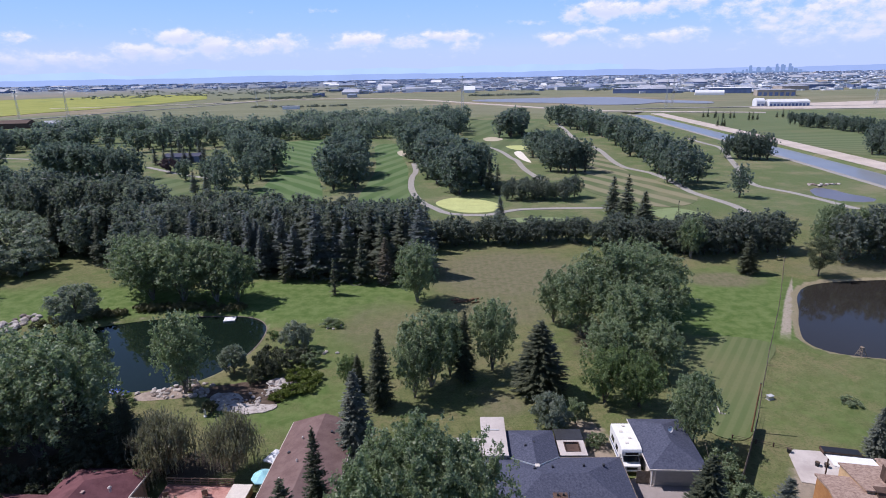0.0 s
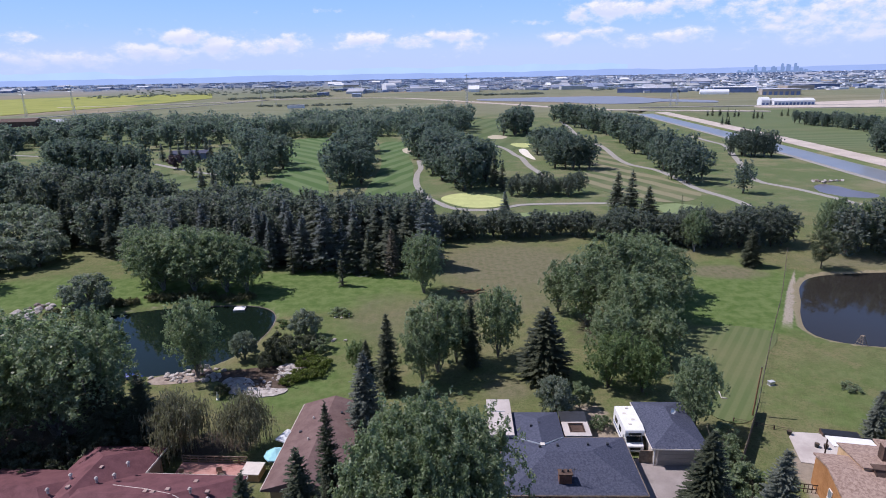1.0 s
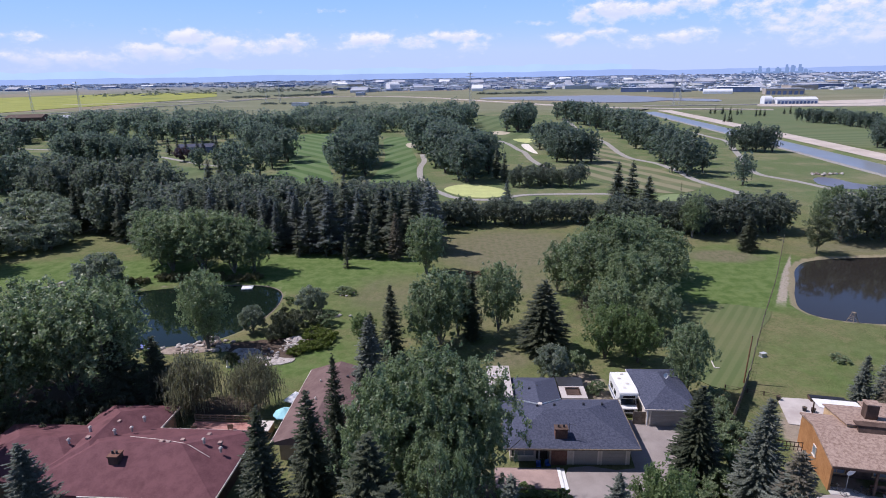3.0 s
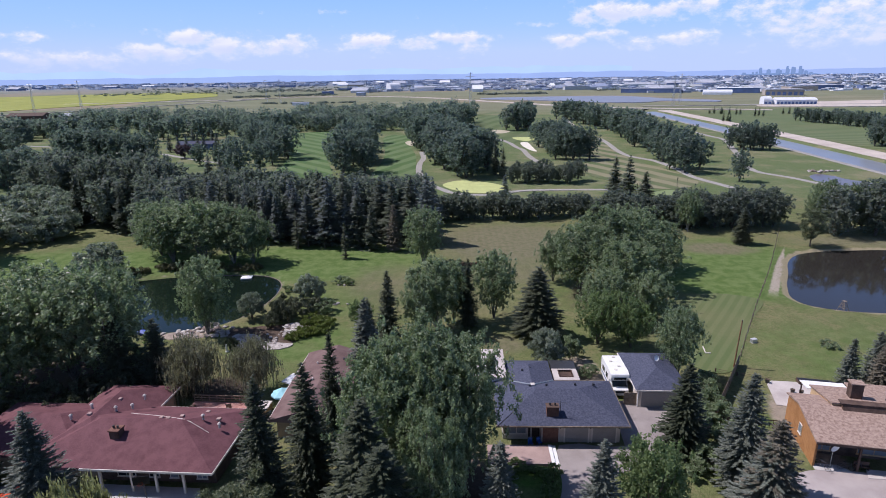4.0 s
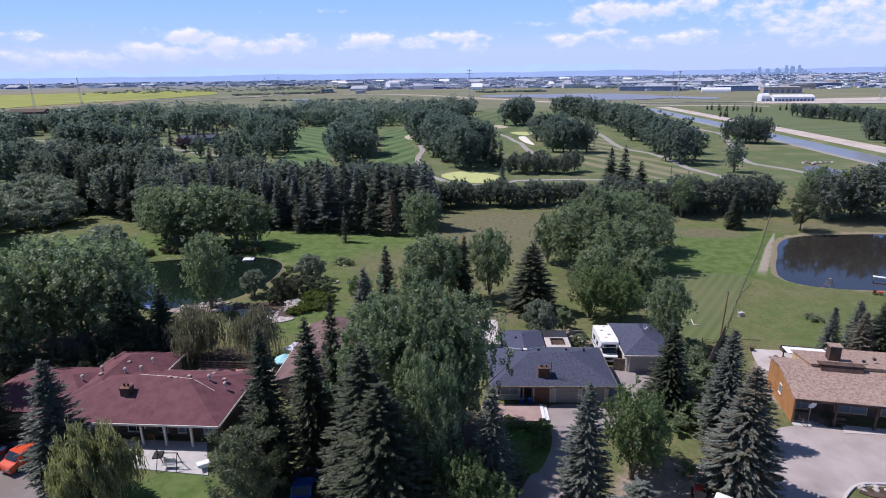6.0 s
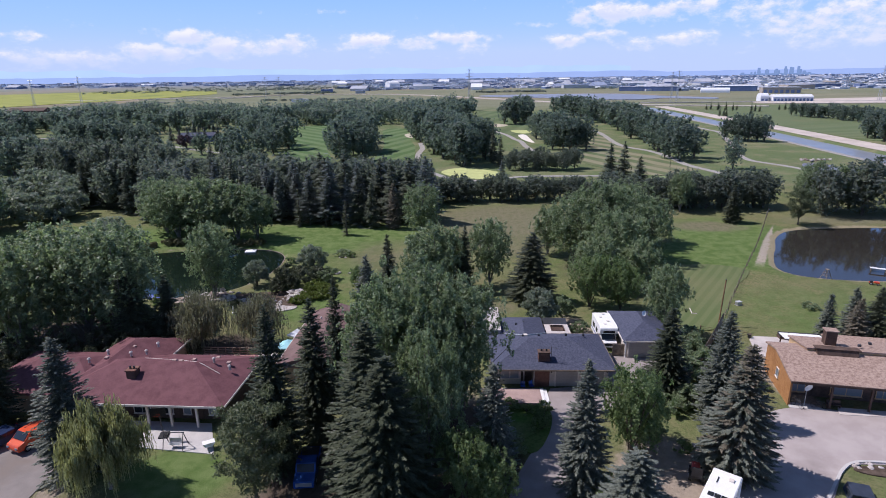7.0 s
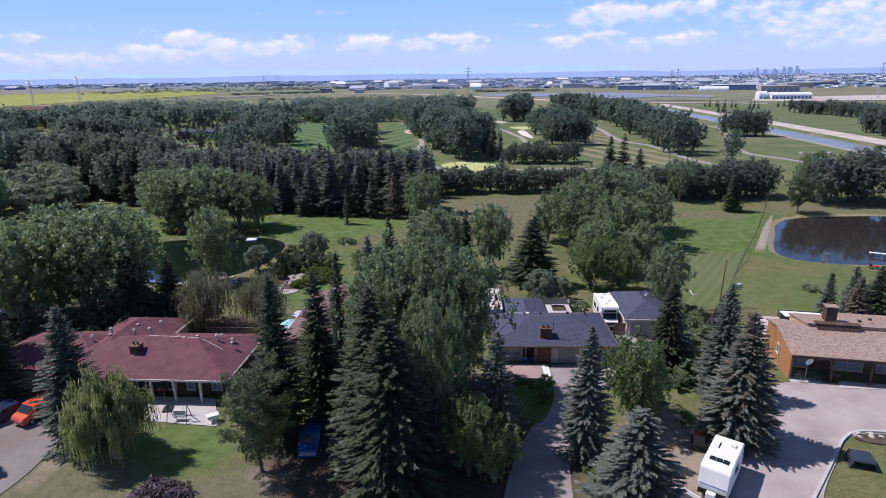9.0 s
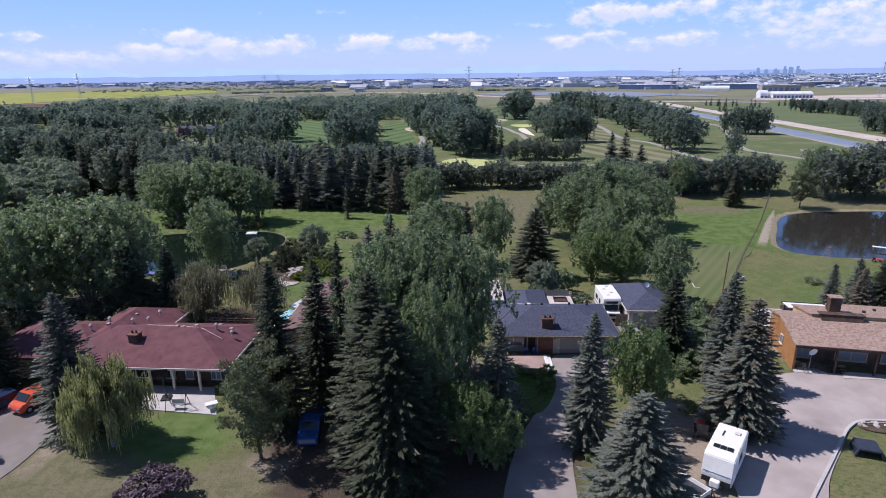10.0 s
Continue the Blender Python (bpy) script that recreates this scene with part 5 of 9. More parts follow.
def home_trees():
    g = "trees round the houses"
    # the tall poplars between the houses
    # the poplar at (-1.2, 28.8) is added to shade the drive
    for x, y, h, r in ((-5.4, 34.2, 18.2, 5.0), (-2.4, 38.2, 18.7, 5.8), (1.6, 39.0, 17.0, 4.9), (-1.8, 33.6, 17.0, 4.2), (-1.2, 28.8, 15.8, 3.2), (-4.6, 41.0, 16.2, 4.6)):
        plant("great_poplar", x, y, h, r, g)
    # poplars west of the red roofed house and round the pond
    for x, y, h, r in ((-50, 60, 17.0, 6.8), (-44.5, 58.5, 16.5, 6.2), (-57, 64, 16.0, 6.6), (-47.5, 66, 15.6, 5.0), (-63, 58, 15.5, 5.4), (-55, 54, 16.0, 5.6), (-68, 66, 14.0, 5.0)):
        plant("poplar", x, y, h, r, g)
    plant("poplar", -38.2, 74.8, 13.2, 4.2, g)
    for x, y, h, r in ((-61, 113, 13.5, 7.0), (-54, 112, 14.5, 7.4), (-47, 111.5, 13.6, 6.8), (-42.4, 111, 11.0, 4.6), (-66, 118, 13.5, 6.0)):
        plant("poplar", x, y, h, r, g)
    for x, y, h, r in ((-1.8, 75.5, 12.6, 5.0), (-4.2, 72.6, 10.8, 3.6), (7.6, 80.0, 12.2, 4.0), (-5.2, 109, 13.2, 5.2), (1.0, 78.6, 10.6, 3.0)):
        plant("poplar", x, y, h, r, g)
    # the great poplars on the field
    for x, y, h, r in ((31, 98, 15.4, 6.8), (24.5, 92, 13.4, 5.8), (37.5, 104, 14.0, 6.4), (30, 85, 12.6, 5.8), (38, 92.5, 11.8, 5.4), (44, 106, 10.2, 4.6), (25, 77.5, 10.0, 4.6), (32.5, 77, 9.2, 3.8), (20.5, 98, 10.5, 3.6)):
        plant("poplar", x, y, h, r, g)
    plant("ash", 22.6, 70.5, 8.6, 3.4, g)
    plant("ash", 27.0, 69.0, 8.0, 3.2, g)
    for x, y, h, r in ((1.8, 26.0, 8.2, 2.6), (3.8, 25.2, 6.2, 2.2)):
        plant("ash", x, y, h, r, g, "leafy green young tree beside the drive")
    plant("poplar", 30.2, 59.6, 10.6, 3.0, g)
    plant("ash", 17.6, 32.8, 10.0, 3.1, g, "bright green broadleaf tree beside the drive")
    plant("ash", 19.2, 35.4, 6.4, 2.2, g, "bright green broadleaf tree beside the drive")


def home_conifers():
    g = "conifers round the houses"
    for kind, x, y, h, r in (
        ("blue_spruce", -34.0, 31.0, 13.6, 4.0), ("spruce", -15.4, 31.6, 16.2, 3.5), ("spruce", -12.6, 36.0, 15.0, 3.6), ("spruce", -11.8, 43.5, 14.6, 2.3),
        ("blue_spruce", 4.2, 28.9, 12.0, 3.1), ("blue_spruce", 12.0, 28.2, 12.6, 3.0), ("blue_spruce", 26.2, 30.4, 10.8, 4.8), ("blue_spruce", 28.4, 38.4, 12.4, 3.3),
        ("spruce", 25.0, 44.2, 10.4, 3.4), ("blue_spruce", 13.2, 18.8, 10.8, 4.9), ("spruce", -6.2, 27.5, 16.6, 5.4), ("spruce", -4.4, 23.8, 15.2, 5.8),
        ("spruce", 13.8, 73.0, 11.2, 5.0), ("spruce", 3.2, 77.0, 11.4, 2.4), ("spruce", -8.8, 70.2, 12.0, 2.6), ("blue_spruce", -10.4, 58.0, 12.4, 3.1),
        ("spruce", -12.5, 74.5, 6.0, 1.6), ("spruce", 69.2, 122.5, 9.0, 3.2), ("blue_spruce", 50.6, 56.6, 7.2, 1.8), ("blue_spruce", 54.5, 57.5, 7.6, 2.2), ("spruce", 57.0, 56.5, 8.0, 2.4),
        ("brown_spruce", 53.2, 54.6, 7.2, 2.5), ("spruce", -41.0, 27.0, 4.5, 1.6), ("spruce", 22.5, 104.5, 4.4, 1.3), ("spruce", -70.0, 47.0, 13.0, 3.0), ("spruce", -60.0, 44.0, 14.0, 3.2), ("spruce", -46.8, 38.6, 14.0, 3.0), ("spruce", -51.5, 43.5, 16.0, 3.6), ("spruce", -41.6, 56.5, 12.0, 3.4), ("spruce", -37.4, 58.0, 10.0, 3.0),
        # the brown spruce at (26.4, 30.3) only gives the blue spruce a brown top
        ("brown_spruce", 26.4, 30.3, 12.9, 4.0), ("thin_spruce", -22.8, 114.0, 8.0, 1.6), ("thin_spruce", -33.4, 124.0, 8.0, 1.6),
    ):
        plant(kind, x, y, h, r, g)
    plant("pine", -15.9, 26.8, 10.8, 3.2, g)
    plant("pine", 83.5, 119.8, 9.6, 3.2, g)
    plant("weeping", -29.8, 28.8, 10.2, 3.9, g)
    plant("drooping", -32.8, 56.8, 8.8, 4.3, g)
    plant("drooping", -25.0, 57.0, 8.4, 3.7, g)


def home_shrubs():
    g = "garden shrubs"
    for kind, x, y, h, r in (
        ("silver", -70.5, 101.5, 7.6, 4.8), ("silver", -33.0, 80.6, 4.8, 2.2), ("silver", -24.8, 88.2, 5.2, 2.6), ("yew", -28.0, 80.0, 3.8, 2.0), ("yew", -25.2, 82.5, 3.2, 2.2), ("yew", -28.6, 77.4, 2.6, 1.4), ("yew", -26.6, 79.2, 2.8, 1.6), ("yew", -22.8, 84.4, 2.4, 1.8),
        ("yew", -28.2, 83.6, 3.2, 2.0), ("shrub", -21.4, 83.2, 2.4, 2.0), ("juniper", -22.2, 78.8, 1.3, 2.3), ("juniper", -20.4, 77.6, 1.2, 2.2), ("juniper", -22.6, 74.2, 1.2, 1.9), ("juniper", -20.6, 75.4, 1.1, 1.9), ("juniper", -24.0, 72.8, 1.0, 1.5),
        ("silver", 13.6, 63.6, 5.6, 2.6), ("shrub", 17.4, 65.4, 3.6, 1.8), ("shrub", 18.8, 60.4, 2.0, 1.4), ("ash", -14.0, 75.8, 5.4, 2.0), ("shrub", -16.5, 56.0, 2.4, 1.6),
        ("shrub", -1.4, 58.6, 3.4, 2.0), ("ash", -3.6, 60.5, 4.8, 2.2), ("shrub", 3.6, 56.8, 3.2, 2.0), ("shrub", 31.0, 54.0, 3.2, 2.2), ("shrub", 33.0, 57.2, 2.4, 1.8),
        ("shrub", 31.6, 49.0, 3.0, 2.0), ("shrub", 30.2, 45.4, 2.6, 1.8), ("shrub", 29.2, 49.6, 2.4, 1.6), ("shrub", 31.4, 52.0, 3.0, 1.8), ("shrub", 28.6, 42.4, 2.6, 1.8), ("shrub", 28.0, 47.0, 3.4, 2.2), ("shrub", 26.6, 41.4, 2.6, 1.8), ("shrub", 24.2, 40.2, 2.2, 1.5), ("plum", -22.0, 20.6, 3.0, 3.1),
    ):
        plant(kind, x, y, h, r, g)
    for kind, x, y, h, r in (
        ("bush", 7.0, 41.4, 1.0, 1.2), ("bush", 8.8, 40.6, 0.8, 0.9), ("bush", 10.4, 39.4, 1.9, 1.2), ("bush", 9.8, 37.2, 1.5, 1.0), ("bush", 6.2, 40.4, 0.8, 0.9), ("bush", 6.2, 35.6, 0.8, 0.8), ("bush", 5.4, 40.6, 1.3, 1.1), ("shrub", 4.6, 36.4, 2.0, 1.4),
        ("shrub", 6.6, 33.8, 1.8, 1.5),  ("bush", 12.6, 24.6, 2.2, 1.5), ("bush", 14.2, 28.6, 1.4, 1.0),
        ("bush", 21.0, 36.5, 1.2, 1.5), ("bush", 23.0, 33.6, 1.0, 1.0), ("shrub", 56.0, 68.5, 0.9, 1.5), ("bush", 36.6, 45.0, 0.9, 0.8), ("shrub", -21.0, 98.5, 1.2, 2.0), ("bush", -19.2, 97.6, 1.0, 1.4),
        ("bush", -30.6, 93.5, 1.2, 1.4), ("shrub", -79.0, 118.5, 1.6, 3.0), ("bush", -46.0, 72.2, 1.8, 1.6), ("shrub", 40.6, 24.6, 1.6, 1.4), ("shrub", 39.8, 22.4, 2.2, 1.6),
    ):
        plant(kind, x, y, h, r, g)


def thicket():
    """Dark evergreen undergrowth behind the red roofed house."""
    for x, y, h, r in ((-36.5, 54.6, 3.4, 2.2), (-40.2, 53.4, 4.2, 2.6), (-44.5, 53.8, 4.0, 2.6), (-48.6, 52.4, 4.4, 2.8), (-53.0, 50.8, 4.0, 2.8), (-46.0, 49.4, 3.4, 2.2), (-57.0, 52.4, 4.0, 2.8), (-40.4, 62.0, 3.6, 2.6), (-36.0, 62.5, 3.0, 2.2), (-46.0, 65.5, 3.0, 2.4), (-52.0, 68.0, 3.0, 2.6)):
        plant("yew", x, y, h, r, "garden shrubs", "dense dark evergreen undergrowth beneath the poplars")


def woods():
    g = "woods beside the gardens"
    belt([(-44, 132), (-34, 131), (-24, 128), (-14, 126), (-4, 131)], 11, 15, (12.0, 17.0), ["row_spruce", "row_spruce", "row_green"], "spruce shelter belt", 21, 0.52, 5.2)
    belt([(-44, 145), (-22, 143), (-2, 142)], 10, 16, (11, 15), ["row_spruce", "middle", "middle"], "spruce shelter belt", 22, 0.42, 4.0)
    belt([(-76, 134), (-64, 131), (-52, 132), (-42, 131)], 11, 20, (12, 16), ["row_green", "row_spruce", "middle"], g, 23, 0.42, 3.6)
    belt([(-92, 151), (-76, 150), (-44, 149)], 26, 40, (10.5, 14.5), ["middle", "middle", "row_green"], g, 24, 0.42, 4.4)
    belt([(-98, 180), (-80, 175), (-54, 167), (-28, 160), (-8, 153)], 18, 36, (8.5, 12), ["middle"], g, 25, 0.44, 4.6)
    belt([(-138, 190), (-120, 187), (-102, 182), (-88, 176)], 12, 17, (13, 16.5), ["middle"], g, 33, 0.42, 4.6)
    for x, y, h in ((-101.5, 146.0, 14.0), (-97.5, 148.0, 13.0), (-94.0, 145.0, 14.5), (-90.5, 144.0, 13.5), (-96.0, 152.0, 14.0), (-88.0, 148.0, 14.0), (-85.5, 143.0, 12.0), (-103.0, 151.0, 12.5)):
        plant("spruce", x, y, h, 3.1, "dark spruces beside the willows")
    belt([(-118, 118), (-108, 120)], 8, 4, (6, 8), ["willow_far"], g, 26, 0.55, 4.2)
    belt([(-150, 165), (-140, 150), (-125, 140)], 16, 9, (6, 9), ["willow_far", "willow_far", "middle"], g, 27, 0.5, 4.4)
    belt([(-2, 150), (14, 150), (30, 151), (44, 148)], 5, 24, (5.5, 8), ["middle"], "hedge beyond the field", 28, 0.46, 2.2)
    belt([(46, 146), (58, 143), (70, 141)], 7, 17, (6, 9), ["middle"], "hedge beyond the field", 29, 0.46, 2.4)
    belt([(62, 139), (74, 139), (88, 138)], 5, 16, (8, 10.5), ["middle"], "hedge beyond the field", 30, 0.40, 2.6)
    belt([(92, 133), (104, 131), (122, 128), (140, 126)], 8, 14, (11, 14.5), ["poplar", "middle"], "trees behind the pond", 31, 0.38, 4.0)
    belt([(118, 90), (128, 104), (126, 118)], 8, 7, (9, 12), ["middle"], "trees behind the pond", 32, 0.38, 5.0)
    for x, y, h, r in ((-114, 134, 7.5, 5.0), (-106, 129, 8.0, 5.5), (-100, 131, 7.0, 4.6), (-106, 146, 8.6, 5.4), (-119, 161, 8.6, 5.2), (-135, 172, 8.0, 5.0), (-129, 152, 8.0, 5.0), (-110, 154, 8.6, 5.4), (-118, 146, 8.2, 5.0), (-101, 136, 8.4, 5.2), (-126, 166, 8.6, 5.2), (-111, 166, 8.4, 4.8)):
        plant("willow_far", x, y, h, r, g)
    rr = random.Random(4)
    for i in range(20):
        u = i / 19
        plant("reeds", -76 + 34 * u + rr.uniform(-0.8, 0.8), 99.5 + 8.0 * math.sin(u * 2.3) + rr.uniform(-0.6, 1.4), rr.uniform(0.9, 1.7), rr.uniform(1.2, 2.2), "reeds on the pond shore")
    plant("poplar", 61.0, 134.0, 11.0, 3.6, g)
    for kind, x, y, h, r in (("thin_spruce", -35.6, 122.6, 9.0, 1.9), ("thin_spruce", -29.2, 122.6, 9.6, 1.8), ("row_green", -17.6, 120.6, 11.5, 2.8), ("brown_spruce", -12.4, 119.6, 11.0, 2.7), ("row_spruce", -23.8, 123.0, 12.6, 2.9), ("row_spruce", -41.4, 126.4, 12.0, 2.8)):
        plant(kind, x, y, h, r, g)
    # poplars outside the view, added to shade the western lawn
    for x, y, h, r in ((-107, 115, 15.0, 5.6), (-114, 122, 15.5, 5.6), (-121, 129, 14.0, 5.4)):
        plant("poplar", x, y, h, r, g)
    plant("thin_spruce", 63.5, 150, 11, 1.6, g)
    plant("thin_spruce", 52.5, 150, 9.5, 1.6, g)


def course_trees():
    g = "trees of the golf course"
    z = 0.0
    belt([(-41, 229), (-44, 262), (-49, 310), (-52, 345)], 15, 20, (13.2, 18.8), ["golf"], g, 41, 0.37, 4.2)
    belt([(12, 219), (6, 245), (-3, 280), (-10, 325)], 20, 30, (14.3, 19.4), ["golf"], g, 42, 0.37, 4.1)
    belt([(-20, 350), (-8, 400), (4, 450), (14, 500)], 30, 32, (13.2, 18.2), ["golf"], g, 43, 0.37, 5.5)
    plant("row_green", 19, 224, 14, 3.0, g)
    plant("row_green", 21.5, 217, 12, 2.8, g)
    plant("row_spruce", 18.0, 172, 8.6, 3.0, g)
    belt([(60, 262), (55, 290), (50, 322)], 16, 17, (13.2, 17.7), ["golf"], g, 44, 0.37, 4.1)
    belt([(26, 208), (38, 205), (52, 207)], 7, 11, (6.5, 9), ["middle"], g, 45, 0.4, 3.6)
    belt([(46, 412), (56, 425), (54, 450)], 14, 10, (16.5, 20.5), ["golf"], g, 46, 0.37, 4.6)
    belt([(98, 222), (103, 262), (110, 330), (117, 390), (108, 470), (100, 530)], 15, 50, (13.2, 18.8), ["golf"], g, 47, 0.37, 4.6)
    belt([(150, 300), (158, 293), (166, 287)], 8, 9, (12.0, 15.5), ["golf"], g, 48, 0.30, 3.6)
    plant("golf", 107, 203, 12.5, 4.0, g)
    for x, y, h in ((55.5, 182, 12.5), (58.5, 177, 13.5), (62, 171, 9.5)):
        plant("row_green", x, y, h, 4.3, g)
    belt([(-204, 303), (-186, 284), (-172, 281), (-158, 273), (-140, 263)], 12, 21, (13.0, 17.5), ["golf"], g, 49, 0.37, 4.2)
    belt([(-84, 258), (-88, 287), (-112, 330), (-122, 370), (-128, 410)], 15, 26, (12.5, 17.7), ["golf"], g, 50, 0.37, 5.1)
    plant("golf", -86, 227, 16.0, 6.4, g)
    plant("golf", -80, 236, 14.0, 5.2, g)
    plant("golf", -95, 240, 13.5, 5.0, g)
    plant("golf", -116, 261, 10.5, 4.6, g)
    plant("golf", -108, 263, 9.5, 4.2, g)
    plant("golf", -107, 280, 12.5, 4.6, g)
    plant("row_spruce", -98, 227, 10.0, 3.0, g)
    plant("row_spruce", -94, 229, 9.0, 2.8, g)
    belt([(-190, 216), (-170, 210), (-148, 216)], 14, 17, (11.0, 15.0), ["golf"], g, 51, 0.40, 4.4)
    for x, y, h in ((-154, 313, 10.0), (-149.5, 314, 8.0), (-144.5, 313, 9.0), (-138.5, 314, 10.0), (-134.5, 312, 8.5), (-131, 322, 10.5), (-150, 335, 11.0), (-139, 336, 11.0)):
        plant("row_spruce", x, y, h, 3.0, g)
    plant("plum", -134, 286, 7.0, 4.5, g)
    belt([(-240, 250), (-215, 240), (-200, 222)], 20, 12, (9.9, 14.8), ["golf"], g, 53, 0.37, 5.5)
    belt([(-330, 420), (-240, 405), (-165, 400), (-140, 420)], 60, 52, (11, 16), ["golf"], g, 56, 0.40, 6.0)
    belt([(-300, 330), (-255, 300), (-225, 280)], 30, 18, (10, 14), ["golf"], g, 57, 0.40, 6.0)
    belt([(231.0, 309.0), (228.0, 296.0), (225.0, 280.0)], 10, 10, (13.0, 17.0), ["golf"], g, 54, 0.34, 4.0)
    for i, (x, y) in enumerate([(249.0, 560.0), (253.0, 559.0), (256.0, 551.0), (263.0, 564.0), (260.0, 543.0), (266.0, 542.0), (272.0, 547.0), (272.0, 520.0), (278.0, 525.0), (279.0, 519.0), (310.0, 544.0), (315.0, 543.0), (316.0, 536.0), (319.0, 535.0), (221.0, 469.0), (224.0, 468.0), (226.0, 468.0)]):
        plant("row_green", x, y, 5.5 + (i * 37 % 10) * 0.35, 1.7, "young conifers beyond the canal", "young dark conifer dotted on the grass beyond the canal")
    belt([(283.0, 466.0), (283.0, 445.0), (289.0, 435.0), (290.0, 417.0), (291.0, 401.0), (291.0, 386.0)], 12, 34, (9.0, 12.0), ["golf"], g, 55, 0.30, 3.6)


home_trees()
home_conifers()
home_shrubs()
thicket()
woods()
course_trees()


def far_woods(name, line, width, n, heights, seed, label, size=1.8, per=120, leaf="wood_leaf"):
    """Far woods as one mass of leaf clumps on short stems."""
    rng = np.random.default_rng(seed)
    c = curve_open(line, 6.0)
    i = rng.integers(0, len(c), n)
    t = np.gradient(c, axis=0)
    t /= np.linalg.norm(t, axis=1)[:, None] + 1e-9
    o = rng.uniform(-0.5, 0.5, n) * width
    x = c[i, 0] - t[i, 1] * o + rng.uniform(-4, 4, n)
    y = c[i, 1] + t[i, 0] * o + rng.uniform(-4, 4, n)
    h = rng.uniform(*heights, n)
    P, N = [], []
    for k in range(n):
        d = rng.normal(size=(per, 3))
        d /= np.linalg.norm(d, axis=1)[:, None]
        low = name == "far_hedge"
        r = h[k] * (0.85 if low else 0.36)
        lob = 1 + 0.28 * np.sin(d[:, 0] * 5 + k) * np.sin(d[:, 1] * 6 + k) + 0.2 * np.sin(d[:, 2] * 7 + 2 * k)
        P.append(np.stack([x[k] + d[:, 0] * r * lob, y[k] + d[:, 1] * r * lob, h[k] * (0.26 if low else 0.54) + d[:, 2] * h[k] * (0.26 if low else 0.44) * lob], 1))
        N.append(d + rng.normal(size=(per, 3)) * 0.5 + np.array([0, 0, 0.3]))
    V = leaf_clumps(np.concatenate(P), np.concatenate(N), size, rng)
    V[:, 2] = np.maximum(V[:, 2], 0.05)
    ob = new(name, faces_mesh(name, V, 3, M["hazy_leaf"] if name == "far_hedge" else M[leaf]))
    return tagged(ob, label, "woods", kind="stuff")


far_woods("far_woods", [(-330, 520), (-240, 500), (-150, 470), (-70, 450), (-20, 470)], 60, 190, (11, 16), 61, "dark belt of broadleaf woods beyond the fairways", 1.5, 260, "golf")
far_woods("far_woods", [(-420, 430), (-360, 420), (-290, 400), (-250, 390)], 60, 70, (9, 15), 62, "dark woods at the edge of the course", 1.5, 260, "golf")
far_woods("far_woods", [(-150, 545), (-60, 540), (0, 560), (20, 590)], 40, 70, (12, 16), 63, "dark woods behind the north fairway", 1.6, 220, "golf")
far_woods("far_hedge", [(-430, 1190), (-330, 1230), (-260, 1300)], 70, 60, (4, 8), 64, "clump of far trees on the prairie", 2.2, 50)
far_woods("far_hedge", [(-280, 900), (-180, 890), (-140, 905)], 14, 40, (3, 6), 65, "row of far dark bushes", 1.8, 50)
far_woods("far_hedge", [(60, 1180), (190, 1190)], 24, 40, (4, 7), 66, "dark far hedge by the sheds", 3.0, 50)


far_woods("far_hedge", [(-1000, 1900), (-500, 2100), (0, 1900), (500, 2000), (1100, 1800)], 700, 260, (4, 9), 71, "scattered far trees in the town", 3.2, 24)
far_woods("far_hedge", [(-900, 1500), (-600, 1600), (-300, 1750), (0, 1650)], 240, 160, (4, 8), 69, "scattered far tree clumps on the plain", 2.6, 36)
far_woods("far_hedge", [(300, 1400), (700, 1500), (1200, 1350)], 300, 160, (4, 8), 70, "scattered far trees among the sheds", 2.6, 36)

# ---- the distance ----
def shed(x, y, w, d, h, mat, rz=0.0, roof="flat", label="long low industrial shed on the plain", bays=0, top=""):
    t = thing("industrial_shed", pose(x, y, 0, 0, 0, rz), label, "building", "industrial sheds")
    top_mat = M[top] if top else M[("roof_grey", "shed_white", "roof_slate", "roof_grey", "roof_slate")[int(abs(x) * 7 + y) % 5]]
    part("wall", box(BM(), -w / 2, w / 2, -d / 2, d / 2, -0.5, h), mat, t)
    if roof == "flat":
        part("roof", box(BM(), -w / 2 - 0.3, w / 2 + 0.3, -d / 2 - 0.3, d / 2 + 0.3, h, h + 0.6), top_mat, t)
    elif roof == "gable":
        part("roof", prism(BM(), [(-d / 2 - 0.4, h), (d / 2 + 0.4, h), (0, h + d * 0.16)], -w / 2 - 0.4, w / 2 + 0.4, "x"), top_mat, t)
    else:
        k = 10
        arc = [(d / 2 * math.cos(math.pi * i / k), h + d * 0.32 * math.sin(math.pi * i / k)) for i in range(k + 1)]
        part("roof", prism(BM(), arc, -w / 2, w / 2, "x"), M["shed_white"], t)
    for i in range(bays):
        bx = -w / 2 + (i + 0.5) * w / bays
        part("door", box(BM(), bx - w / bays * 0.3, bx + w / bays * 0.3, -d / 2 - 0.25, -d / 2 + 0.1, 0, h * 0.62), M["shed_dark"], t)
    return t


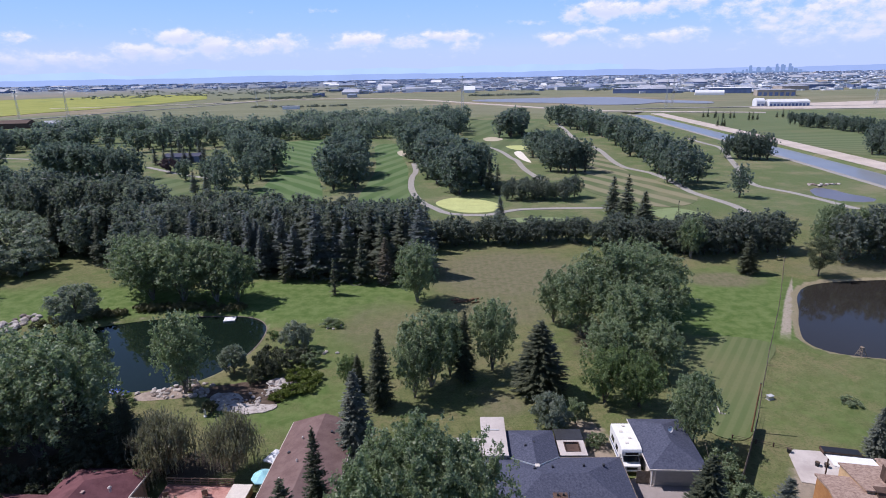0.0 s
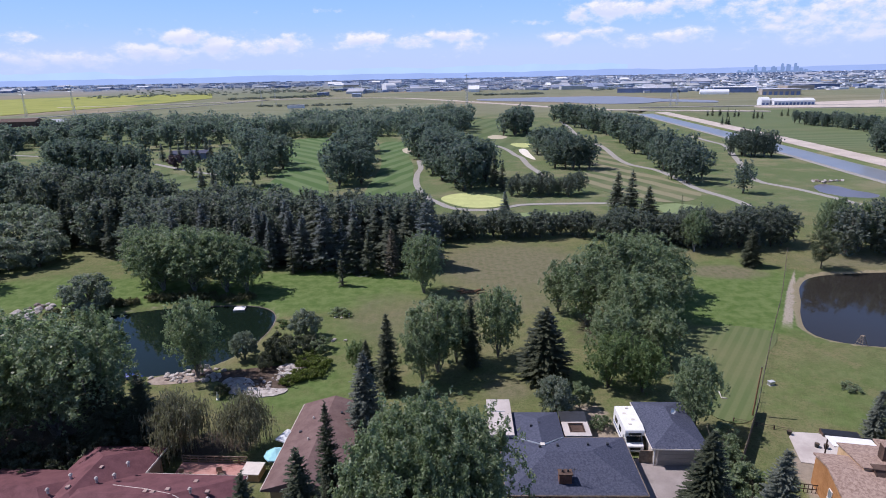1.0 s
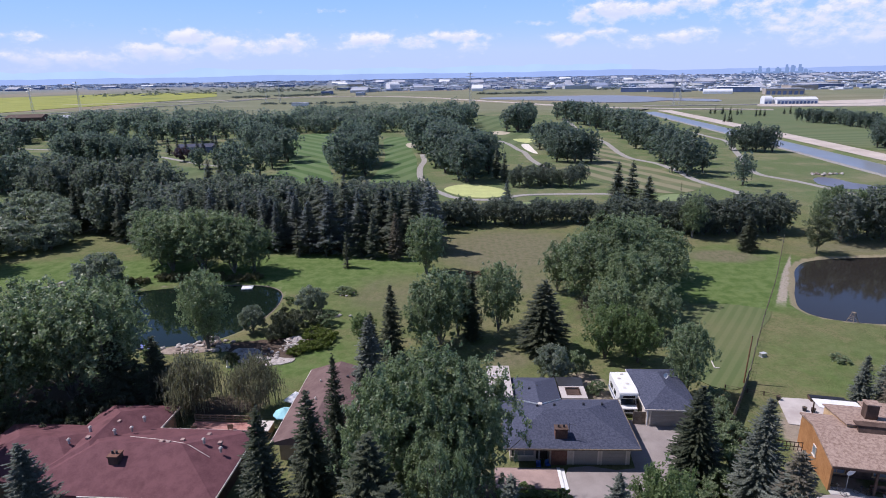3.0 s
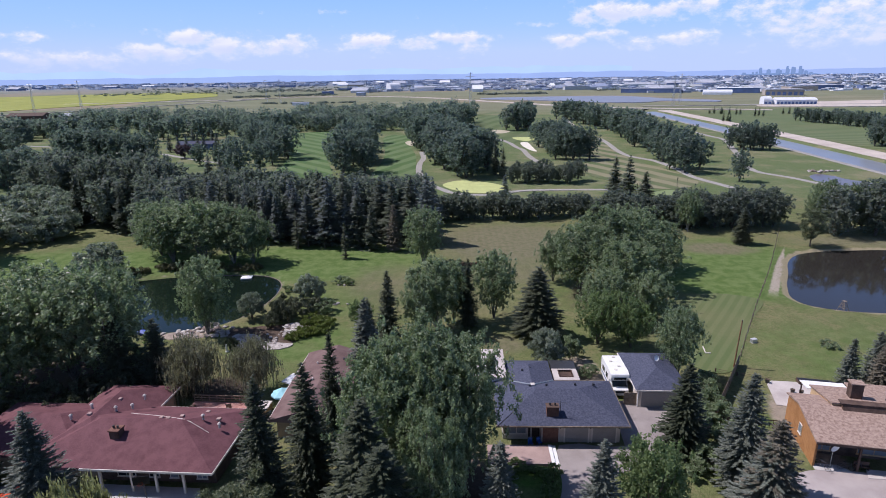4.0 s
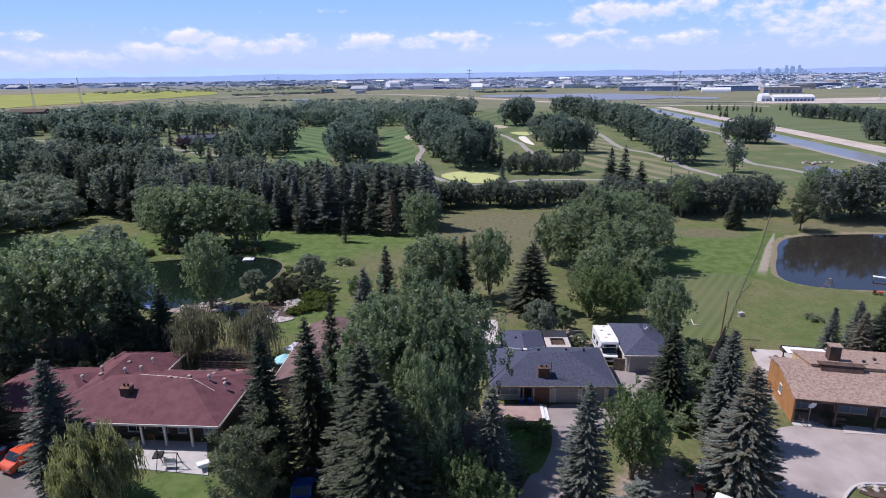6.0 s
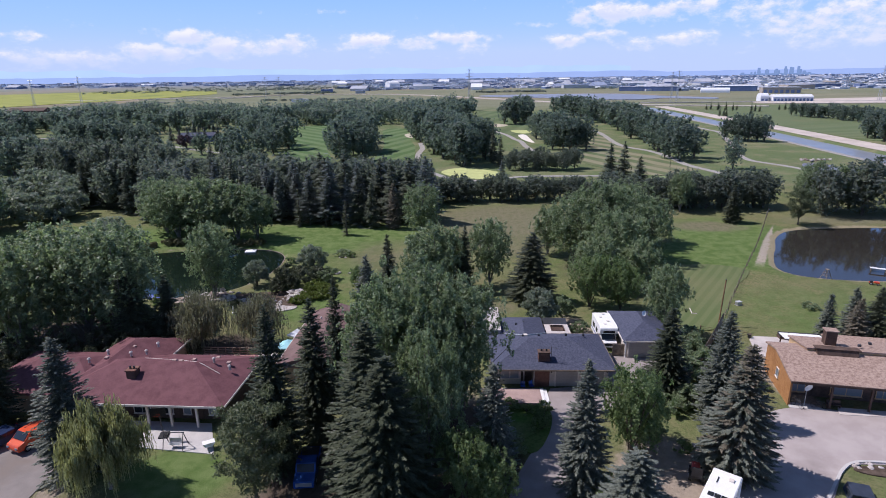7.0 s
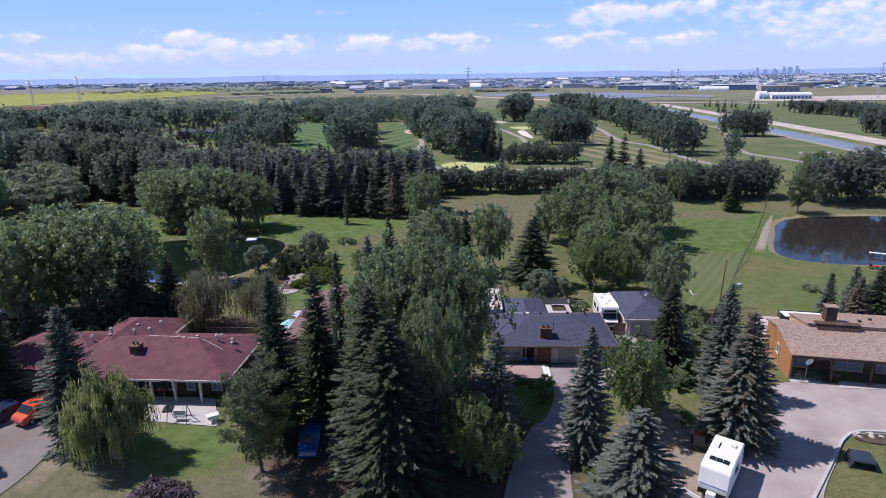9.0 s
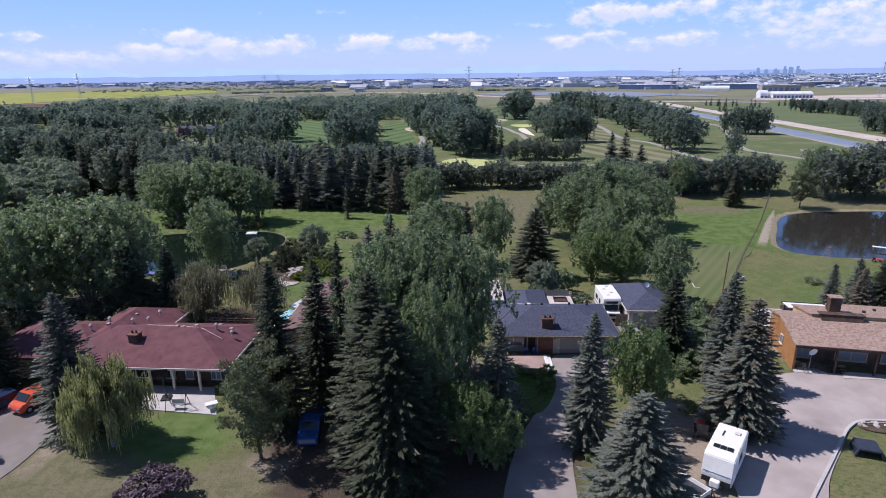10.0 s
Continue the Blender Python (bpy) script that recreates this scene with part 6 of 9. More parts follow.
def far_buildings():
    shed(408, 700, 44, 16, 5.6, M["shed_white"], -8, "gable", "long white shed with a row of tall doors", 11)
    shed(379, 708, 9, 14, 5.0, M["shed_white"], -8, "round", "white round-roofed shed beside the long shed", 2)
    shed(466, 1035, 46, 16, 3.0, M["shed_white"], -20, "round", "white round-roofed fabric barn")
    shed(545, 975, 55, 40, 9.0, M["shed_tan"], -20, "flat", "wide pale warehouse beyond the canal", 7)
    shed(537, 1112, 70, 50, 9, M["shed_dark"], -22, "flat", "long slate blue flat-roofed warehouse on the plain", 8)
    shed(690, 1180, 50, 40, 8, M["shed_tan"], -4, "flat", "tan flat-roofed warehouse on the plain")
    shed(550, 1735, 80, 30, 6, M["shed_white"], -6, "gable", "white gabled works building on the plain")
    shed(400, 1180, 110, 40, 8, M["shed_dark"], -24, "flat", "long dark warehouse by the lake", 12)
    shed(312, 1460, 60, 40, 8, M["shed_grey"], -2, "flat", "long grey flat-roofed warehouse on the plain")
    shed(770, 1260, 90, 40, 8, M["shed_dark"], -8, "flat", "slate blue flat-roofed warehouse on the plain", 9)
    shed(-60, 1520, 50, 20, 9, M["shed_white"], 0, "gable", "white gabled barn beside the road")
    shed(-150, 1640, 30, 30, 10, M["shed_white"], 30, "round", "white round-roofed hangar on the plain")
    shed(-210, 840, 22, 14, 3.6, M["shed_white"], 5, "flat", "low pale building among the trees")
    shed(-425, 590, 34, 18, 5.0, M["brown_wood"], 8, "gable", "dark roofed house at the edge of the woods", top="brown_wood")
    shed(-380, 590, 24, 14, 4.5, M["shed_dark"], 8, "gable", "dark roofed house at the edge of the woods")
    shed(-143, 324, 19, 9, 3.4, M["shed_dark"], 4, "gable", "low dark clubhouse behind the spruces", top="shingle_blue")
    shed(-122, 318, 6, 4, 2.4, M["shed_white"], 6, "flat", "small white hut beside the clubhouse")
    rng = random.Random(77)
    mats = ["shed_grey", "shed_white", "shed_dark", "shed_tan", "shed_grey", "shed_dark"]
    for i in range(230):
        y = 1250 * (1 + rng.random() ** 1.7 * 2.3)
        az = rng.uniform(-0.20, 0.72) if i % 9 else rng.uniform(-0.72, -0.1)
        x = y * math.tan(az)
        if y < 1400 and -120 < x < 420:
            continue
        if az < -0.20 and y < 2300:
            y += 1100
            x = y * math.tan(az)
        w = rng.uniform(10, 60) * (0.6 + 0.4 * y / 2000)
        shed(x, y, w, rng.uniform(20, 60), rng.uniform(3.5, 7.5), M[rng.choice(mats)], rng.uniform(-12, 12), rng.choice(["flat", "flat", "flat", "gable"]))


def haze_material(name, colour, share):
    """For the far edge of the view: miles of bright air put in as glow."""
    m = bpy.data.materials.new(name)
    m.use_nodes = True
    g = Nodes(m.node_tree)
    b = g.add("BsdfPrincipled", {"Base Color": (*colour, 1.0), "Roughness": 0.9})
    e = g.add("Emission", {"Color": (*colour, 1.0), "Strength": 1.0})
    x = g.add("MixShader", {0: share, 1: b.outputs[0], 2: e.outputs[0]})
    out = g.add("OutputMaterial")
    g.tree.links.new(x.outputs[0], out.inputs[0])
    return m


def far_town():
    """The town and works on the plain: a mass of low blocks too far to tell apart."""
    rng = np.random.default_rng(12)
    n = 6800
    y = 1180 + 3300 * rng.random(n) ** 1.25
    az = np.where(rng.random(n) < 0.72, rng.uniform(-0.12, 0.74, n), rng.uniform(-0.74, 0.1, n))
    row = np.round(y / 90.0) * 90.0 + rng.normal(0, 12, n)
    y = np.where(rng.random(n) < 0.7, row, y)
    x = y * np.tan(az)
    keep = ((az > -0.14) & (y > 1480)) | ((y > 2500) & (rng.random(n) < 0.6)) | (az > 0.30)
    x, y = x[keep], y[keep]
    n = len(x)
    w, d = rng.uniform(4, 26, n) * (0.5 + y / 3200), rng.uniform(6, 20, n)
    h = rng.uniform(1.8, 6.0, n) * (0.6 + y / 4500)
    corner = np.array([(-1, -1, 0), (1, -1, 0), (1, 1, 0), (-1, 1, 0), (-1, -1, 1), (1, -1, 1), (1, 1, 1), (-1, 1, 1)], float)
    V = np.stack([x, y, np.full(n, -0.2)], 1)[:, None, :] + corner[None] * np.stack([w / 2, d / 2, h], 1)[:, None, :]
    F = np.array([(0, 1, 5, 4), (1, 2, 6, 5), (2, 3, 7, 6), (3, 0, 4, 7), (4, 5, 6, 7)])
    faces = (F[None] + 8 * np.arange(n)[:, None, None]).reshape(-1, 4)
    m = bpy.data.materials.new("far town walls and roofs tinted for haze")
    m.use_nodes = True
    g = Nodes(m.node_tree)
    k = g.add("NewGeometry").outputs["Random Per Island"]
    # block tones paled and blued, the haze put into the colour
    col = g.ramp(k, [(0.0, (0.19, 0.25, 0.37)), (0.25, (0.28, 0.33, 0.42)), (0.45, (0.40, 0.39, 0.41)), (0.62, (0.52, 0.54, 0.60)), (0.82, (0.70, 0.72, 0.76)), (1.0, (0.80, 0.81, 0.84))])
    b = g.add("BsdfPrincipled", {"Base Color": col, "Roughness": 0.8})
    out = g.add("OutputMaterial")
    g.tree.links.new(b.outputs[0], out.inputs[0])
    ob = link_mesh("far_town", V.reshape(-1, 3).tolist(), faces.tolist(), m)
    return tagged(ob, "hazy sprawl of low far town buildings", "town", kind="stuff")


def skyline():
    """The towers of the city, far off."""
    rng = random.Random(9)
    far = haze_material("towers with haze glow", (0.20, 0.30, 0.49), 0.75)
    base_x, base_y = 2545, 4700
    spread = [(-190, 14, 26), (-165, 16, 32), (-140, 14, 40), (-118, 20, 92), (-96, 18, 58), (-70, 22, 66), (-46, 18, 52), (-20, 22, 60), (6, 18, 74), (26, 20, 50),
              (52, 20, 86), (66, 16, 112), (88, 22, 64), (112, 20, 100), (138, 18, 92), (156, 20, 112), (176, 20, 66), (200, 24, 40), (226, 20, 26), (-240, 26, 18), (262, 26, 16), (-205, 110, -4), (-90, 110, 2), (20, 110, 6), (130, 110, 2), (245, 120, -8)]
    for dx, w, h in spread:
        t = thing("city_tower", pose(base_x + dx, base_y + rng.uniform(-40, 40), 0, 0, 0, -30), "far blue-grey office tower in the city skyline", "tower", "city skyline")
        part("wall", box(BM(), -w / 2, w / 2, -w / 2, w / 2, -2, h * 0.47 + 12), far, t)
        part("roof", box(BM(), -w / 3, w / 3, -w / 3, w / 3, h * 0.47 + 12, h * 0.47 + 15), far, t)


def ridge(name, y, lo, hi, scale, seed, colour, label, left=-4800, right=4800):
    """A far line of hills: a plain glowing backdrop, haze put into its colour."""
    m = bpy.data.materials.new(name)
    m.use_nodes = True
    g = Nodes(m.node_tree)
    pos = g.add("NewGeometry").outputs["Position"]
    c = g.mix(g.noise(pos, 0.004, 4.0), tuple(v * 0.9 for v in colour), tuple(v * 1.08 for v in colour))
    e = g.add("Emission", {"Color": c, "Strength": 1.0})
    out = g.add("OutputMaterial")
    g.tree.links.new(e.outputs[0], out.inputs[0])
    n = 260
    verts, faces = [], []
    for i in range(n):
        x = left + (right - left) * i / (n - 1)
        h = lo + (hi - lo) * (0.5 + 0.5 * noise.fractal(Vector((x * scale, seed, 0)), 0.9, 2.1, 5))
        verts += [(x, y, -30), (x, y, h)]
    for i in range(n - 1):
        a = 2 * i
        faces.append((a, a + 2, a + 3, a + 1))
    ob = link_mesh(name, verts, faces, m)
    return tagged(ob, label, "backdrop", kind="structure")


def pylon(x, y, h, lean=0.0, arms=True):
    """A lattice power mast."""
    h *= 0.8
    t = thing("power_pylon", pose(x, y, 0, 0, lean, 12), "grey steel lattice power pylon on the plain", "pylon", "power pylons")
    bm = BM()
    w0, w1 = h * 0.035, h * 0.008
    for sx in (-1, 1):
        for sy in (-1, 1):
            tube(bm, (sx * w0, sy * w0, -0.3), (sx * w1, sy * w1, h), h * 0.0032, h * 0.0026, 4)
    part("mast", bm, M["metal"], t)
    bm = BM()
    k = 9
    for i in range(k):
        a, b = i / k, (i + 1) / k
        wa, wb = w0 + (w1 - w0) * a, w0 + (w1 - w0) * b
        for s in (-1, 1):
            tube(bm, (-wa, s * wa, h * a), (wb, s * wb, h * b), h * 0.0018, None, 4)
            tube(bm, (s * wa, wa, h * a), (s * wb, -wb, h * b), h * 0.0018, None, 4)
    part("bracing", bm, M["metal"], t)
    if arms:
        for f, l in ((0.78, 0.11), (0.88, 0.13), (0.97, 0.08)):
            part("cross_arm", tube(BM(), (-h * l, 0, h * f), (h * l, 0, h * f), h * 0.005, None, 4), M["metal"], t)


far_buildings()
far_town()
skyline()
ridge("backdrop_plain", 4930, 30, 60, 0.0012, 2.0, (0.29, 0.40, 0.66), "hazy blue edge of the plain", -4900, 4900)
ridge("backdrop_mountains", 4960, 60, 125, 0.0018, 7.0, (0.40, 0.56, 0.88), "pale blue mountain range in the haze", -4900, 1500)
for args in ((-469, 750, 48), (-525, 742, 44), (-280, 913, 44), (-272, 960, 44), (28, 745, 52), (275, 724, 44), (290, 743, 46), (514, 701, 50), (-620, 720, 46), (180, 1500, 40)):
    pylon(*args)

# ---- houses ----
def hip_roof(x0, x1, y0, y1, eave, top, thick=0.22, over=0.0):
    """A hipped roof with a ridge along its longer side."""
    bm = BM()
    x0, x1, y0, y1 = x0 - over, x1 + over, y0 - over, y1 + over
    w, d = x1 - x0, y1 - y0
    if w >= d:
        r = [(x0 + d / 2, (y0 + y1) / 2), (x1 - d / 2, (y0 + y1) / 2)]
    else:
        r = [((x0 + x1) / 2, y0 + w / 2), ((x0 + x1) / 2, y1 - w / 2)]
    low = [bm.verts.new((x, y, eave - thick)) for x, y in ((x0, y0), (x1, y0), (x1, y1), (x0, y1))]
    ev = [bm.verts.new((x, y, eave)) for x, y in ((x0, y0), (x1, y0), (x1, y1), (x0, y1))]
    a, b = bm.verts.new((*r[0], top)), bm.verts.new((*r[1], top))
    for i in range(4):
        bm.faces.new((low[i], low[(i + 1) % 4], ev[(i + 1) % 4], ev[i]))
    bm.faces.new(low[::-1])
    if w >= d:
        fs = ((0, 1, b, a), (1, 2, b), (2, 3, a, b), (3, 0, a))
    else:
        fs = ((0, 1, a), (1, 2, b, a), (2, 3, b), (3, 0, a, b))
    for f in fs:
        bm.faces.new([ev[v] if isinstance(v, int) else v for v in f])
    return bm


def gable_roof(x0, x1, y0, y1, eave, top, thick=0.22, along="x"):
    bm = BM()
    if along == "x":
        m = (y0 + y1) / 2
        prism(bm, [(y0, eave - thick), (y1, eave - thick), (y1, eave), (m, top), (y0, eave)], x0, x1, "x")
    else:
        m = (x0 + x1) / 2
        prism(bm, [(x0, eave - thick), (x1, eave - thick), (x1, eave), (m, top), (x0, eave)], y0, y1, "y")
    return bm


def window(parent, x, z, w, h, y=0.0, m=None, name="window", glass="glass", frame_mat="cream"):
    """A window facing -y of its wall: frame, mullion, sill and pane."""
    win = thing(name, m or pose(x, y, z), "", "")
    for k in ("label", "category"):
        if k in win:
            del win[k]
    win.parent = parent
    bm = BM()
    f = 0.07
    box(bm, -w / 2, w / 2, -0.06, 0.04, h / 2 - f, h / 2)
    box(bm, -w / 2, w / 2, -0.06, 0.04, -h / 2, -h / 2 + f)
    box(bm, -w / 2, -w / 2 + f, -0.06, 0.04, -h / 2 + f, h / 2 - f)
    box(bm, w / 2 - f, w / 2, -0.06, 0.04, -h / 2 + f, h / 2 - f)
    if w > 1.0:
        box(bm, -0.03, 0.03, -0.05, 0.03, -h / 2 + f, h / 2 - f)
    part("frame", bm, M[frame_mat], win)
    part("pane", box(BM(), -w / 2 + f, w / 2 - f, -0.02, 0.0, -h / 2 + f, h / 2 - f), M[glass], win)
    part("sill", box(BM(), -w / 2 - 0.06, w / 2 + 0.06, -0.12, 0.02, -h / 2 - 0.06, -h / 2 - 0.002), M[frame_mat], win)
    return win


def garage_door(parent, x, y, w, h, mat="garage_door"):
    d = part("garage_door", box(BM(), x - w / 2, x + w / 2, y - 0.04, y + 0.04, 0.02, h), M[mat], parent, "beige panelled garage door")
    for i in range(4):
        z0 = 0.08 + i * (h - 0.1) / 4
        part("panel", box(BM(), x - w / 2 + 0.08, x + w / 2 - 0.08, y - 0.065, y - 0.042, z0, z0 + (h - 0.1) / 4 - 0.07), M[mat], d)
    bm = BM()
    box(bm, x - w / 2 - 0.14, x - w / 2, y - 0.07, y + 0.06, 0.0, h + 0.14)
    box(bm, x + w / 2, x + w / 2 + 0.14, y - 0.07, y + 0.06, 0.0, h + 0.14)
    box(bm, x - w / 2, x + w / 2, y - 0.07, y + 0.06, h, h + 0.14)
    part("door_frame", bm, M["cream"], parent)


def chimney(parent, x, y, z0, w, d, h, mat, cap="cream", flues=2, name="chimney"):
    c = part(name, box(BM(), x - w / 2, x + w / 2, y - d / 2, y + d / 2, z0, z0 + h, 0.015), M[mat], parent)
    part("cap", box(BM(), x - w / 2 - 0.08, x + w / 2 + 0.08, y - d / 2 - 0.08, y + d / 2 + 0.08, z0 + h, z0 + h + 0.12, 0.02), M[cap], c)
    for i in range(flues):
        fx = x - w * 0.22 + i * w * 0.44
        part("flue", tube(BM(), (fx, y, z0 + h + 0.1), (fx, y, z0 + h + 0.42), 0.11, 0.10, 10), M["metal_dark"], c)
    return c


def vent(parent, x, y, z, h=0.4, r=0.09, mat="metal", hood=True):
    v = part("vent_pipe", tube(BM(), (x, y, z - 0.2), (x, y, z + h), r, None, 8), M[mat], parent)
    if hood:
        part("hood", tube(BM(), (x, y, z + h), (x, y, z + h + 0.14), r * 1.7, r * 0.8, 8), M[mat], v)


def box_vent(parent, x, y, z, s=0.32, mat="metal_dark"):
    part("roof_vent", box(BM(), x - s / 2, x + s / 2, y - s / 2, y + s / 2, z - 0.1, z + 0.16, 0.03), M[mat], parent)


def blue_house():
    h = thing("bungalow", pose(12.6, 50.0, 0, 0, 0, -1.4), "grey stucco bungalow with a blue-grey shingle hip roof", "house")
    # walls, with a recessed entrance
    bm = BM()
    prism(bm, [(-6.4, -3.4), (-3.2, -3.4), (-3.2, -3.0), (-2.2, -3.0), (-2.2, -3.95), (6.4, -3.95), (6.4, 4.2), (-6.4, 4.2)], -0.2, 2.45, "z")
    part("wall", bm, M["stucco"], h)
    part("brick_panel", box(BM(), -2.05, -0.35, -4.06, -3.96, -0.1, 2.45), M["brick"], h, "red-brown brick panel beside the entrance")
    part("roof", hip_roof(-7.15, 7.15, -4.85, 4.85, 2.62, 4.35), M["shingle_blue"], h, "blue-grey asphalt shingle hip roof")
    bm = BM()
    for (a, b, c, d) in ((-7.22, 7.22, -4.95, -4.86), (-7.22, 7.22, 4.86, 4.95)):
        box(bm, a, b, c, d, 2.44, 2.60)
    for (a, b) in ((-7.24, -7.16), (7.16, 7.24)):
        box(bm, a, b, -4.85, 4.85, 2.44, 2.60)
    part("gutter", bm, M["wood"], h)
    # the wing behind
    part("wing_wall", box(BM(), -4.9, -0.1, 4.2, 9.5, -0.2, 2.45), M["stucco"], h)
    bm = BM()
    x0, x1, y1 = -5.5, 0.35, 10.1
    mx, eave, top = (x0 + x1) / 2, 2.63, 3.68
    vs = {k: bm.verts.new(p) for k, p in dict(a=(x0, 4.3, eave), b=(x1, 4.3, eave), c=(x1, y1, eave), d=(x0, y1, eave), r0=(mx, 1.65, top), r1=(mx, y1 - 2.9, top),
                                              la=(x0, 4.3, 2.4), lb=(x1, 4.3, 2.4), lc=(x1, y1, 2.4), ld=(x0, y1, 2.4)).items()}
    for f in (("b", "c", "r1", "r0"), ("c", "d", "r1"), ("d", "a", "r0", "r1"), ("lb", "lc", "c", "b"), ("lc", "ld", "d", "c"), ("ld", "la", "a", "d")):
        bm.faces.new([vs[k] for k in f])
    part("wing_roof", bm, M["shingle_blue"], h, "blue-grey shingle roof of the rear wing")
    bm = BM()
    tube(bm, (-5.45, 4.78, 2.70), (mx, 1.86, 3.75), 0.09, None, 6)
    tube(bm, (0.30, 4.78, 2.70), (mx, 1.86, 3.75), 0.09, None, 6)
    part("valley_flashing", bm, M["metal"], h, "pale metal valley flashing")
    box_vent(h, mx, 1.9, 3.72, 0.5, "cream")
    for x, y, z in ((-3.4, 6.0, 3.45), (-2.4, 6.4, 3.5), (-1.0, 1.5, 3.95), (2.4, 1.8, 3.88), (4.6, 2.0, 3.75), (-3.0, 1.2, 4.0)):
        box_vent(h, x, y, z, 0.26)
    # the fronts: garage doors, entrance, windows
    garage_door(h, 1.65, -3.98, 2.5, 2.05)
    garage_door(h, 4.65, -3.98, 2.5, 2.05)
    part("front_door", box(BM(), -3.12, -2.3, -3.06, -2.98, 0.02, 2.05, 0.01), M["brown_wood"], h, "dark timber front door")
    window(h, -4.9, 1.35, 2.2, 1.3, -3.44, frame_mat="cream", glass="glass_light")
    window(h, -6.1, 1.35, 0.4, 1.5, -3.44, glass="glass")
    part("shutter", box(BM(), -3.6, -3.35, -3.47, -3.41, 0.3, 2.1), M["dark"], h)
    for x in (-0.15, 3.15, 6.25):
        part("wall_lamp", tube(BM(), (x, -4.06, 1.8), (x, -4.06, 2.05), 0.06, 0.08, 8), M["black"], h)
    chimney(h, -1.0, -3.3, 2.95, 1.3, 0.8, 1.15, "brick", "brown_wood", 2)
    bm = BM()
    tube(bm, (-0.2, -3.7, 2.9), (-0.2, -3.7, 5.0), 0.03, None, 6)
    tube(bm, (-0.55, -3.7, 4.9), (0.5, -3.9, 4.8), 0.015, None, 5)
    for i in range(5):
        tube(bm, (-0.4 + i * 0.2, -4.05, 4.88 - i * 0.02), (-0.4 + i * 0.2, -3.4, 4.88 - i * 0.02), 0.012, None, 4)
    part("aerial", bm, M["metal_dark"], h, "thin rooftop television aerial")
    # terrace before the door
    part("terrace", box(BM(), -8.2, -1.6, -8.2, -5.0, -0.2, 0.32), M["pavers"], h, "pink paved terrace with white edge steps")
    for i in range(2):
        part("terrace_step", box(BM(), -1.6 + i * 0.42, -1.22 + i * 0.42, -8.2, -4.9, -0.2, 0.30 - i * 0.12), M["white"], h, "white-edged step")


def blue_garage():
    h = thing("garage", pose(26.0, 57.2, 0, 0, 0, -3.0), "detached grey garage with blue-grey shingle hip roof", "garage")
    part("wall", box(BM(), -2.75, 2.75, -4.25, 4.3, -0.2, 2.45), M["stucco"], h)
    part("roof", hip_roof(-3.2, 3.2, -4.85, 4.9, 2.62, 3.95), M["shingle_blue"], h)
    bm = BM()
    box(bm, -3.25, 3.25, -4.93, -4.86, 2.44, 2.6)
    box(bm, -3.28, -3.21, -4.85, 4.9, 2.44, 2.6)
    part("gutter", bm, M["cream"], h)
    garage_door(h, 0.15, -4.3, 4.9, 2.1)
    d = part("downpipe", tube(BM(), (-2.75, -4.4, 0), (-2.75, -4.4, 2.5), 0.06, None, 8), M["white"], h)
    s = thing("satellite_dish", pose(26.7, 57.6, 3.72, 0, 0, 0), "small white satellite dish on the garage roof", "dish")
    bm = BM()
    tube(bm, (0, 0, -0.1), (0, 0, 0.35), 0.03, None, 6)
    part("mast", bm, M["metal"], s)
    bm = BM()
    n = 14
    c = bm.verts.new((-0.1, 0.10, 0.45))
    ring = [bm.verts.new((-0.1 + 0.30 * math.cos(6.283 * i / n), -0.06 + 0.1 * math.sin(6.283 * i / n), 0.45 + 0.36 * math.sin(6.283 * i / n))) for i in range(n)]
    for i in range(n):
        bm.faces.new((c, ring[i], ring[(i + 1) % n]))
    part("dish", bm, M["white"], s)
    part("gate", box(BM(), -4.3, -2.8, -4.0, -3.94, 0.05, 1.7), M["wood"], h, "grey board gate between house and garage")


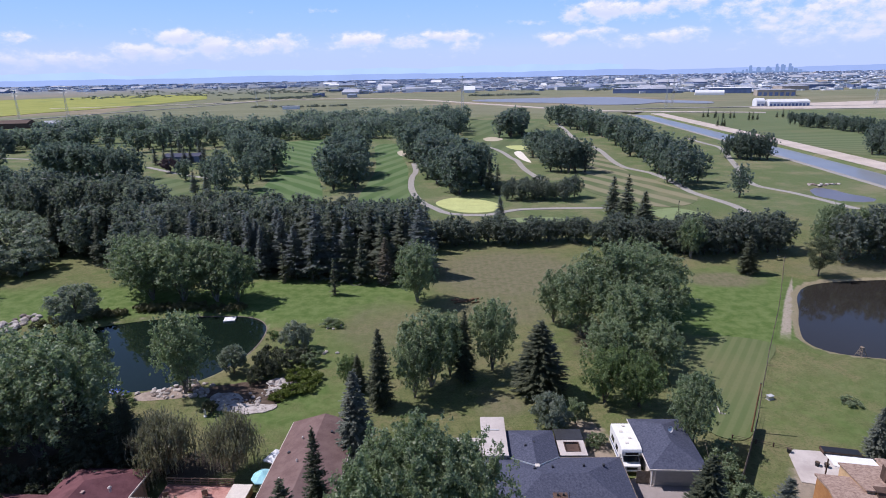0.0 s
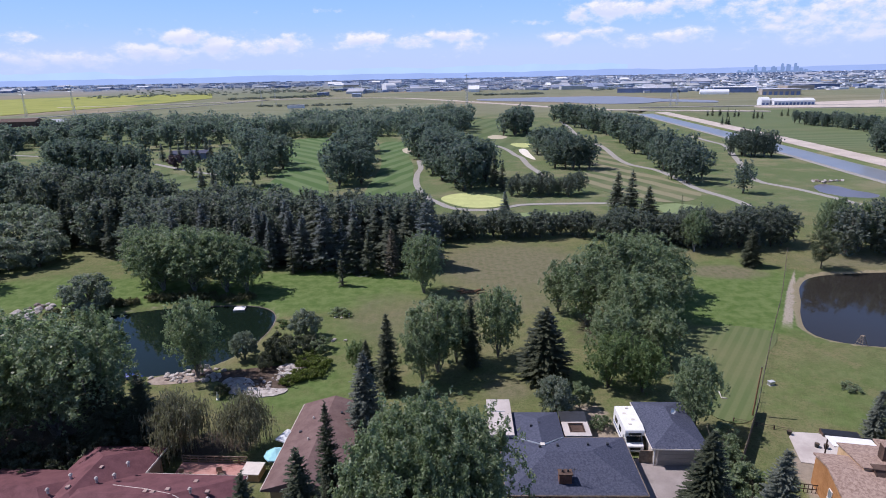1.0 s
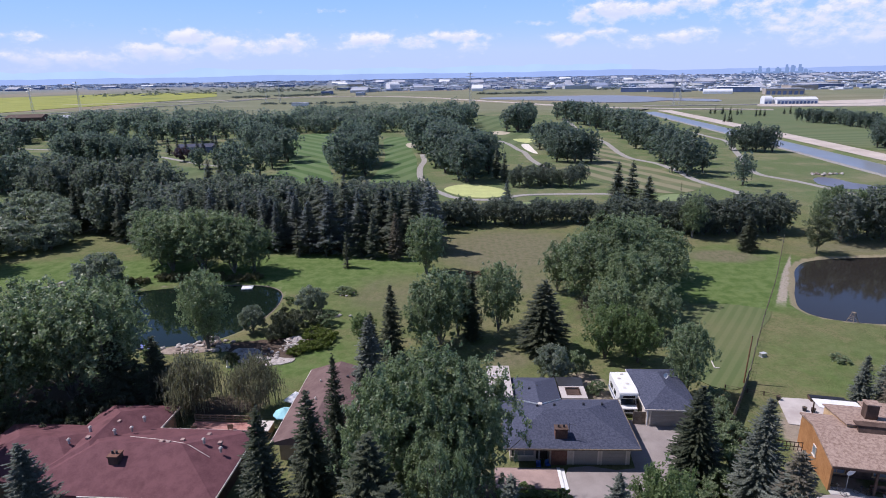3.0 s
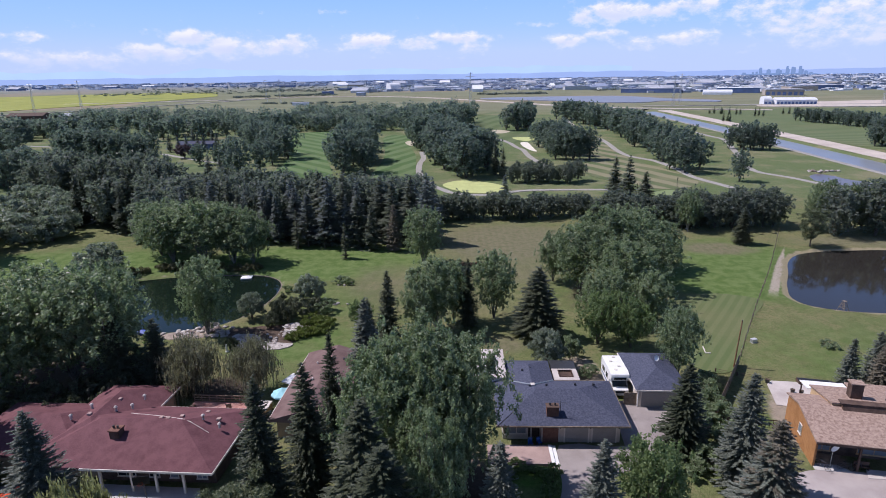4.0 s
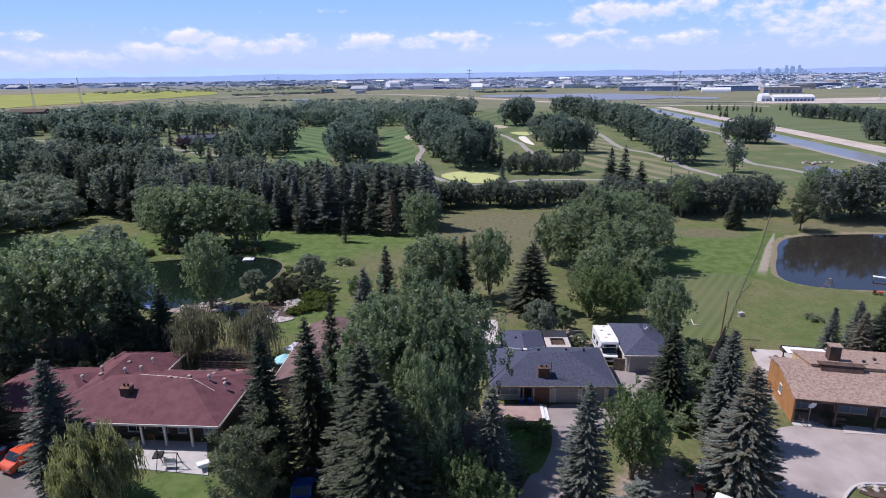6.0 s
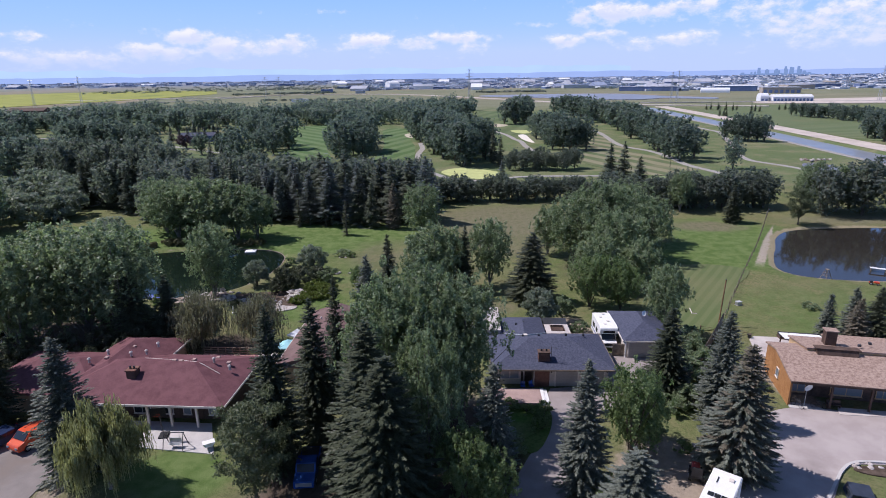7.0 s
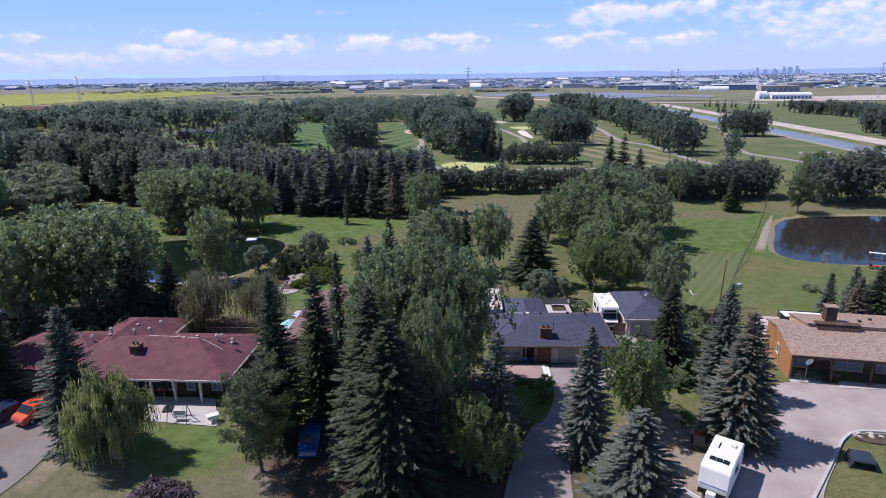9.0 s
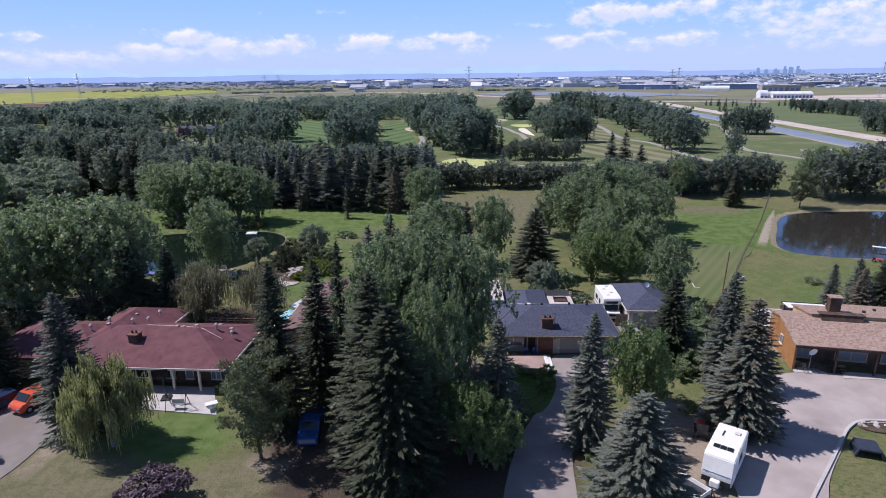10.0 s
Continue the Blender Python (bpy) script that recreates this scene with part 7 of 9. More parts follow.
def red_house():
    h = thing("bungalow", pose(-29.0, 43.4, 0, 0, 0, -3.6), "long low bungalow with a wine red hip roof", "house")
    W = M["roof_red"]
    # front wall darker than the tan siding, eave shade put into its colour
    part("wall", box(BM(), -6.1, 6.0, -3.5, 4.6, -0.2, 2.6), M["brown_wood"], h, "front wall in dark brown standing in for eave shade")
    part("wing_wall", box(BM(), -12.4, -4.6, -3.2, 8.8, -0.2, 2.6), M["stucco_tan"], h)
    part("left_wall", box(BM(), -21.0, -12.4, -3.2, 4.8, -0.2, 2.6), M["stucco_tan"], h)
    part("roof", hip_roof(-13.2, 6.75, -5.55, 5.6, 2.86, 4.85, 0.26), W, h, "wine red low hip roof")
    part("wing_roof", hip_roof(-13.4, -4.6, -4.2, 10.2, 2.83, 4.72, 0.25), W, h)
    part("left_roof", hip_roof(-22.0, -8.0, -4.0, 5.8, 2.81, 4.62, 0.25), W, h)
    bm = BM()
    box(bm, -6.6, 6.8, -5.66, -5.56, 2.62, 2.84)
    box(bm, -4.58, -4.50, 5.62, 10.2, 2.58, 2.80)
    box(bm, -4.48, 6.8, 5.62, 5.72, 2.58, 2.80)
    box(bm, 6.77, 6.85, -5.55, 5.6, 2.60, 2.82)
    part("fascia", bm, M["cream"], h, "cream painted roof edge")
    bm = BM()
    ends = [(-5.75, 2.14, 0), (-1.79, 1.39, 0), (1.28, 0.38, 0), (4.24, -0.53, 0)]
    run = [Vector(ends[0]).lerp(Vector(ends[1]), k / 5) for k in range(5)] + [Vector(ends[1]).lerp(Vector(ends[2]), k / 4) for k in range(4)] + [Vector(ends[2]).lerp(Vector(ends[3]), k / 4) for k in range(5)]
    run = [Vector((p.x, p.y, min(4.91 - 0.352 * abs(p.y + 0.175), 2.94 + (6.75 - p.x) * 0.352))) for p in run]
    for a, b in zip(run, run[1:]):
        tube(bm, a, b, 0.035, None, 5)
    part("roof_cable", bm, M["cream"], h, "pale cable lying across the roof")
    # covered front with posts and openings
    for x in (-4.9, -1.7, 0.8, 3.6):
        part("porch_post", box(BM(), x - 0.11, x + 0.11, -5.25, -5.03, -0.1, 2.60), M["cream"], h)
    for x, w, gl in ((-3.3, 1.9, "glass"), (1.7, 0.9, "glass_light"), (4.6, 1.1, "glass_light"), (-0.4, 1.1, "glass")):
        window(h, x, 1.35, w, 1.6, -3.54, glass=gl)
    part("front_door", box(BM(), 2.6, 3.45, -3.57, -3.51, 0.02, 2.1, 0.01), M["brown_wood"], h, "dark timber front door")
    c = chimney(h, -4.75, -1.9, 3.8, 1.0, 1.0, 1.05, "brown_wood", "brick", 2)
    for x, y, z, kind in ((-7.6, 2.4, 4.35, 1), (-8.4, 4.4, 4.35, 0), (-6.2, 3.2, 4.2, 1), (-9.6, 1.0, 4.6, 0), (-5.8, 5.0, 4.3, 1), (-10.8, 3.0, 4.2, 1), (0.6, 1.2, 4.5, 0), (3.0, 1.0, 4.55, 1), (5.0, 0.4, 4.0, 1), (2.2, 3.6, 3.55, 0), (-0.6, 0.6, 4.6, 0), (-1.4, 0.7, 4.6, 0), (-11.4, 0.5, 4.4, 1), (4.4, 1.6, 4.0, 0)):
        if kind:
            vent(h, x, y, z, 0.30, 0.13, "pavers_pale")
        else:
            box_vent(h, x, y, z, 0.42, "pavers")


def red_deck():
    h = thing("deck", pose(-28.2, 52.0, 0, 0, 0, -3.6), "faded red timber deck behind the red roofed house", "deck")
    for i in range(26):
        x = -3.6 + i * 0.30
        part("deck_board", box(BM(), x, x + 0.285, -2.9, 2.2, 0.30, 0.36), M["deck_red"], h)
    part("deck_frame", box(BM(), -3.6, 4.2, -2.9, 2.2, -0.1, 0.28), M["brown_wood"], h)
    for i in range(9):
        x = -3.6 + i * 0.97
        part("rail_post", box(BM(), x - 0.05, x + 0.05, 2.1, 2.2, 0.36, 1.35), M["wood"], h)
    for z in (0.62, 0.95, 1.28):
        part("rail", box(BM(), -3.65, 4.25, 2.08, 2.09 + 0.1, z - 0.05, z + 0.05), M["wood"], h)
    # furniture on the deck
    for (x, y, rz) in ((-30.6, 51.6, 20), (-29.4, 50.9, -35), (-26.6, 52.4, 200), (-25.9, 51.2, 100)):
        c = thing("deck_chair", pose(x, y, 0.36, 0, 0, rz), "weathered wooden deck chair on the red deck", "chair", "chairs on the deck")
        part("seat", box(BM(), -0.3, 0.3, -0.3, 0.3, 0.36, 0.42, 0.01), M["wood"], c)
        part("backrest", box(BM(), -0.3, 0.3, 0.28, 0.34, 0.42, 1.0, 0.01), M["wood"], c)
        for sx in (-0.26, 0.26):
            for sy in (-0.26, 0.26):
                part("leg", box(BM(), sx - 0.03, sx + 0.03, sy - 0.03, sy + 0.03, 0, 0.36), M["wood"], c)
            part("armrest", box(BM(), sx - 0.05, sx + 0.05, -0.32, 0.3, 0.58, 0.62), M["wood"], c)
    t = thing("hot_tub", pose(-22.7, 52.2, 0.0, 0, 0, -4), "square tan hot tub with a flat cover", "hot tub")
    part("cabinet", box(BM(), -1.05, 1.05, -1.05, 1.05, 0, 0.95, 0.03), M["cedar_pale"], t)
    part("cover", box(BM(), -1.12, 1.12, -1.12, 1.12, 0.952, 1.07, 0.04), M["cream"], t)
    for (x, y, s, mat, lab) in ((-20.2, 53.2, 1.35, "teal", "pale turquoise canvas garden parasol"), (-19.6, 56.6, 1.6, "shed_white", "white peaked garden canopy")):
        u = thing("garden_parasol", pose(x, y, 0, 0, 0, 20), lab, "parasol")
        part("pole", tube(BM(), (0, 0, 0), (0, 0, 2.7), 0.03, None, 8), M["metal"], u)
        bm = BM()
        c = bm.verts.new((0, 0, 2.85))
        n = 4 if mat == "shed_white" else 8
        ring = [bm.verts.new((s * math.cos(6.283 * i / n), s * math.sin(6.283 * i / n), 2.15)) for i in range(n)]
        low = [bm.verts.new((s * math.cos(6.283 * i / n), s * math.sin(6.283 * i / n), 1.98)) for i in range(n)]
        for i in range(n):
            bm.faces.new((c, ring[i], ring[(i + 1) % n]))
            bm.faces.new((ring[i], low[i], low[(i + 1) % n], ring[(i + 1) % n]))
        part("canopy", bm, M[mat], u)


def brown_house():
    h = thing("bungalow", pose(-15.4, 54.6, 0, 0, 0, -3), "bungalow with a faded red-brown gable roof", "house")
    part("wall", box(BM(), -3.4, 3.5, -7.6, 7.4, -0.2, 2.5), M["stucco_tan"], h)
    part("roof", gable_roof(-4.1, 4.2, -8.3, 8.1, 2.65, 3.95, 0.22, "y"), M["roof_brown"], h, "faded red-brown shingle gable roof")
    bm = BM()
    box(bm, -4.18, -4.11, -8.3, 8.1, 2.45, 2.62)
    box(bm, 4.21, 4.28, -8.3, 8.1, 2.45, 2.62)
    part("gutter", bm, M["cream"], h)
    for x, y, z, k in ((-1.6, 3.5, 3.5, 1), (-1.0, -1.0, 3.7, 1), (-2.6, 1.2, 3.15, 0), (1.6, 4.8, 3.5, 0), (2.2, 5.4, 3.3, 0), (-2.2, -3.6, 3.3, 1)):
        vent(h, x, y, z, 0.15, 0.08, "cream") if k else box_vent(h, x, y, z, 0.3)
    m = pose(3.52, 2.0, 1.4, 0, 0, 90)
    window(h, 0, 0, 1.5, 1.2, m=m)


def orange_house():
    h = thing("bungalow", pose(37.4, 41.6, 0, 0, 0, -11.8), "cedar-clad house with a tan shingle roof", "house")
    L = 17.0
    prof = [(2.6, -0.2), (8.4, -0.2), (8.4, 3.35), (5.3, 4.05), (2.6, 3.55)]
    # dark brown in place of cedar, porch shade put into the colour
    part("wall", prism(BM(), prof, 0.1, L, "x"), M["brown_wood"], h, "porch wall in dark brown standing in for porch shade")
    # boards on the end wall
    for i in range(22):
        y0 = 0.02 + i * 0.38
        top = 3.12 + (min(y0, 5.3)) * 0.155 if y0 < 5.3 else 4.03 - (y0 - 5.3) * 0.23
        part("cedar_board", box(BM(), 0.0, 0.10 if y0 >= 2.6 else 0.2, y0, y0 + 0.365, -0.1, top), M["cedar"], h, "" if i else "orange-stained cedar board")
    bm = BM()
    prism(bm, [(-0.35, 2.98), (-0.35, 3.20), (5.3, 4.30), (8.7, 3.58), (8.7, 3.38), (5.3, 4.10)], -0.15, L + 0.3, "x")
    part("roof", bm, M["shingle_tan"], h, "tan-brown shingle roof with a low pitch")
    part("fascia", box(BM(), -0.12, L + 0.3, -0.44, -0.36, 2.92, 3.18), M["brown_wood"], h)
    for x in (4.1, 7.9, 11.8):
        part("porch_post", box(BM(), x - 0.1, x + 0.1, -0.05, 0.15, 0.0, 2.98), M["brown_wood"], h)
    part("porch_beam", box(BM(), 0.2, L, -0.06, 0.16, 2.72, 2.90), M["brown_wood"], h)
    for x, w in ((1.7, 1.6), (6.6, 3.2), (10.2, 1.4), (13.2, 1.8)):
        window(h, x, 1.1, w, 1.3, 2.55, glass="glass_light", frame_mat="cedar_pale")
    part("front_door", box(BM(), 3.2, 4.1, 2.52, 2.58, 0.03, 2.1, 0.01), M["brown_wood"], h, "dark timber door under the porch")
    window(h, 0, 0, 0.8, 1.1, m=pose(-0.03, 4.0, 1.9, 0, 0, -90), glass="glass_light")
    # upper volumes behind the ridge
    part("upper_wall", prism(BM(), [(5.4, 3.4), (10.9, 0.0), (10.9, 3.42), (5.4, 4.5)], 3.2, L, "x"), M["cedar_pale"], h, "pale cedar wall of the raised rear part")
    part("upper_roof", prism(BM(), [(5.2, 4.55), (11.2, 3.37), (11.2, 3.52), (5.2, 4.71)], 3.05, L + 0.2, "x"), M["shingle_tan"], h)
    part("lower_wall", box(BM(), 7.7, L, 10.91, 13.0, -0.2, 2.95), M["cedar_pale"], h)
    part("lower_roof", box(BM(), 7.6, L + 0.2, 10.92, 13.3, 2.97, 3.12), M["shingle_tan"], h)
    part("clerestory", prism(BM(), [(4.6, 4.1), (5.6, 4.3), (5.6, 4.78), (4.9, 4.82)], 4.0, 8.2, "x"), M["brown_wood"], h, "dark brown raised skylight box")
    part("clerestory_cap", box(BM(), 3.8, 8.4, 4.8, 5.75, 4.80, 4.90), M["brown_wood"], h)
    c = part("chimney", box(BM(), 5.6, 6.8, 7.2, 8.2, 4.3, 6.0, 0.03), M["brown_wood"], h, "broad dark brown boxed chimney")
    part("cap", box(BM(), 5.5, 6.9, 7.1, 8.3, 6.0, 6.10), M["shingle_tan"], c)
    for x, y in ((9.0, 6.8), (10.4, 7.6)):
        box_vent(h, x, y, 4.7, 0.3)
    bm = BM()
    prism(bm, [(11.0, 3.02), (13.4, 2.80), (13.4, 2.88), (11.0, 3.10)], 2.8, 7.5, "x")
    part("awning", bm, M["white"], h, "white sheet metal patio awning")
    part("awning_edge", box(BM(), 2.7, 7.6, 13.42, 13.54, 2.70, 2.95), M["black"], h)
    for x in (3.0, 7.2):
        part("awning_post", box(BM(), x - 0.06, x + 0.06, 13.0, 13.12, 0, 2.79), M["brown_wood"], h)
    for i in range(8):
        part("baluster", box(BM(), -3.0 + i * 0.4, -2.94 + i * 0.4, 6.5, 6.56, 0, 1.0), M["brown_wood"], h)
    for z in (0.5, 1.05):
        part("side_rail", box(BM(), -3.0, -0.1, 6.47, 6.49, z - 0.05, z + 0.05), M["brown_wood"], h)


blue_house()
blue_garage()
red_house()
red_deck()
brown_house()
orange_house()

# ---- vehicles, fences and garden things ----
def wheel(parent, x, y, r=0.34, w=0.22):
    t = part("wheel", tube(BM(), (x - w / 2, y, r), (x + w / 2, y, r), r, None, 16), M["rubber"], parent)
    part("rim", tube(BM(), (x - w / 2 - 0.01, y, r), (x + w / 2 + 0.01, y, r), r * 0.55, None, 12), M["metal"], t)


def motorhome():
    v = thing("motorhome", pose(21.6, 58.0, 0, 0, 0, -1.5) @ Matrix.Diagonal((1, 0.73, 1, 1)), "white cab-over motorhome parked between house and garage", "motorhome")
    bm = BM()
    prism(bm, [(-2.3, 0.55), (3.7, 0.55), (3.75, 2.7), (3.6, 3.05), (-2.1, 3.08), (-3.35, 2.95), (-3.5, 2.65), (-3.4, 2.15), (-2.3, 2.0)], -1.15, 1.15, "x")
    bmesh.ops.bevel(bm, geom=list(bm.edges), offset=0.05, segments=2, affect="EDGES")
    part("body", bm, M["white"], v)
    bm = BM()
    prism(bm, [(-4.2, 0.45), (-2.3, 0.45), (-2.3, 2.0), (-2.75, 1.95), (-3.35, 1.3), (-4.2, 1.15)], -1.0, 1.0, "x")
    bmesh.ops.bevel(bm, geom=list(bm.edges), offset=0.05, segments=2, affect="EDGES")
    part("cab", bm, M["white"], v)
    part("windscreen", prism(BM(), [(-3.40, 1.34), (-2.84, 1.95), (-2.88, 1.99), (-3.44, 1.38)], -0.88, 0.88, "x"), M["glass"], v)
    part("bunk_window", box(BM(), -0.75, 0.75, -3.49, -3.44, 2.30, 2.62), M["glass"], v)
    for s in (-1, 1):
        for y0, y1 in ((-1.2, 0.0), (1.0, 2.6)):
            part("side_window", box(BM(), s * 1.15 - 0.02, s * 1.15 + 0.02, y0, y1, 1.55, 2.2), M["glass"], v)
        part("stripe", box(BM(), s * 1.155 - 0.015, s * 1.155 + 0.015, -2.2, 3.65, 1.05, 1.22), M["shed_dark"], v)
        part("mirror", box(BM(), s * 1.12 - 0.08, s * 1.12 + 0.08, -3.1, -3.0, 1.3, 1.65, 0.02), M["black"], v)
        for y in (-3.3, 1.9):
            wheel(v, s * 0.92, y, 0.37, 0.26)
    for x, y in ((0.3, -0.6), (-0.4, 1.2), (0.2, 2.8), (-0.3, -1.9)):
        part("roof_hatch", box(BM(), x - 0.2, x + 0.2, y - 0.2, y + 0.2, 3.05, 3.16, 0.03), M["cream"], v)
    part("bumper", box(BM(), -1.0, 1.0, -4.34, -4.2, 0.45, 0.68, 0.03), M["metal"], v)
    part("grille", box(BM(), -0.6, 0.6, -4.23, -4.19, 0.72, 1.02), M["black"], v)


def travel_trailer():
    v = thing("travel_trailer", pose(22.35, 24.9, 0, 0, 0, -37), "white travel trailer parked on the asphalt", "trailer")
    bm = BM()
    prism(bm, [(-2.55, 0.5), (2.6, 0.5), (2.6, 2.75), (2.4, 2.88), (-2.2, 2.9), (-2.45, 2.7), (-2.75, 1.35), (-2.7, 0.62)], -1.12, 1.12, "x")
    bmesh.ops.bevel(bm, geom=list(bm.edges), offset=0.06, segments=2, affect="EDGES")
    part("body", bm, M["white"], v)
    part("front_panel", box(BM(), -1.05, 1.05, -2.80, -2.73, 0.55, 0.98), M["black"], v)
    for i in range(3):
        part("solar_panel", box(BM(), -0.72 + i * 0.5, -0.28 + i * 0.5, -1.45, -0.95, 2.90, 2.95), M["glass"], v)
    part("roof_vent", box(BM(), -0.5, -0.42, 0.5, 1.3, 2.9, 2.96), M["metal_dark"], v)
    part("roof_vent", box(BM(), 0.3, 0.7, 1.2, 1.6, 2.9, 3.0, 0.02), M["cream"], v)
    part("gas_cover", box(BM(), -0.35, 0.35, -3.35, -2.9, 0.55, 1.1, 0.06), M["white"], v)
    bm = BM()
    tube(bm, (-0.7, -2.7, 0.5), (0, -3.9, 0.5), 0.05, None, 6)
    tube(bm, (0.7, -2.7, 0.5), (0, -3.9, 0.5), 0.05, None, 6)
    tube(bm, (0, -3.7, 0.0), (0, -3.7, 0.7), 0.05, None, 6)
    part("drawbar", bm, M["metal_dark"], v)
    part("trim_line", box(BM(), -1.0, 1.0, -2.77, -2.71, 1.42, 1.47), M["shed_dark"], v)
    for s in (-1, 1):
        part("side_window", box(BM(), s * 1.12 - 0.02, s * 1.12 + 0.02, -0.6, 0.6, 1.5, 2.2), M["glass"], v)
        for y in (0.1, 0.95):
            wheel(v, s * 0.98, y, 0.33, 0.2)


def car(x, y, rz, mat, label, kind="van"):
    v = thing(kind, pose(x, y, 0.07, 0, 0, rz), label, "car")
    L, W = 4.6, 1.8
    prof = {
        "van": [(-2.3, 0.35), (2.3, 0.35), (2.3, 1.0), (2.2, 1.65), (1.9, 1.78), (-1.0, 1.78), (-1.6, 1.15), (-2.2, 1.0), (-2.35, 0.7)],
        "car": [(-2.3, 0.3), (2.3, 0.3), (2.3, 0.85), (1.9, 0.95), (1.2, 1.4), (-0.4, 1.42), (-1.1, 0.95), (-2.2, 0.85)],
        "pickup": [(-2.6, 0.45), (2.6, 0.45), (2.6, 1.1), (0.6, 1.1), (0.55, 1.1), (0.35, 1.78), (-0.9, 1.8), (-1.4, 1.15), (-2.5, 1.05)],
    }[kind]
    bm = prism(BM(), prof, -W / 2, W / 2, "x")
    bmesh.ops.bevel(bm, geom=list(bm.edges), offset=0.05, segments=2, affect="EDGES")
    part("body", bm, M[mat], v)
    if kind == "van":
        part("windscreen", prism(BM(), [(-1.58, 1.2), (-1.04, 1.74), (-1.08, 1.78), (-1.62, 1.24)], -0.78, 0.78, "x"), M["glass"], v)
        part("rear_window", box(BM(), -0.75, 0.75, 2.26, 2.32, 1.05, 1.5), M["glass"], v)
        spans = ((-0.9, 0.1), (0.2, 1.1), (1.2, 2.0))
        zt = (1.1, 1.6)
        for xx in (-0.5, 0.5):
            part("roof_rail", tube(BM(), (xx, -0.6, 1.83), (xx, 1.7, 1.83), 0.02, None, 6), M["metal_dark"], v)
    elif kind == "car":
        part("windscreen", prism(BM(), [(-1.06, 1.0), (-0.46, 1.4), (-0.5, 1.44), (-1.1, 1.04)], -0.72, 0.72, "x"), M["glass"], v)
        part("rear_window", prism(BM(), [(1.24, 1.38), (1.84, 0.98), (1.88, 1.02), (1.28, 1.42)], -0.72, 0.72, "x"), M["glass"], v)
        spans = ((-0.5, 0.3), (0.4, 1.2))
        zt = (1.0, 1.32)
    else:
        part("windscreen", prism(BM(), [(-1.36, 1.2), (-0.94, 1.74), (-0.98, 1.78), (-1.40, 1.24)], -0.76, 0.76, "x"), M["glass"], v)
        part("bed", box(BM(), -0.78, 0.78, 0.75, 2.45, 1.09, 1.115), M["black"], v)
        part("grille", box(BM(), -0.7, 0.7, -2.60, -2.52, 0.62, 0.95), M["metal"], v)
        spans = ((-0.8, 0.2),)
        zt = (1.2, 1.65)
    for s in (-1, 1):
        for a, b in spans:
            part("side_window", box(BM(), s * W / 2 - 0.02, s * W / 2 + 0.02, a, b, *zt), M["glass"], v)
        for yy in (-1.45, 1.45):
            wheel(v, s * 0.82, yy)
        part("headlight", box(BM(), s * 0.62 - 0.16, s * 0.62 + 0.16, prof[-1][0] - 0.04, prof[-1][0] + 0.05, 0.66, 0.82), M["glass_light"], v)
        part("tail_light", box(BM(), s * 0.72 - 0.1, s * 0.72 + 0.1, prof[1][0] - 0.02, prof[1][0] + 0.03, 0.72, 0.95), M["red_paint"], v)
    part("bumper", box(BM(), -0.85, 0.85, prof[1][0] - 0.02, prof[1][0] + 0.1, 0.36, 0.55, 0.03), M["metal_dark"], v)


BOARD = []


def long_fence():
    f = thing("fence", pose(0, 0, 0), "weathered post and rail fence running to the field", "fence")
    pts = curve_open([(28.4, 46.6), (33.2, 53.0), (40.2, 63.4), (46.6, 73.6), (55.2, 87.2), (66, 104), (82.6, 131.5)], 2.5)
    post = None
    for i, (x, y) in enumerate(pts):
        if post is None:
            post = part("post", tube(BM(), (0, 0, -0.2), (0, 0, 1.35), 0.07, 0.06, 7), M["wood"], f, at=pose(x, y, 0)).data
        else:
            share("post", post, f, pose(x, y, 0, 2 * math.sin(i * 2.1), 2 * math.cos(i * 1.7), i * 40) @ Matrix.Diagonal((1, 1, 1 + 0.08 * math.sin(i * 3.3), 1)))
    for a, b in zip(pts[:-1], pts[1:]):
        if a[1] < 63:
            d = Vector((b[0] - a[0], b[1] - a[1]))
            n = max(3, int(d.length / 0.17) + 1)
            for i in range(n):
                c = Vector(a) + d * ((i + 0.5) / n)
                bd = box(BM(), -0.085, 0.085, -0.012, 0.012, 0.03, 1.78) if i == 0 and not BOARD else None
                if bd is not None:
                    BOARD.append(part("board", bd, M["wood"], f, at=pose(c.x, c.y, 0, 0, 0, math.degrees(math.atan2(d.y, d.x)))).data)
                else:
                    share("board", BOARD[0], f, pose(c.x, c.y, 0, 0, 0, math.degrees(math.atan2(d.y, d.x))))
        heights = (0.55, 1.15)
        for z in heights:
            near = a[1] < 64
            part("rail" if near else "wire", tube(BM(), (a[0], a[1], z), (b[0], b[1], z), 0.028 if near else 0.012, None, 4), M["wood"] if near else M["metal_dark"], f)


def side_rails():
    # added for a thin dark line beside the grass, its kind not known
    f = thing("fence", pose(0, 0, 0), "low dark posts and rails beside the grass", "fence")
    c = [(36.2, 61.4), (38.6, 60.3), (40.4, 59.6), (42.4, 58.8)]
    for (x0, y0), (x1, y1) in zip(c[:-1], c[1:]):
        part("post", box(BM(), x0 - 0.06, x0 + 0.06, y0 - 0.06, y0 + 0.06, -0.1, 0.62), M["brown_wood"], f)
        part("rail", tube(BM(), (x0, y0, 0.50), (x1, y1, 0.50), 0.025, None, 5), M["brown_wood"], f)
        part("rail", tube(BM(), (x0, y0, 0.25), (x1, y1, 0.25), 0.02, None, 5), M["brown_wood"], f)


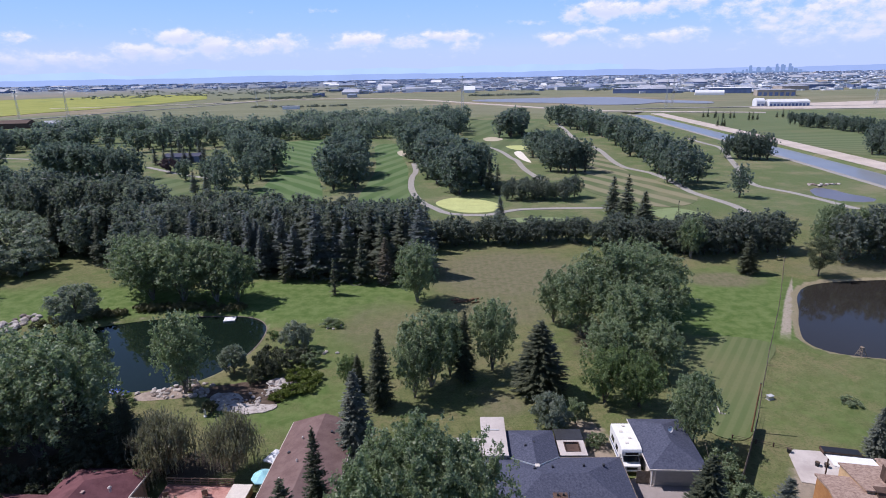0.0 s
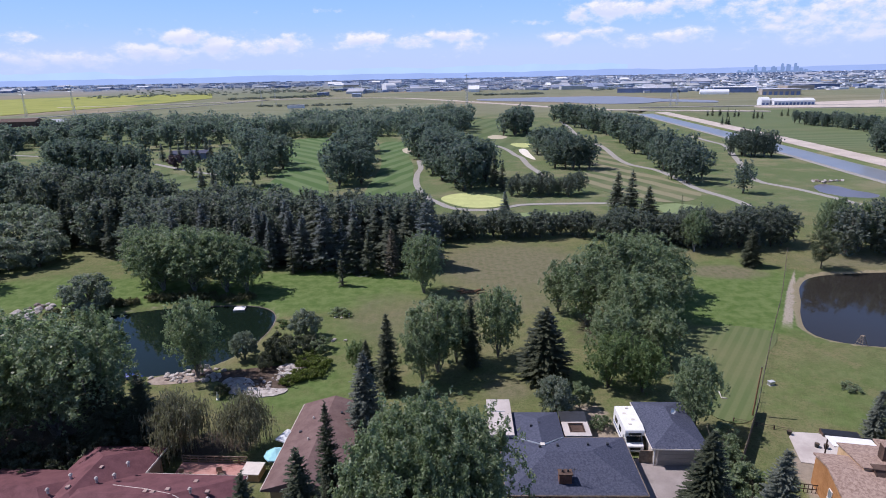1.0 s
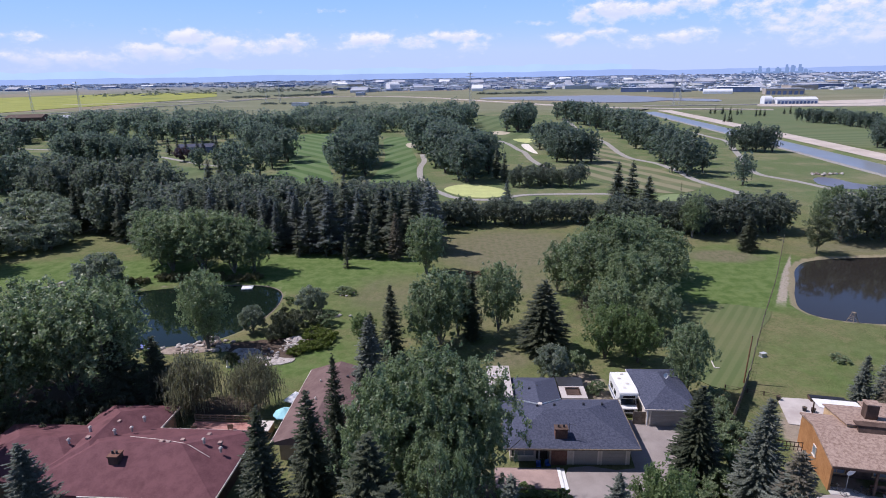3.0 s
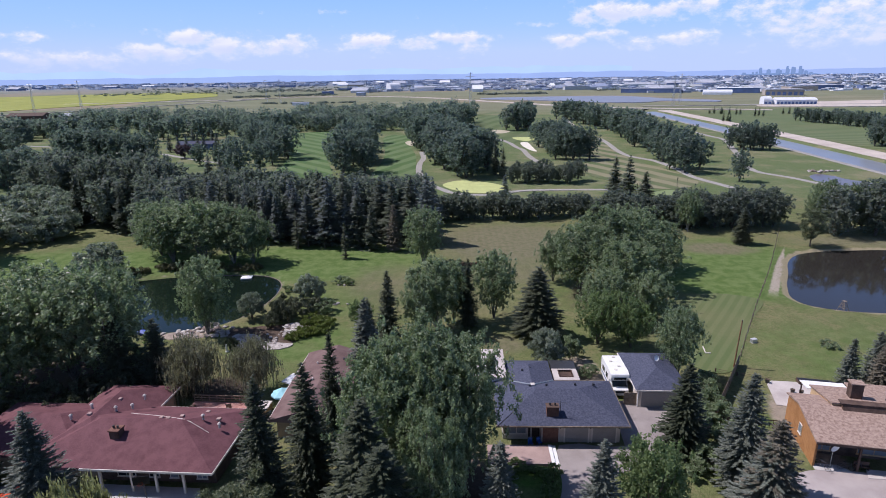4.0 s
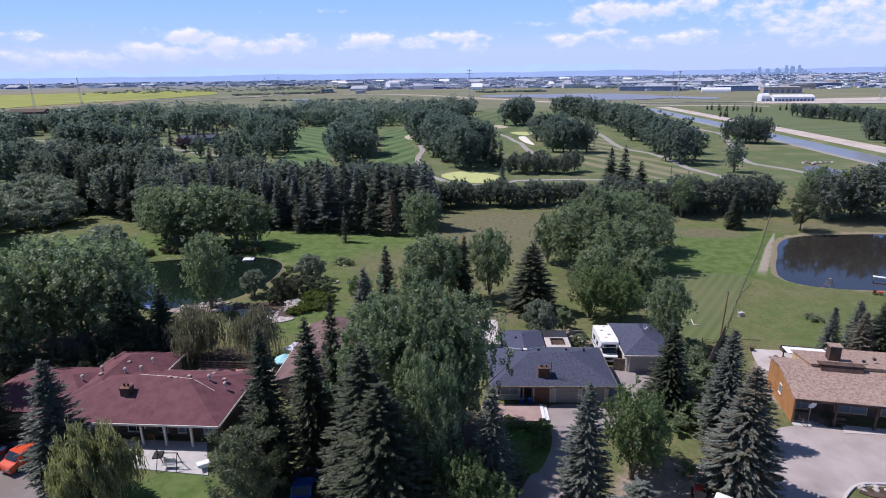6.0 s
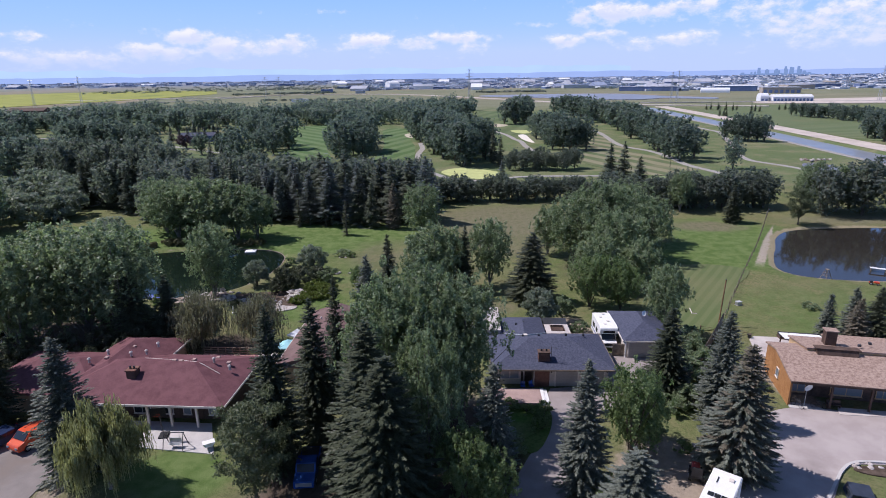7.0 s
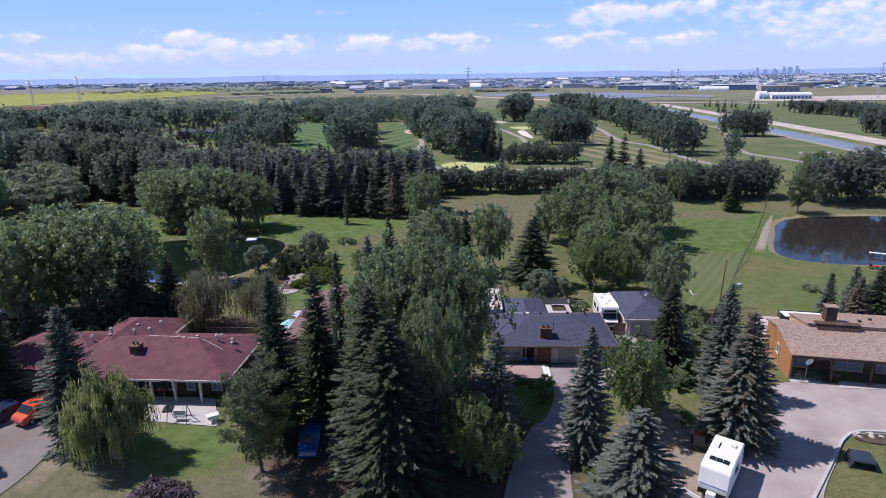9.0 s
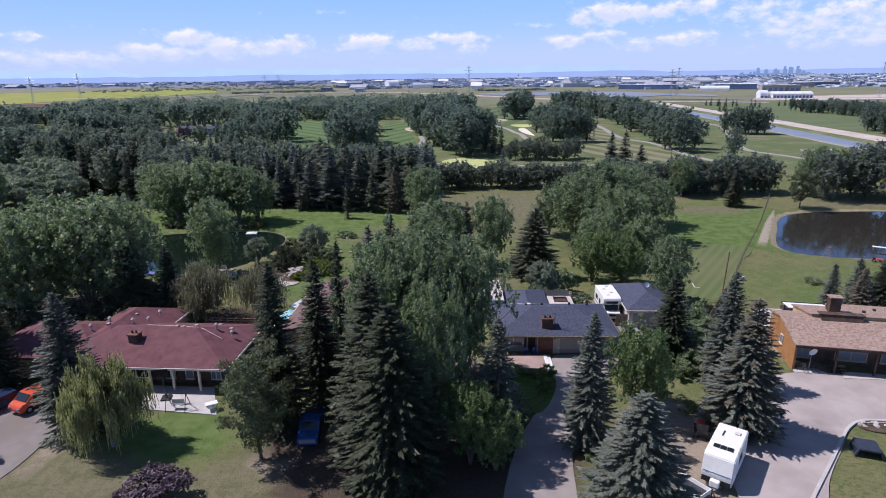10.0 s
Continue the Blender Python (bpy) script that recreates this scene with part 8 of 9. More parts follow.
def utility_pole():
    p = thing("utility_pole", pose(39.3, 62.7, 0, 0, 2.2, 0), "bare reddish wooden utility pole in the grass", "pole")
    part("pole", tube(BM(), (0, 0, -0.4), (0, 0, 7.0), 0.11, 0.085, 10), M["pole"], p)
    part("cap", tube(BM(), (0, 0, 7.0), (0, 0, 7.05), 0.095, 0.08, 10), M["metal_dark"], p)
    b = thing("utility_box", pose(45.8, 70.3, 0, 0, 0, 15) @ Matrix.Diagonal((0.8, 0.8, 0.75, 1)), "pale grey utility box on the grass", "box")
    part("cabinet", box(BM(), -0.5, 0.5, -0.35, 0.35, 0, 0.75, 0.03), M["metal"], b)
    part("lid", box(BM(), -0.55, 0.55, -0.4, 0.4, 0.75, 0.83, 0.02), M["shed_grey"], b)
    part("plinth", box(BM(), -0.6, 0.6, -0.45, 0.45, -0.1, 0.06), M["concrete"], b)


def annexes():
    a = thing("annex", pose(6.0, 58.2, 0, 0, 0, -1.4), "white flat-roofed annex beside the bungalow wing", "annex")
    part("wall", box(BM(), -1.35, 1.2, -3.5, 3.6, -0.2, 3.1), M["white"], a)
    part("roof", box(BM(), -1.6, 1.35, -3.8, 3.9, 3.1, 3.36, 0.02), M["pavers_pale"], a)
    part("parapet", box(BM(), -1.1, 0.6, 1.0, 1.15, 3.36, 3.44), M["shed_grey"], a)
    b = thing("annex", pose(2.7, 57.2, 0, 0, 0, -1.4), "low white flat-roofed lean-to behind the poplars", "annex")
    part("wall", box(BM(), -1.4, 1.5, -1.6, 0.8, -0.2, 2.9), M["white"], b)
    part("roof", box(BM(), -1.6, 1.6, -1.8, 1.0, 2.9, 3.1, 0.02), M["pavers_pale"], b)
    g = thing("gazebo", pose(15.0, 57.1, 0, 0, 0, -1.4), "pale square patio cover with a dark middle", "gazebo")
    bm = BM()
    box(bm, -1.6, -0.85, -1.45, 1.45, 2.1, 2.25)
    box(bm, 0.95, 1.6, -1.45, 1.45, 2.1, 2.25)
    box(bm, -0.85, 0.95, 1.05, 1.45, 2.1, 2.25)
    box(bm, -0.85, 0.95, -1.45, -0.75, 2.1, 2.25)
    part("roof", bm, M["pavers_pale"], g)
    bm = BM()
    box(bm, -0.85, -0.75, -0.75, 1.05, 2.22, 2.34)
    box(bm, 0.85, 0.95, -0.75, 1.05, 2.22, 2.34)
    box(bm, -0.75, 0.85, 0.95, 1.05, 2.22, 2.34)
    box(bm, -0.75, 0.85, -0.75, -0.65, 2.22, 2.34)
    part("opening_frame", bm, M["brown_wood"], g)
    # a plain plate closes the opening and makes its middle dark
    part("screen", box(BM(), -0.75, 0.85, -0.65, 0.95, 2.04, 2.09), M["brown_wood"], g, "plain dark brown plate under the opening")
    for x in (-1.5, 1.5):
        for y in (-1.35, 1.35):
            part("post", box(BM(), x - 0.07, x + 0.07, y - 0.07, y + 0.07, 0, 2.1), M["cream"], g)

    s = thing("garden_shed", pose(15.1, 59.8, 0, 0, 0, -4), "small garden shed with a dark flat roof", "shed")
    part("wall", box(BM(), -1.5, 1.5, -1.0, 1.0, -0.1, 2.05), M["brown_wood"], s)
    part("roof", box(BM(), -1.65, 1.65, -1.15, 1.15, 2.05, 2.2, 0.02), M["metal_dark"], s)
    part("door", box(BM(), -0.4, 0.4, -1.05, -1.01, 0.05, 1.9), M["wood"], s)
    # added for a flat dark rectangle beside the patio, its kind not known
    c = thing("low_dark_frame", pose(47.6, 58.0, 0, 0, 0, -13), "long low frame with a black top beside the patio", "garden bed")
    for y in (-0.62, 0.62):
        part("board", box(BM(), -2.1, 2.1, y - 0.03, y + 0.03, -0.05, 0.42), M["brown_wood"], c)
    for x in (-2.07, 2.07):
        part("end_board", box(BM(), x - 0.03, x + 0.03, -0.59, 0.59, -0.05, 0.42), M["brown_wood"], c)
    part("netting", box(BM(), -2.03, 2.03, -0.58, 0.58, 0.05, 0.46, 0.04), M["black"], c, "plain black top of the low frame")


def rock_mesh(seed, material):
    rng = np.random.default_rng(seed)
    bm = BM()
    bmesh.ops.create_icosphere(bm, subdivisions=2, radius=1.0)
    o = Vector(rng.uniform(0, 50, 3))
    for v in bm.verts:
        k = 1 + 0.42 * noise.noise(v.co * 1.1 + o) + 0.16 * noise.noise(v.co * 2.7 + o)
        v.co = Vector((v.co.x * k, v.co.y * k * 0.85, v.co.z * k * 0.6))
    me = bpy.data.meshes.new("rock")
    bm.to_mesh(me)
    bm.free()
    me.materials.append(material)
    return me


ROCKS = [rock_mesh(s, M["rock"]) for s in (1, 2, 3, 4)] + [rock_mesh(s, M["rock_dark"]) for s in (5, 6)]


def rocks(cx, cy, rx, ry, n, sizes, seed, pale=0.8, label="pale rough garden boulder", group="rocks in the garden"):
    rng = random.Random(seed)
    for _ in range(n):
        a, u = rng.uniform(0, 6.283), math.sqrt(rng.random())
        s = rng.uniform(*sizes)
        k = rng.randrange(4) if rng.random() < pale else 4 + rng.randrange(2)
        ob = new("boulder", ROCKS[k])
        ob.matrix_basis = pose(cx + rx * u * math.cos(a), cy + ry * u * math.sin(a), 0.22 * s, rng.uniform(-15, 15), rng.uniform(-15, 15), rng.uniform(0, 360)) @ Matrix.Diagonal((s, s, s, 1))
        tagged(ob, label if k < 4 else "brown rough garden boulder", "rock", group)


def rock_garden():
    rocks(-38.6, 76.4, 2.2, 0.9, 26, (0.2, 0.6), 3, 0.45)
    rocks(-36.2, 74.6, 1.6, 1.2, 16, (0.15, 0.5), 33, 0.75)
    rocks(-40.6, 74.4, 2.6, 0.9, 16, (0.15, 0.45), 34, 0.6)
    rocks(-24.4, 77.6, 2.0, 1.2, 26, (0.2, 0.6), 35, 0.85)
    rocks(-28.6, 71.6, 2.6, 1.2, 22, (0.12, 0.42), 36, 0.9)
    rocks(-36.6, 77.2, 1.8, 0.6, 12, (0.2, 0.5), 23, 0.3)
    rocks(-24.7, 75.4, 1.5, 1.6, 30, (0.15, 0.5), 4, 0.8)
    rocks(-31.4, 72.4, 2.4, 1.9, 26, (0.08, 0.26), 5, 0.85)
    rocks(-26.4, 70.4, 2.4, 0.7, 18, (0.08, 0.24), 25, 0.85)
    rocks(-28.0, 73.4, 2.4, 1.6, 14, (0.12, 0.4), 15, 0.35)
    rocks(-41.5, 75.6, 2.2, 1.0, 9, (0.3, 0.65), 6, 0.7)
    rocks(-46.8, 74.6, 2.0, 0.8, 8, (0.3, 0.6), 7, 0.7)
    rocks(-82.0, 101.5, 4.0, 4.5, 22, (0.4, 1.2), 8, 0.8)
    rocks(-19.8, 96.6, 2.6, 1.6, 7, (0.2, 0.5), 9, 1.0)
    rocks(-19.2, 87.0, 1.4, 1.0, 5, (0.2, 0.5), 10, 1.0)
    rocks(150.0, 223.0, 7.5, 2.0, 24, (0.35, 0.9), 11, 0.5, "pale boulder on the golf pond shore", "rocks by the golf pond")
    rocks(38.9, 31.2, 1.4, 0.6, 8, (0.15, 0.35), 12, 1.0, "pale stone along the planted bed", "stones by the kerb")
    rocks(24.5, 33.0, 3.0, 2.0, 10, (0.1, 0.3), 13, 0.9, "pale stone in the dry grass", "stones by the trees")
    # stone rim on the far shore
    strip("stone_edging", [tuple(p) for p in POND_WEST[10:40:3]], 0.16, -0.30, M["rock_dark"], "brown stone edging along the pond shore", "edging", 1.0, 0.7)
    # the hedge arch with a pale figure before it
    s = thing("garden_statue", pose(-32.9, 68.6, 0, 0, 0, 10) @ Matrix.Diagonal((0.8, 0.8, 0.72, 1)), "white stone garden ornament before a clipped arch", "ornament")
    bm = BM()
    prev = None
    for z, r in ((0, 0.3), (0.25, 0.3), (0.3, 0.16), (0.8, 0.2), (1.1, 0.24), (1.35, 0.12), (1.5, 0.13), (1.7, 0.06)):
        if prev:
            tube(bm, (0, 0, prev[0]), (0, 0, z), prev[1], r, 12)
        prev = (z, r)
    me = bpy.data.meshes.new("garden_statue")
    bm.to_mesh(me)
    bm.free()
    me.materials.append(M["white"])
    share("ornament", me, s, Matrix())
    a = plant("yew", -32.5, 69.5, 2.1, 1.15, "garden shrubs", "dark clipped arched shrub behind the ornament")
    # a heap of bleached driftwood
    rng = random.Random(19)
    for i in range(18):
        t = thing("driftwood_branch", pose(-24.8 + rng.uniform(-1.7, 1.7), 75.9 + rng.uniform(-1.0, 1.0), 0.22 + 0.03 * (i % 6), 0, rng.uniform(-14, 14), rng.uniform(-50, 50)), "bleached driftwood branch heaped in the rock garden", "driftwood", "driftwood heap")
        bm = BM()
        l = rng.uniform(0.5, 1.2)
        tube(bm, (-l, 0, 0), (0, 0.06, 0.03), 0.09, 0.07, 6)
        tube(bm, (0, 0.06, 0.03), (l, -0.05, 0.0), 0.07, 0.03, 6)
        tube(bm, (0, 0.06, 0.03), (l * 0.5, 0.35, 0.12), 0.04, 0.015, 5)
        part("branch", bm, M["driftwood"], t)
    # the raft
    r = thing("raft", pose(-41.3, 102.6, -0.42, 0, 0, 8), "small white swimming raft on the pond", "raft")
    for i in range(7):
        part("plank", box(BM(), -1.1 + i * 0.315, -0.81 + i * 0.315, -0.95, 0.95, 0.22, 0.30), M["white"], r)
    for y in (-0.7, 0.7):
        part("float", tube(BM(), (-1.1, y, 0.06), (1.1, y, 0.06), 0.18, None, 10), M["shed_grey"], r)
    # blue boat cover and bench on the west terrace
    b = thing("boat", pose(-48.0, 74.8, 0, 0, 0, 70), "small boat under a blue tarpaulin on the shore", "boat")
    bm = prism(BM(), [(-0.6, 0.5), (-0.35, 0.0), (0.35, 0.0), (0.6, 0.5), (0.0, 0.72)], -1.5, 1.4, "y")
    part("hull", bm, M["blue_tarp"], b)
    w = thing("garden_bench", pose(-38.2, 77.4, 0.08, 0, 0, 190), "pale wooden garden bench on the shore terrace", "bench")
    part("seat", box(BM(), -0.8, 0.8, -0.25, 0.25, 0.42, 0.47, 0.01), M["cream"], w)
    part("backrest", box(BM(), -0.8, 0.8, 0.22, 0.28, 0.47, 0.95, 0.01), M["cream"], w)
    for x in (-0.7, 0.7):
        for y in (-0.2, 0.2):
            part("leg", box(BM(), x - 0.04, x + 0.04, y - 0.04, y + 0.04, 0, 0.42), M["cream"], w)
    # the brush pile on the field
    for i in range(16):
        rng = random.Random(i)
        t = thing("log", pose(4.4 + rng.uniform(-2.4, 2.4), 109 + rng.uniform(-0.9, 0.9), 0.15, 0, rng.uniform(-6, 6), rng.uniform(0, 180)), "brown cut log in a pile on the field", "log", "log pile")
        part("bark", tube(BM(), (-0.9, 0, 0), (0.9, 0, 0), 0.17, 0.14, 8), M["pole"], t)


def drive_things():
    # basketball stand
    h = thing("basketball_stand", pose(-28.6, 36.2, 0.11, 0, 0, 10), "portable basketball stand on the concrete drive", "basketball stand")
    part("base", box(BM(), -0.45, 0.45, -0.2, 0.9, 0, 0.16, 0.04), M["black"], h)
    part("pole", tube(BM(), (0, 0.3, 0.1), (0, 0, 3.0), 0.06, None, 8), M["metal_dark"], h)
    part("backboard", box(BM(), -0.75, 0.75, -0.34, -0.30, 2.7, 3.6), M["black"], h)
    bm = BM()
    for i in range(14):
        a, b = 6.283 * i / 14, 6.283 * (i + 1) / 14
        tube(bm, (0.23 * math.cos(a), -0.6 + 0.23 * math.sin(a), 2.95), (0.23 * math.cos(b), -0.6 + 0.23 * math.sin(b), 2.95), 0.012, None, 4)
    part("hoop", bm, M["orange_paint"], h)
    # swing frame
    s = thing("swing_frame", pose(-26.6, 34.6, 0.11, 0, 0, 0), "dark steel swing frame on the concrete drive", "swing")
    for x in (-0.95, 0.95):
        part("leg", tube(BM(), (x, -0.7, 0), (x, 0, 1.7), 0.04, None, 6), M["metal_dark"], s)
        part("leg", tube(BM(), (x, 0.7, 0), (x, 0, 1.7), 0.04, None, 6), M["metal_dark"], s)
    part("top_bar", tube(BM(), (-1.05, 0, 1.7), (1.05, 0, 1.7), 0.045, None, 6), M["metal_dark"], s)
    part("seat", box(BM(), -0.6, 0.6, -0.25, 0.2, 0.45, 0.5, 0.01), M["metal"], s)
    part("backrest", box(BM(), -0.6, 0.6, 0.2, 0.25, 0.5, 0.95, 0.01), M["metal"], s)
    for x in (-0.55, 0.55):
        part("chain", tube(BM(), (x, 0, 0.5), (x, 0, 1.7), 0.012, None, 4), M["metal"], s)
    # garden cart
    c = thing("garden_cart", pose(-23.2, 34.4, 0.1, 0, 0, 30), "white garden cart at the edge of the drive", "cart")
    part("tray", prism(BM(), [(-0.55, 0.75), (-0.35, 0.35), (0.35, 0.35), (0.6, 0.75)], -0.35, 0.35, "y"), M["white"], c)
    wheel(c, 0.0, 0.42, 0.2, 0.08)
    part("handle", tube(BM(), (0.5, 0, 0.7), (1.1, 0, 0.85), 0.025, None, 6), M["metal_dark"], c)
    # red yard tractor
    t = thing("yard_tractor", pose(22.6, 29.8, 0.05, 0, 0, 160), "dark red yard tractor in the tree shade", "tractor")
    part("bonnet", box(BM(), -0.35, 0.35, -1.1, -0.1, 0.5, 0.95, 0.08), M["red_paint"], t)
    part("fender", box(BM(), -0.6, 0.6, 0.2, 0.9, 0.5, 0.72, 0.06), M["black"], t)
    part("seat", box(BM(), -0.22, 0.22, 0.3, 0.7, 0.72, 1.1, 0.06), M["black"], t)
    part("roll_bar", box(BM(), -0.45, 0.45, 0.8, 0.88, 0.7, 1.6), M["metal_dark"], t)
    for x in (-0.52, 0.52):
        wheel(t, x, 0.5, 0.42, 0.26)
        wheel(t, x * 0.9, -0.85, 0.28, 0.18)
    # flat utility trailer
    u = thing("utility_trailer", pose(18.6, 22.2, 0.05, 0, 0, 35), "small open utility trailer with a white rim", "trailer")
    part("floor", box(BM(), -0.75, 0.75, -1.2, 1.2, 0.45, 0.50), M["metal_dark"], u)
    for a in ((-0.78, -0.72, -1.2, 1.2), (0.72, 0.78, -1.2, 1.2), (-0.72, 0.72, -1.2, -1.14), (-0.72, 0.72, 1.14, 1.2)):
        part("side", box(BM(), *a, 0.5, 0.85), M["white"], u)
    part("drawbar", tube(BM(), (0, -1.2, 0.45), (0, -2.2, 0.45), 0.04, None, 6), M["metal_dark"], u)
    for x in (-0.86, 0.86):
        wheel(u, x, 0.1, 0.28, 0.16)
    # dark truck canopy left on the grass
    k = thing("truck_canopy", pose(35.5, 27.1, 0.05, 0, 0, -20), "dark navy truck canopy set down on the grass", "canopy")
    bm = BM()
    out = [(-1.05, 0), (-0.95, 0), (-0.72, 0.62), (0.72, 0.62), (0.95, 0), (1.05, 0), (0.82, 0.74), (-0.82, 0.74)]
    prism(bm, out, -0.85, 0.95, "y")
    part("shell", bm, M["navy_cloth"], k)
    part("rear_panel", box(BM(), -0.8, 0.8, 0.9, 0.94, 0.05, 0.62), M["black"], k)
    part("side_window", prism(BM(), [(-1.0, 0.16), (-0.84, 0.58), (-0.86, 0.60), (-1.02, 0.18)], -0.5, 0.6, "y"), M["glass"], k)
    # things under the porch of the cedar house
    d = thing("satellite_dish", pose(39.3, 41.7, 0, 0, 0, 10), "white satellite dish on a post before the porch", "dish")
    part("post", tube(BM(), (0, 0, 0), (0, 0, 2.0), 0.04, None, 8), M["metal"], d)
    bm = BM()
    n = 16
    cc = bm.verts.new((0, -0.02, 2.2))
    ring = [bm.verts.new((0.48 * math.cos(6.283 * i / n), -0.2 - 0.1 * math.sin(6.283 * i / n), 2.2 + 0.42 * math.sin(6.283 * i / n))) for i in range(n)]
    for i in range(n):
        bm.faces.new((cc, ring[i], ring[(i + 1) % n]))
    part("dish", bm, M["white"], d)
    for x, y, rz in ((38.2, 41.2, 20), (40.4, 40.9, 70), (41.4, 40.8, 100)):
        b = thing("bicycle", pose(x, y, 0.1, 0, 0, rz), "dark bicycle leaning before the porch", "bicycle", "bicycles by the porch")
        for yy in (-0.5, 0.5):
            bm = ring_tube(BM(), (0, yy, 0.33), 0.32, 0.02, 14)
            part("wheel", bm, M["rubber"], b)
        bm = BM()
        tube(bm, (0, -0.5, 0.33), (0, -0.35, 0.9), 0.02, None, 5)
        tube(bm, (0, -0.38, 0.75), (0, 0.1, 0.35), 0.02, None, 5)
        tube(bm, (0, -0.38, 0.8), (0, 0.2, 0.8), 0.02, None, 5)
        tube(bm, (0, 0.1, 0.35), (0, 0.22, 0.88), 0.02, None, 5)
        tube(bm, (0, 0.1, 0.35), (0, 0.5, 0.33), 0.02, None, 5)
        tube(bm, (-0.25, -0.35, 0.95), (0.25, -0.35, 0.95), 0.015, None, 5)
        part("frame", bm, M["metal_dark"], b)
        part("saddle", box(BM(), -0.07, 0.07, 0.1, 0.36, 0.88, 0.93, 0.02), M["black"], b)
    for x, y in ((43.4, 55.8), (44.3, 55.5), (41.6, 58.4)):
        q = thing("plant_pot", pose(x, y, 0.1), "dark round plant pot on the patio", "pot", "pots on the patio")
        part("pot", tube(BM(), (0, 0, 0), (0, 0, 0.5), 0.2, 0.28, 12), M["black"], q)
        part("soil", tube(BM(), (0, 0, 0.49), (0, 0, 0.505), 0.25, None, 12), M["mulch"], q)
    q = thing("porch_bench", pose(42.0, 41.0, 0.05, 0, 0, -12), "dark wooden bench by the porch", "bench")
    part("seat", box(BM(), -0.7, 0.7, -0.2, 0.2, 0.4, 0.46, 0.01), M["brown_wood"], q)
    part("backrest", box(BM(), -0.7, 0.7, 0.18, 0.23, 0.46, 0.85, 0.01), M["brown_wood"], q)
    for x in (-0.6, 0.6):
        part("leg", box(BM(), x - 0.04, x + 0.04, -0.18, 0.18, 0, 0.4), M["brown_wood"], q)
    for x, y, rz in ((9.0, 45.3, 0), (10.0, 45.4, 20)):
        q = thing("porch_chair", pose(x, y, 0.07, 0, 0, rz), "blue plastic chair under the bungalow eave", "chair", "chairs on the terrace")
        part("seat", box(BM(), -0.25, 0.25, -0.25, 0.25, 0.4, 0.45, 0.02), M["blue_paint"], q)
        part("backrest", box(BM(), -0.25, 0.25, 0.23, 0.28, 0.45, 0.9, 0.02), M["blue_paint"], q)
        for sx in (-0.2, 0.2):
            for sy in (-0.2, 0.2):
                part("leg", box(BM(), sx - 0.025, sx + 0.025, sy - 0.025, sy + 0.025, 0, 0.4), M["blue_paint"], q)


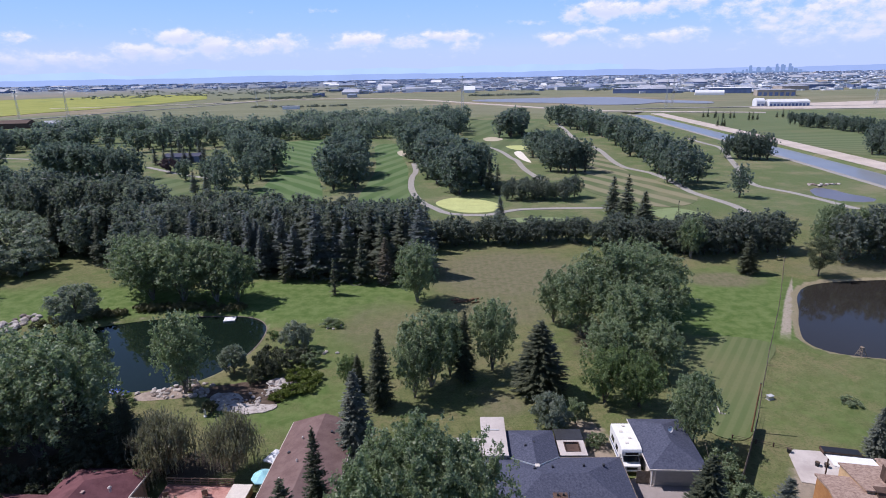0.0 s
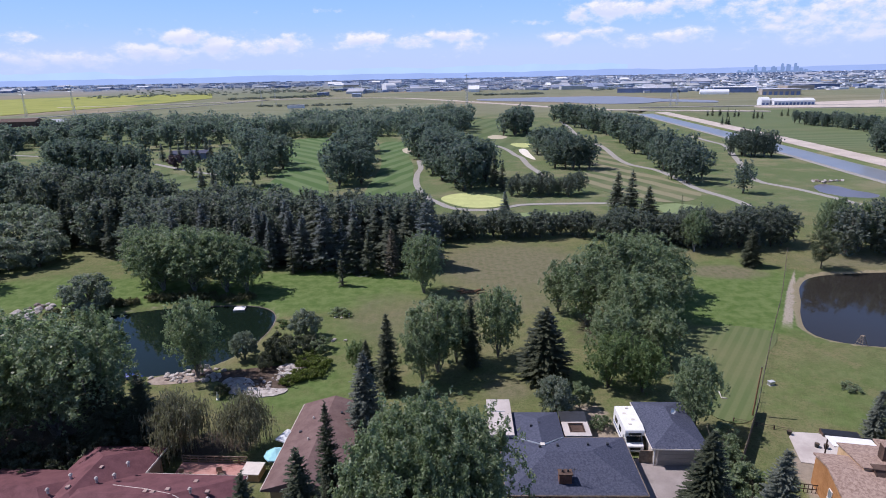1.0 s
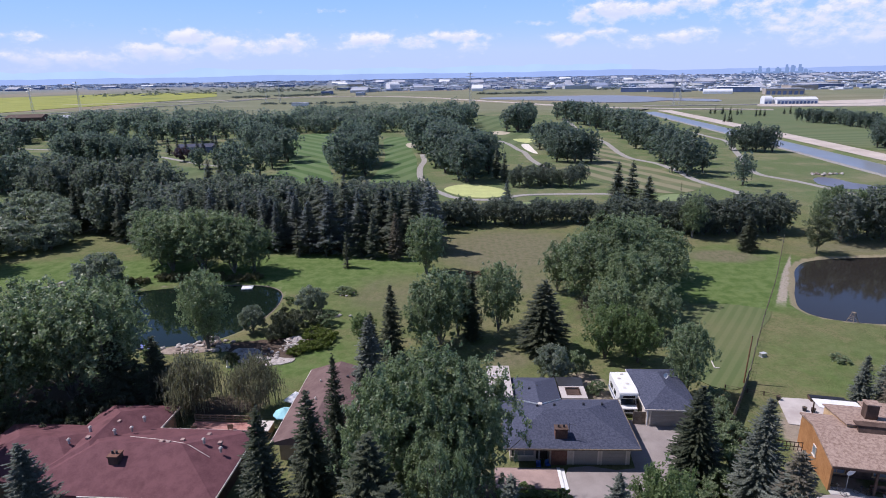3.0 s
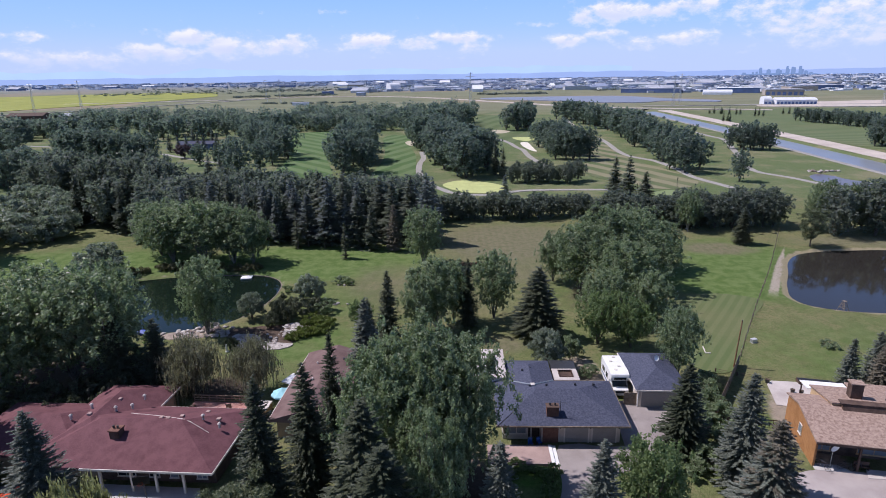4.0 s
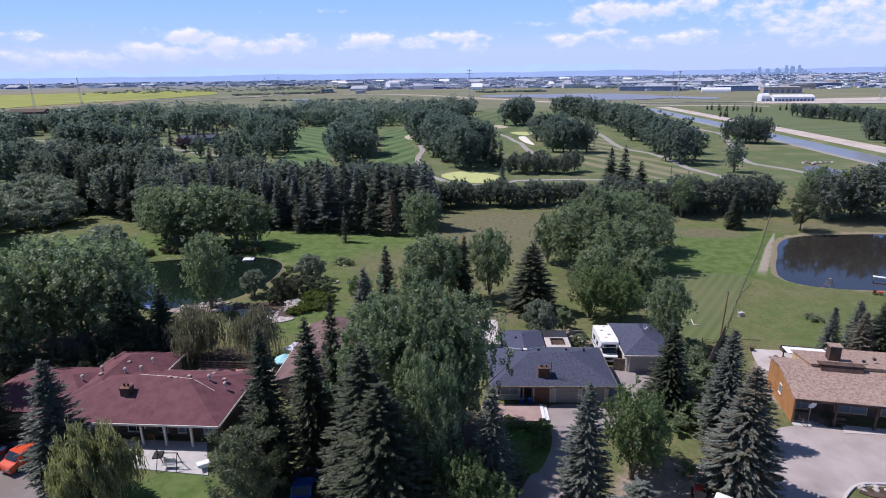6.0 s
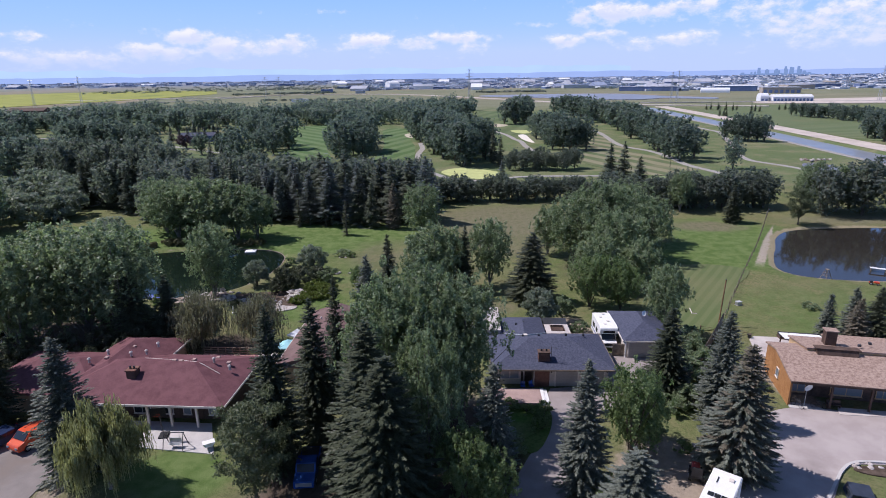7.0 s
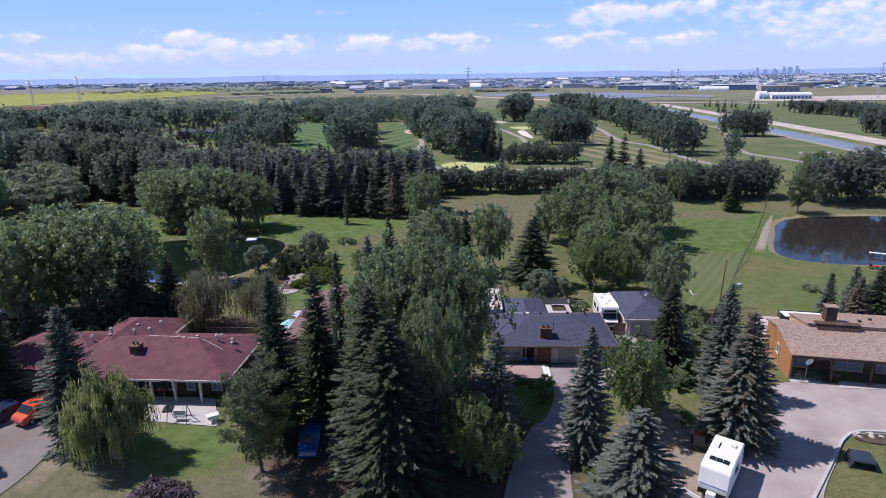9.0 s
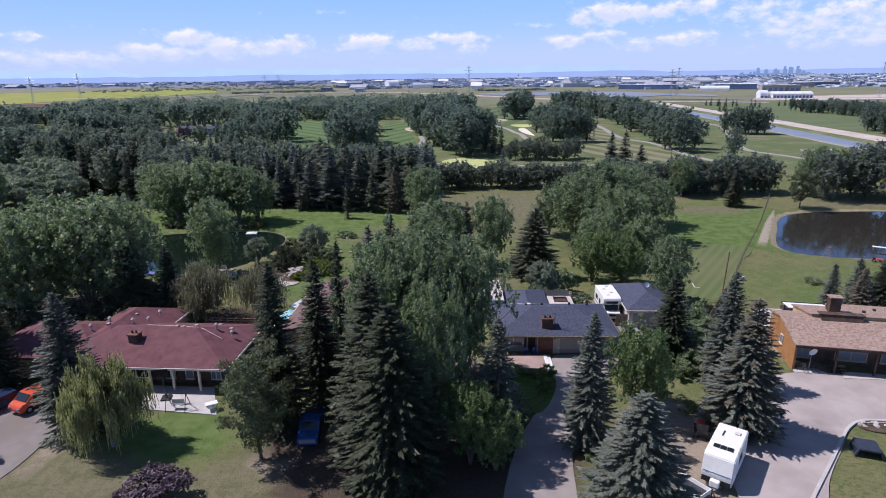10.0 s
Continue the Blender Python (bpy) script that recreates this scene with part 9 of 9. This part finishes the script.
def pond_things():
    d = thing("dock", pose(80.0, 86.0, -0.3, 0, 0, -30), "white plank diving dock at the pond", "dock")
    for i in range(8):
        part("plank", box(BM(), -2.4 + i * 0.6, -1.83 + i * 0.6, -0.4, 0.4, 0.5, 0.58), M["white"], d)
    for x in (-2.2, 0, 2.2):
        part("post", tube(BM(), (x, 0.3, -0.8), (x, 0.3, 0.5), 0.06, None, 6), M["wood"], d)
        part("post", tube(BM(), (x, -0.3, -0.8), (x, -0.3, 0.5), 0.06, None, 6), M["wood"], d)
    w = thing("wooden_derrick", pose(66.8, 82.2, 0, 0, 0, 20) @ Matrix.Diagonal((0.9, 0.9, 0.68, 1)), "small weathered wooden derrick on the pond shore", "ornament")
    for sx in (-1, 1):
        for sy in (-1, 1):
            part("leg", tube(BM(), (sx * 0.7, sy * 0.7, -0.1), (sx * 0.18, sy * 0.18, 2.4), 0.05, None, 5), M["wood"], w)
    for z, s in ((0.8, 0.53), (1.6, 0.36)):
        bm = BM()
        for a, b in (((-s, -s), (s, -s)), ((s, -s), (s, s)), ((s, s), (-s, s)), ((-s, s), (-s, -s))):
            tube(bm, (*a, z), (*b, z), 0.035, None, 5)
        part("brace", bm, M["wood"], w)
    part("top", box(BM(), -0.3, 0.3, -0.3, 0.3, 2.4, 2.5), M["wood"], w)
    t = thing("garden_tractor", pose(72.8, 78.9, 0, 0, 0, 60) @ Matrix.Diagonal((0.75, 0.75, 0.65, 1)), "small orange garden tractor on the grass", "tractor")
    part("bonnet", box(BM(), -0.35, 0.35, -1.1, 0.0, 0.45, 0.9, 0.08), M["orange_paint"], t)
    part("seat", box(BM(), -0.25, 0.25, 0.2, 0.7, 0.6, 1.0, 0.05), M["black"], t)
    part("fender", box(BM(), -0.6, 0.6, 0.1, 0.9, 0.45, 0.6, 0.05), M["orange_paint"], t)
    for x in (-0.5, 0.5):
        wheel(t, x, 0.5, 0.38, 0.24)
        wheel(t, x, -0.8, 0.25, 0.16)
    r = thing("edging_frame", pose(37.2, 66.9, 0.02, 0, 0, -12), "white painted edging boards on the grass", "edging")
    part("board", box(BM(), -0.06, 0.06, 0.0, 2.0, 0, 0.18), M["cream"], r)
    part("board", box(BM(), -0.06, 0.7, -0.12, -0.002, 0, 0.18), M["cream"], r)


def kerbs():
    strip("kerb", [(22.2, 15.6), (27.6, 21.5), (31.6, 25.7), (34.6, 28.9), (36.4, 30.7), (38.2, 31.7), (41, 31.6), (47, 30.8)], 0.26, 0.22, M["concrete"], "pale concrete kerb round the lawn", "kerb", 0.8, 0.4)
    sheet("garden_bed_kerb", curve_closed([(37.4, 30.8), (39.5, 31.2), (43, 30.6), (43, 29.4), (39, 29.8)], 4), 0.12, M["mulch"], "dark planted strip inside the kerb", "garden bed")


motorhome()
travel_trailer()
car(-41.2, 35.8, -22, "orange_paint", "orange-red minivan parked on the shaded drive", "van")
car(-44.6, 35.2, -22, "navy_paint", "dark navy car parked in the shade", "car")
car(-62.5, 58.5, 60, "white", "white van standing under the poplars", "van")
car(-12.5, 30.6, 4, "blue_paint", "bright blue pickup parked under the spruces", "pickup")
long_fence()
side_rails()
utility_pole()
annexes()
rock_garden()
drive_things()
pond_things()
kerbs()
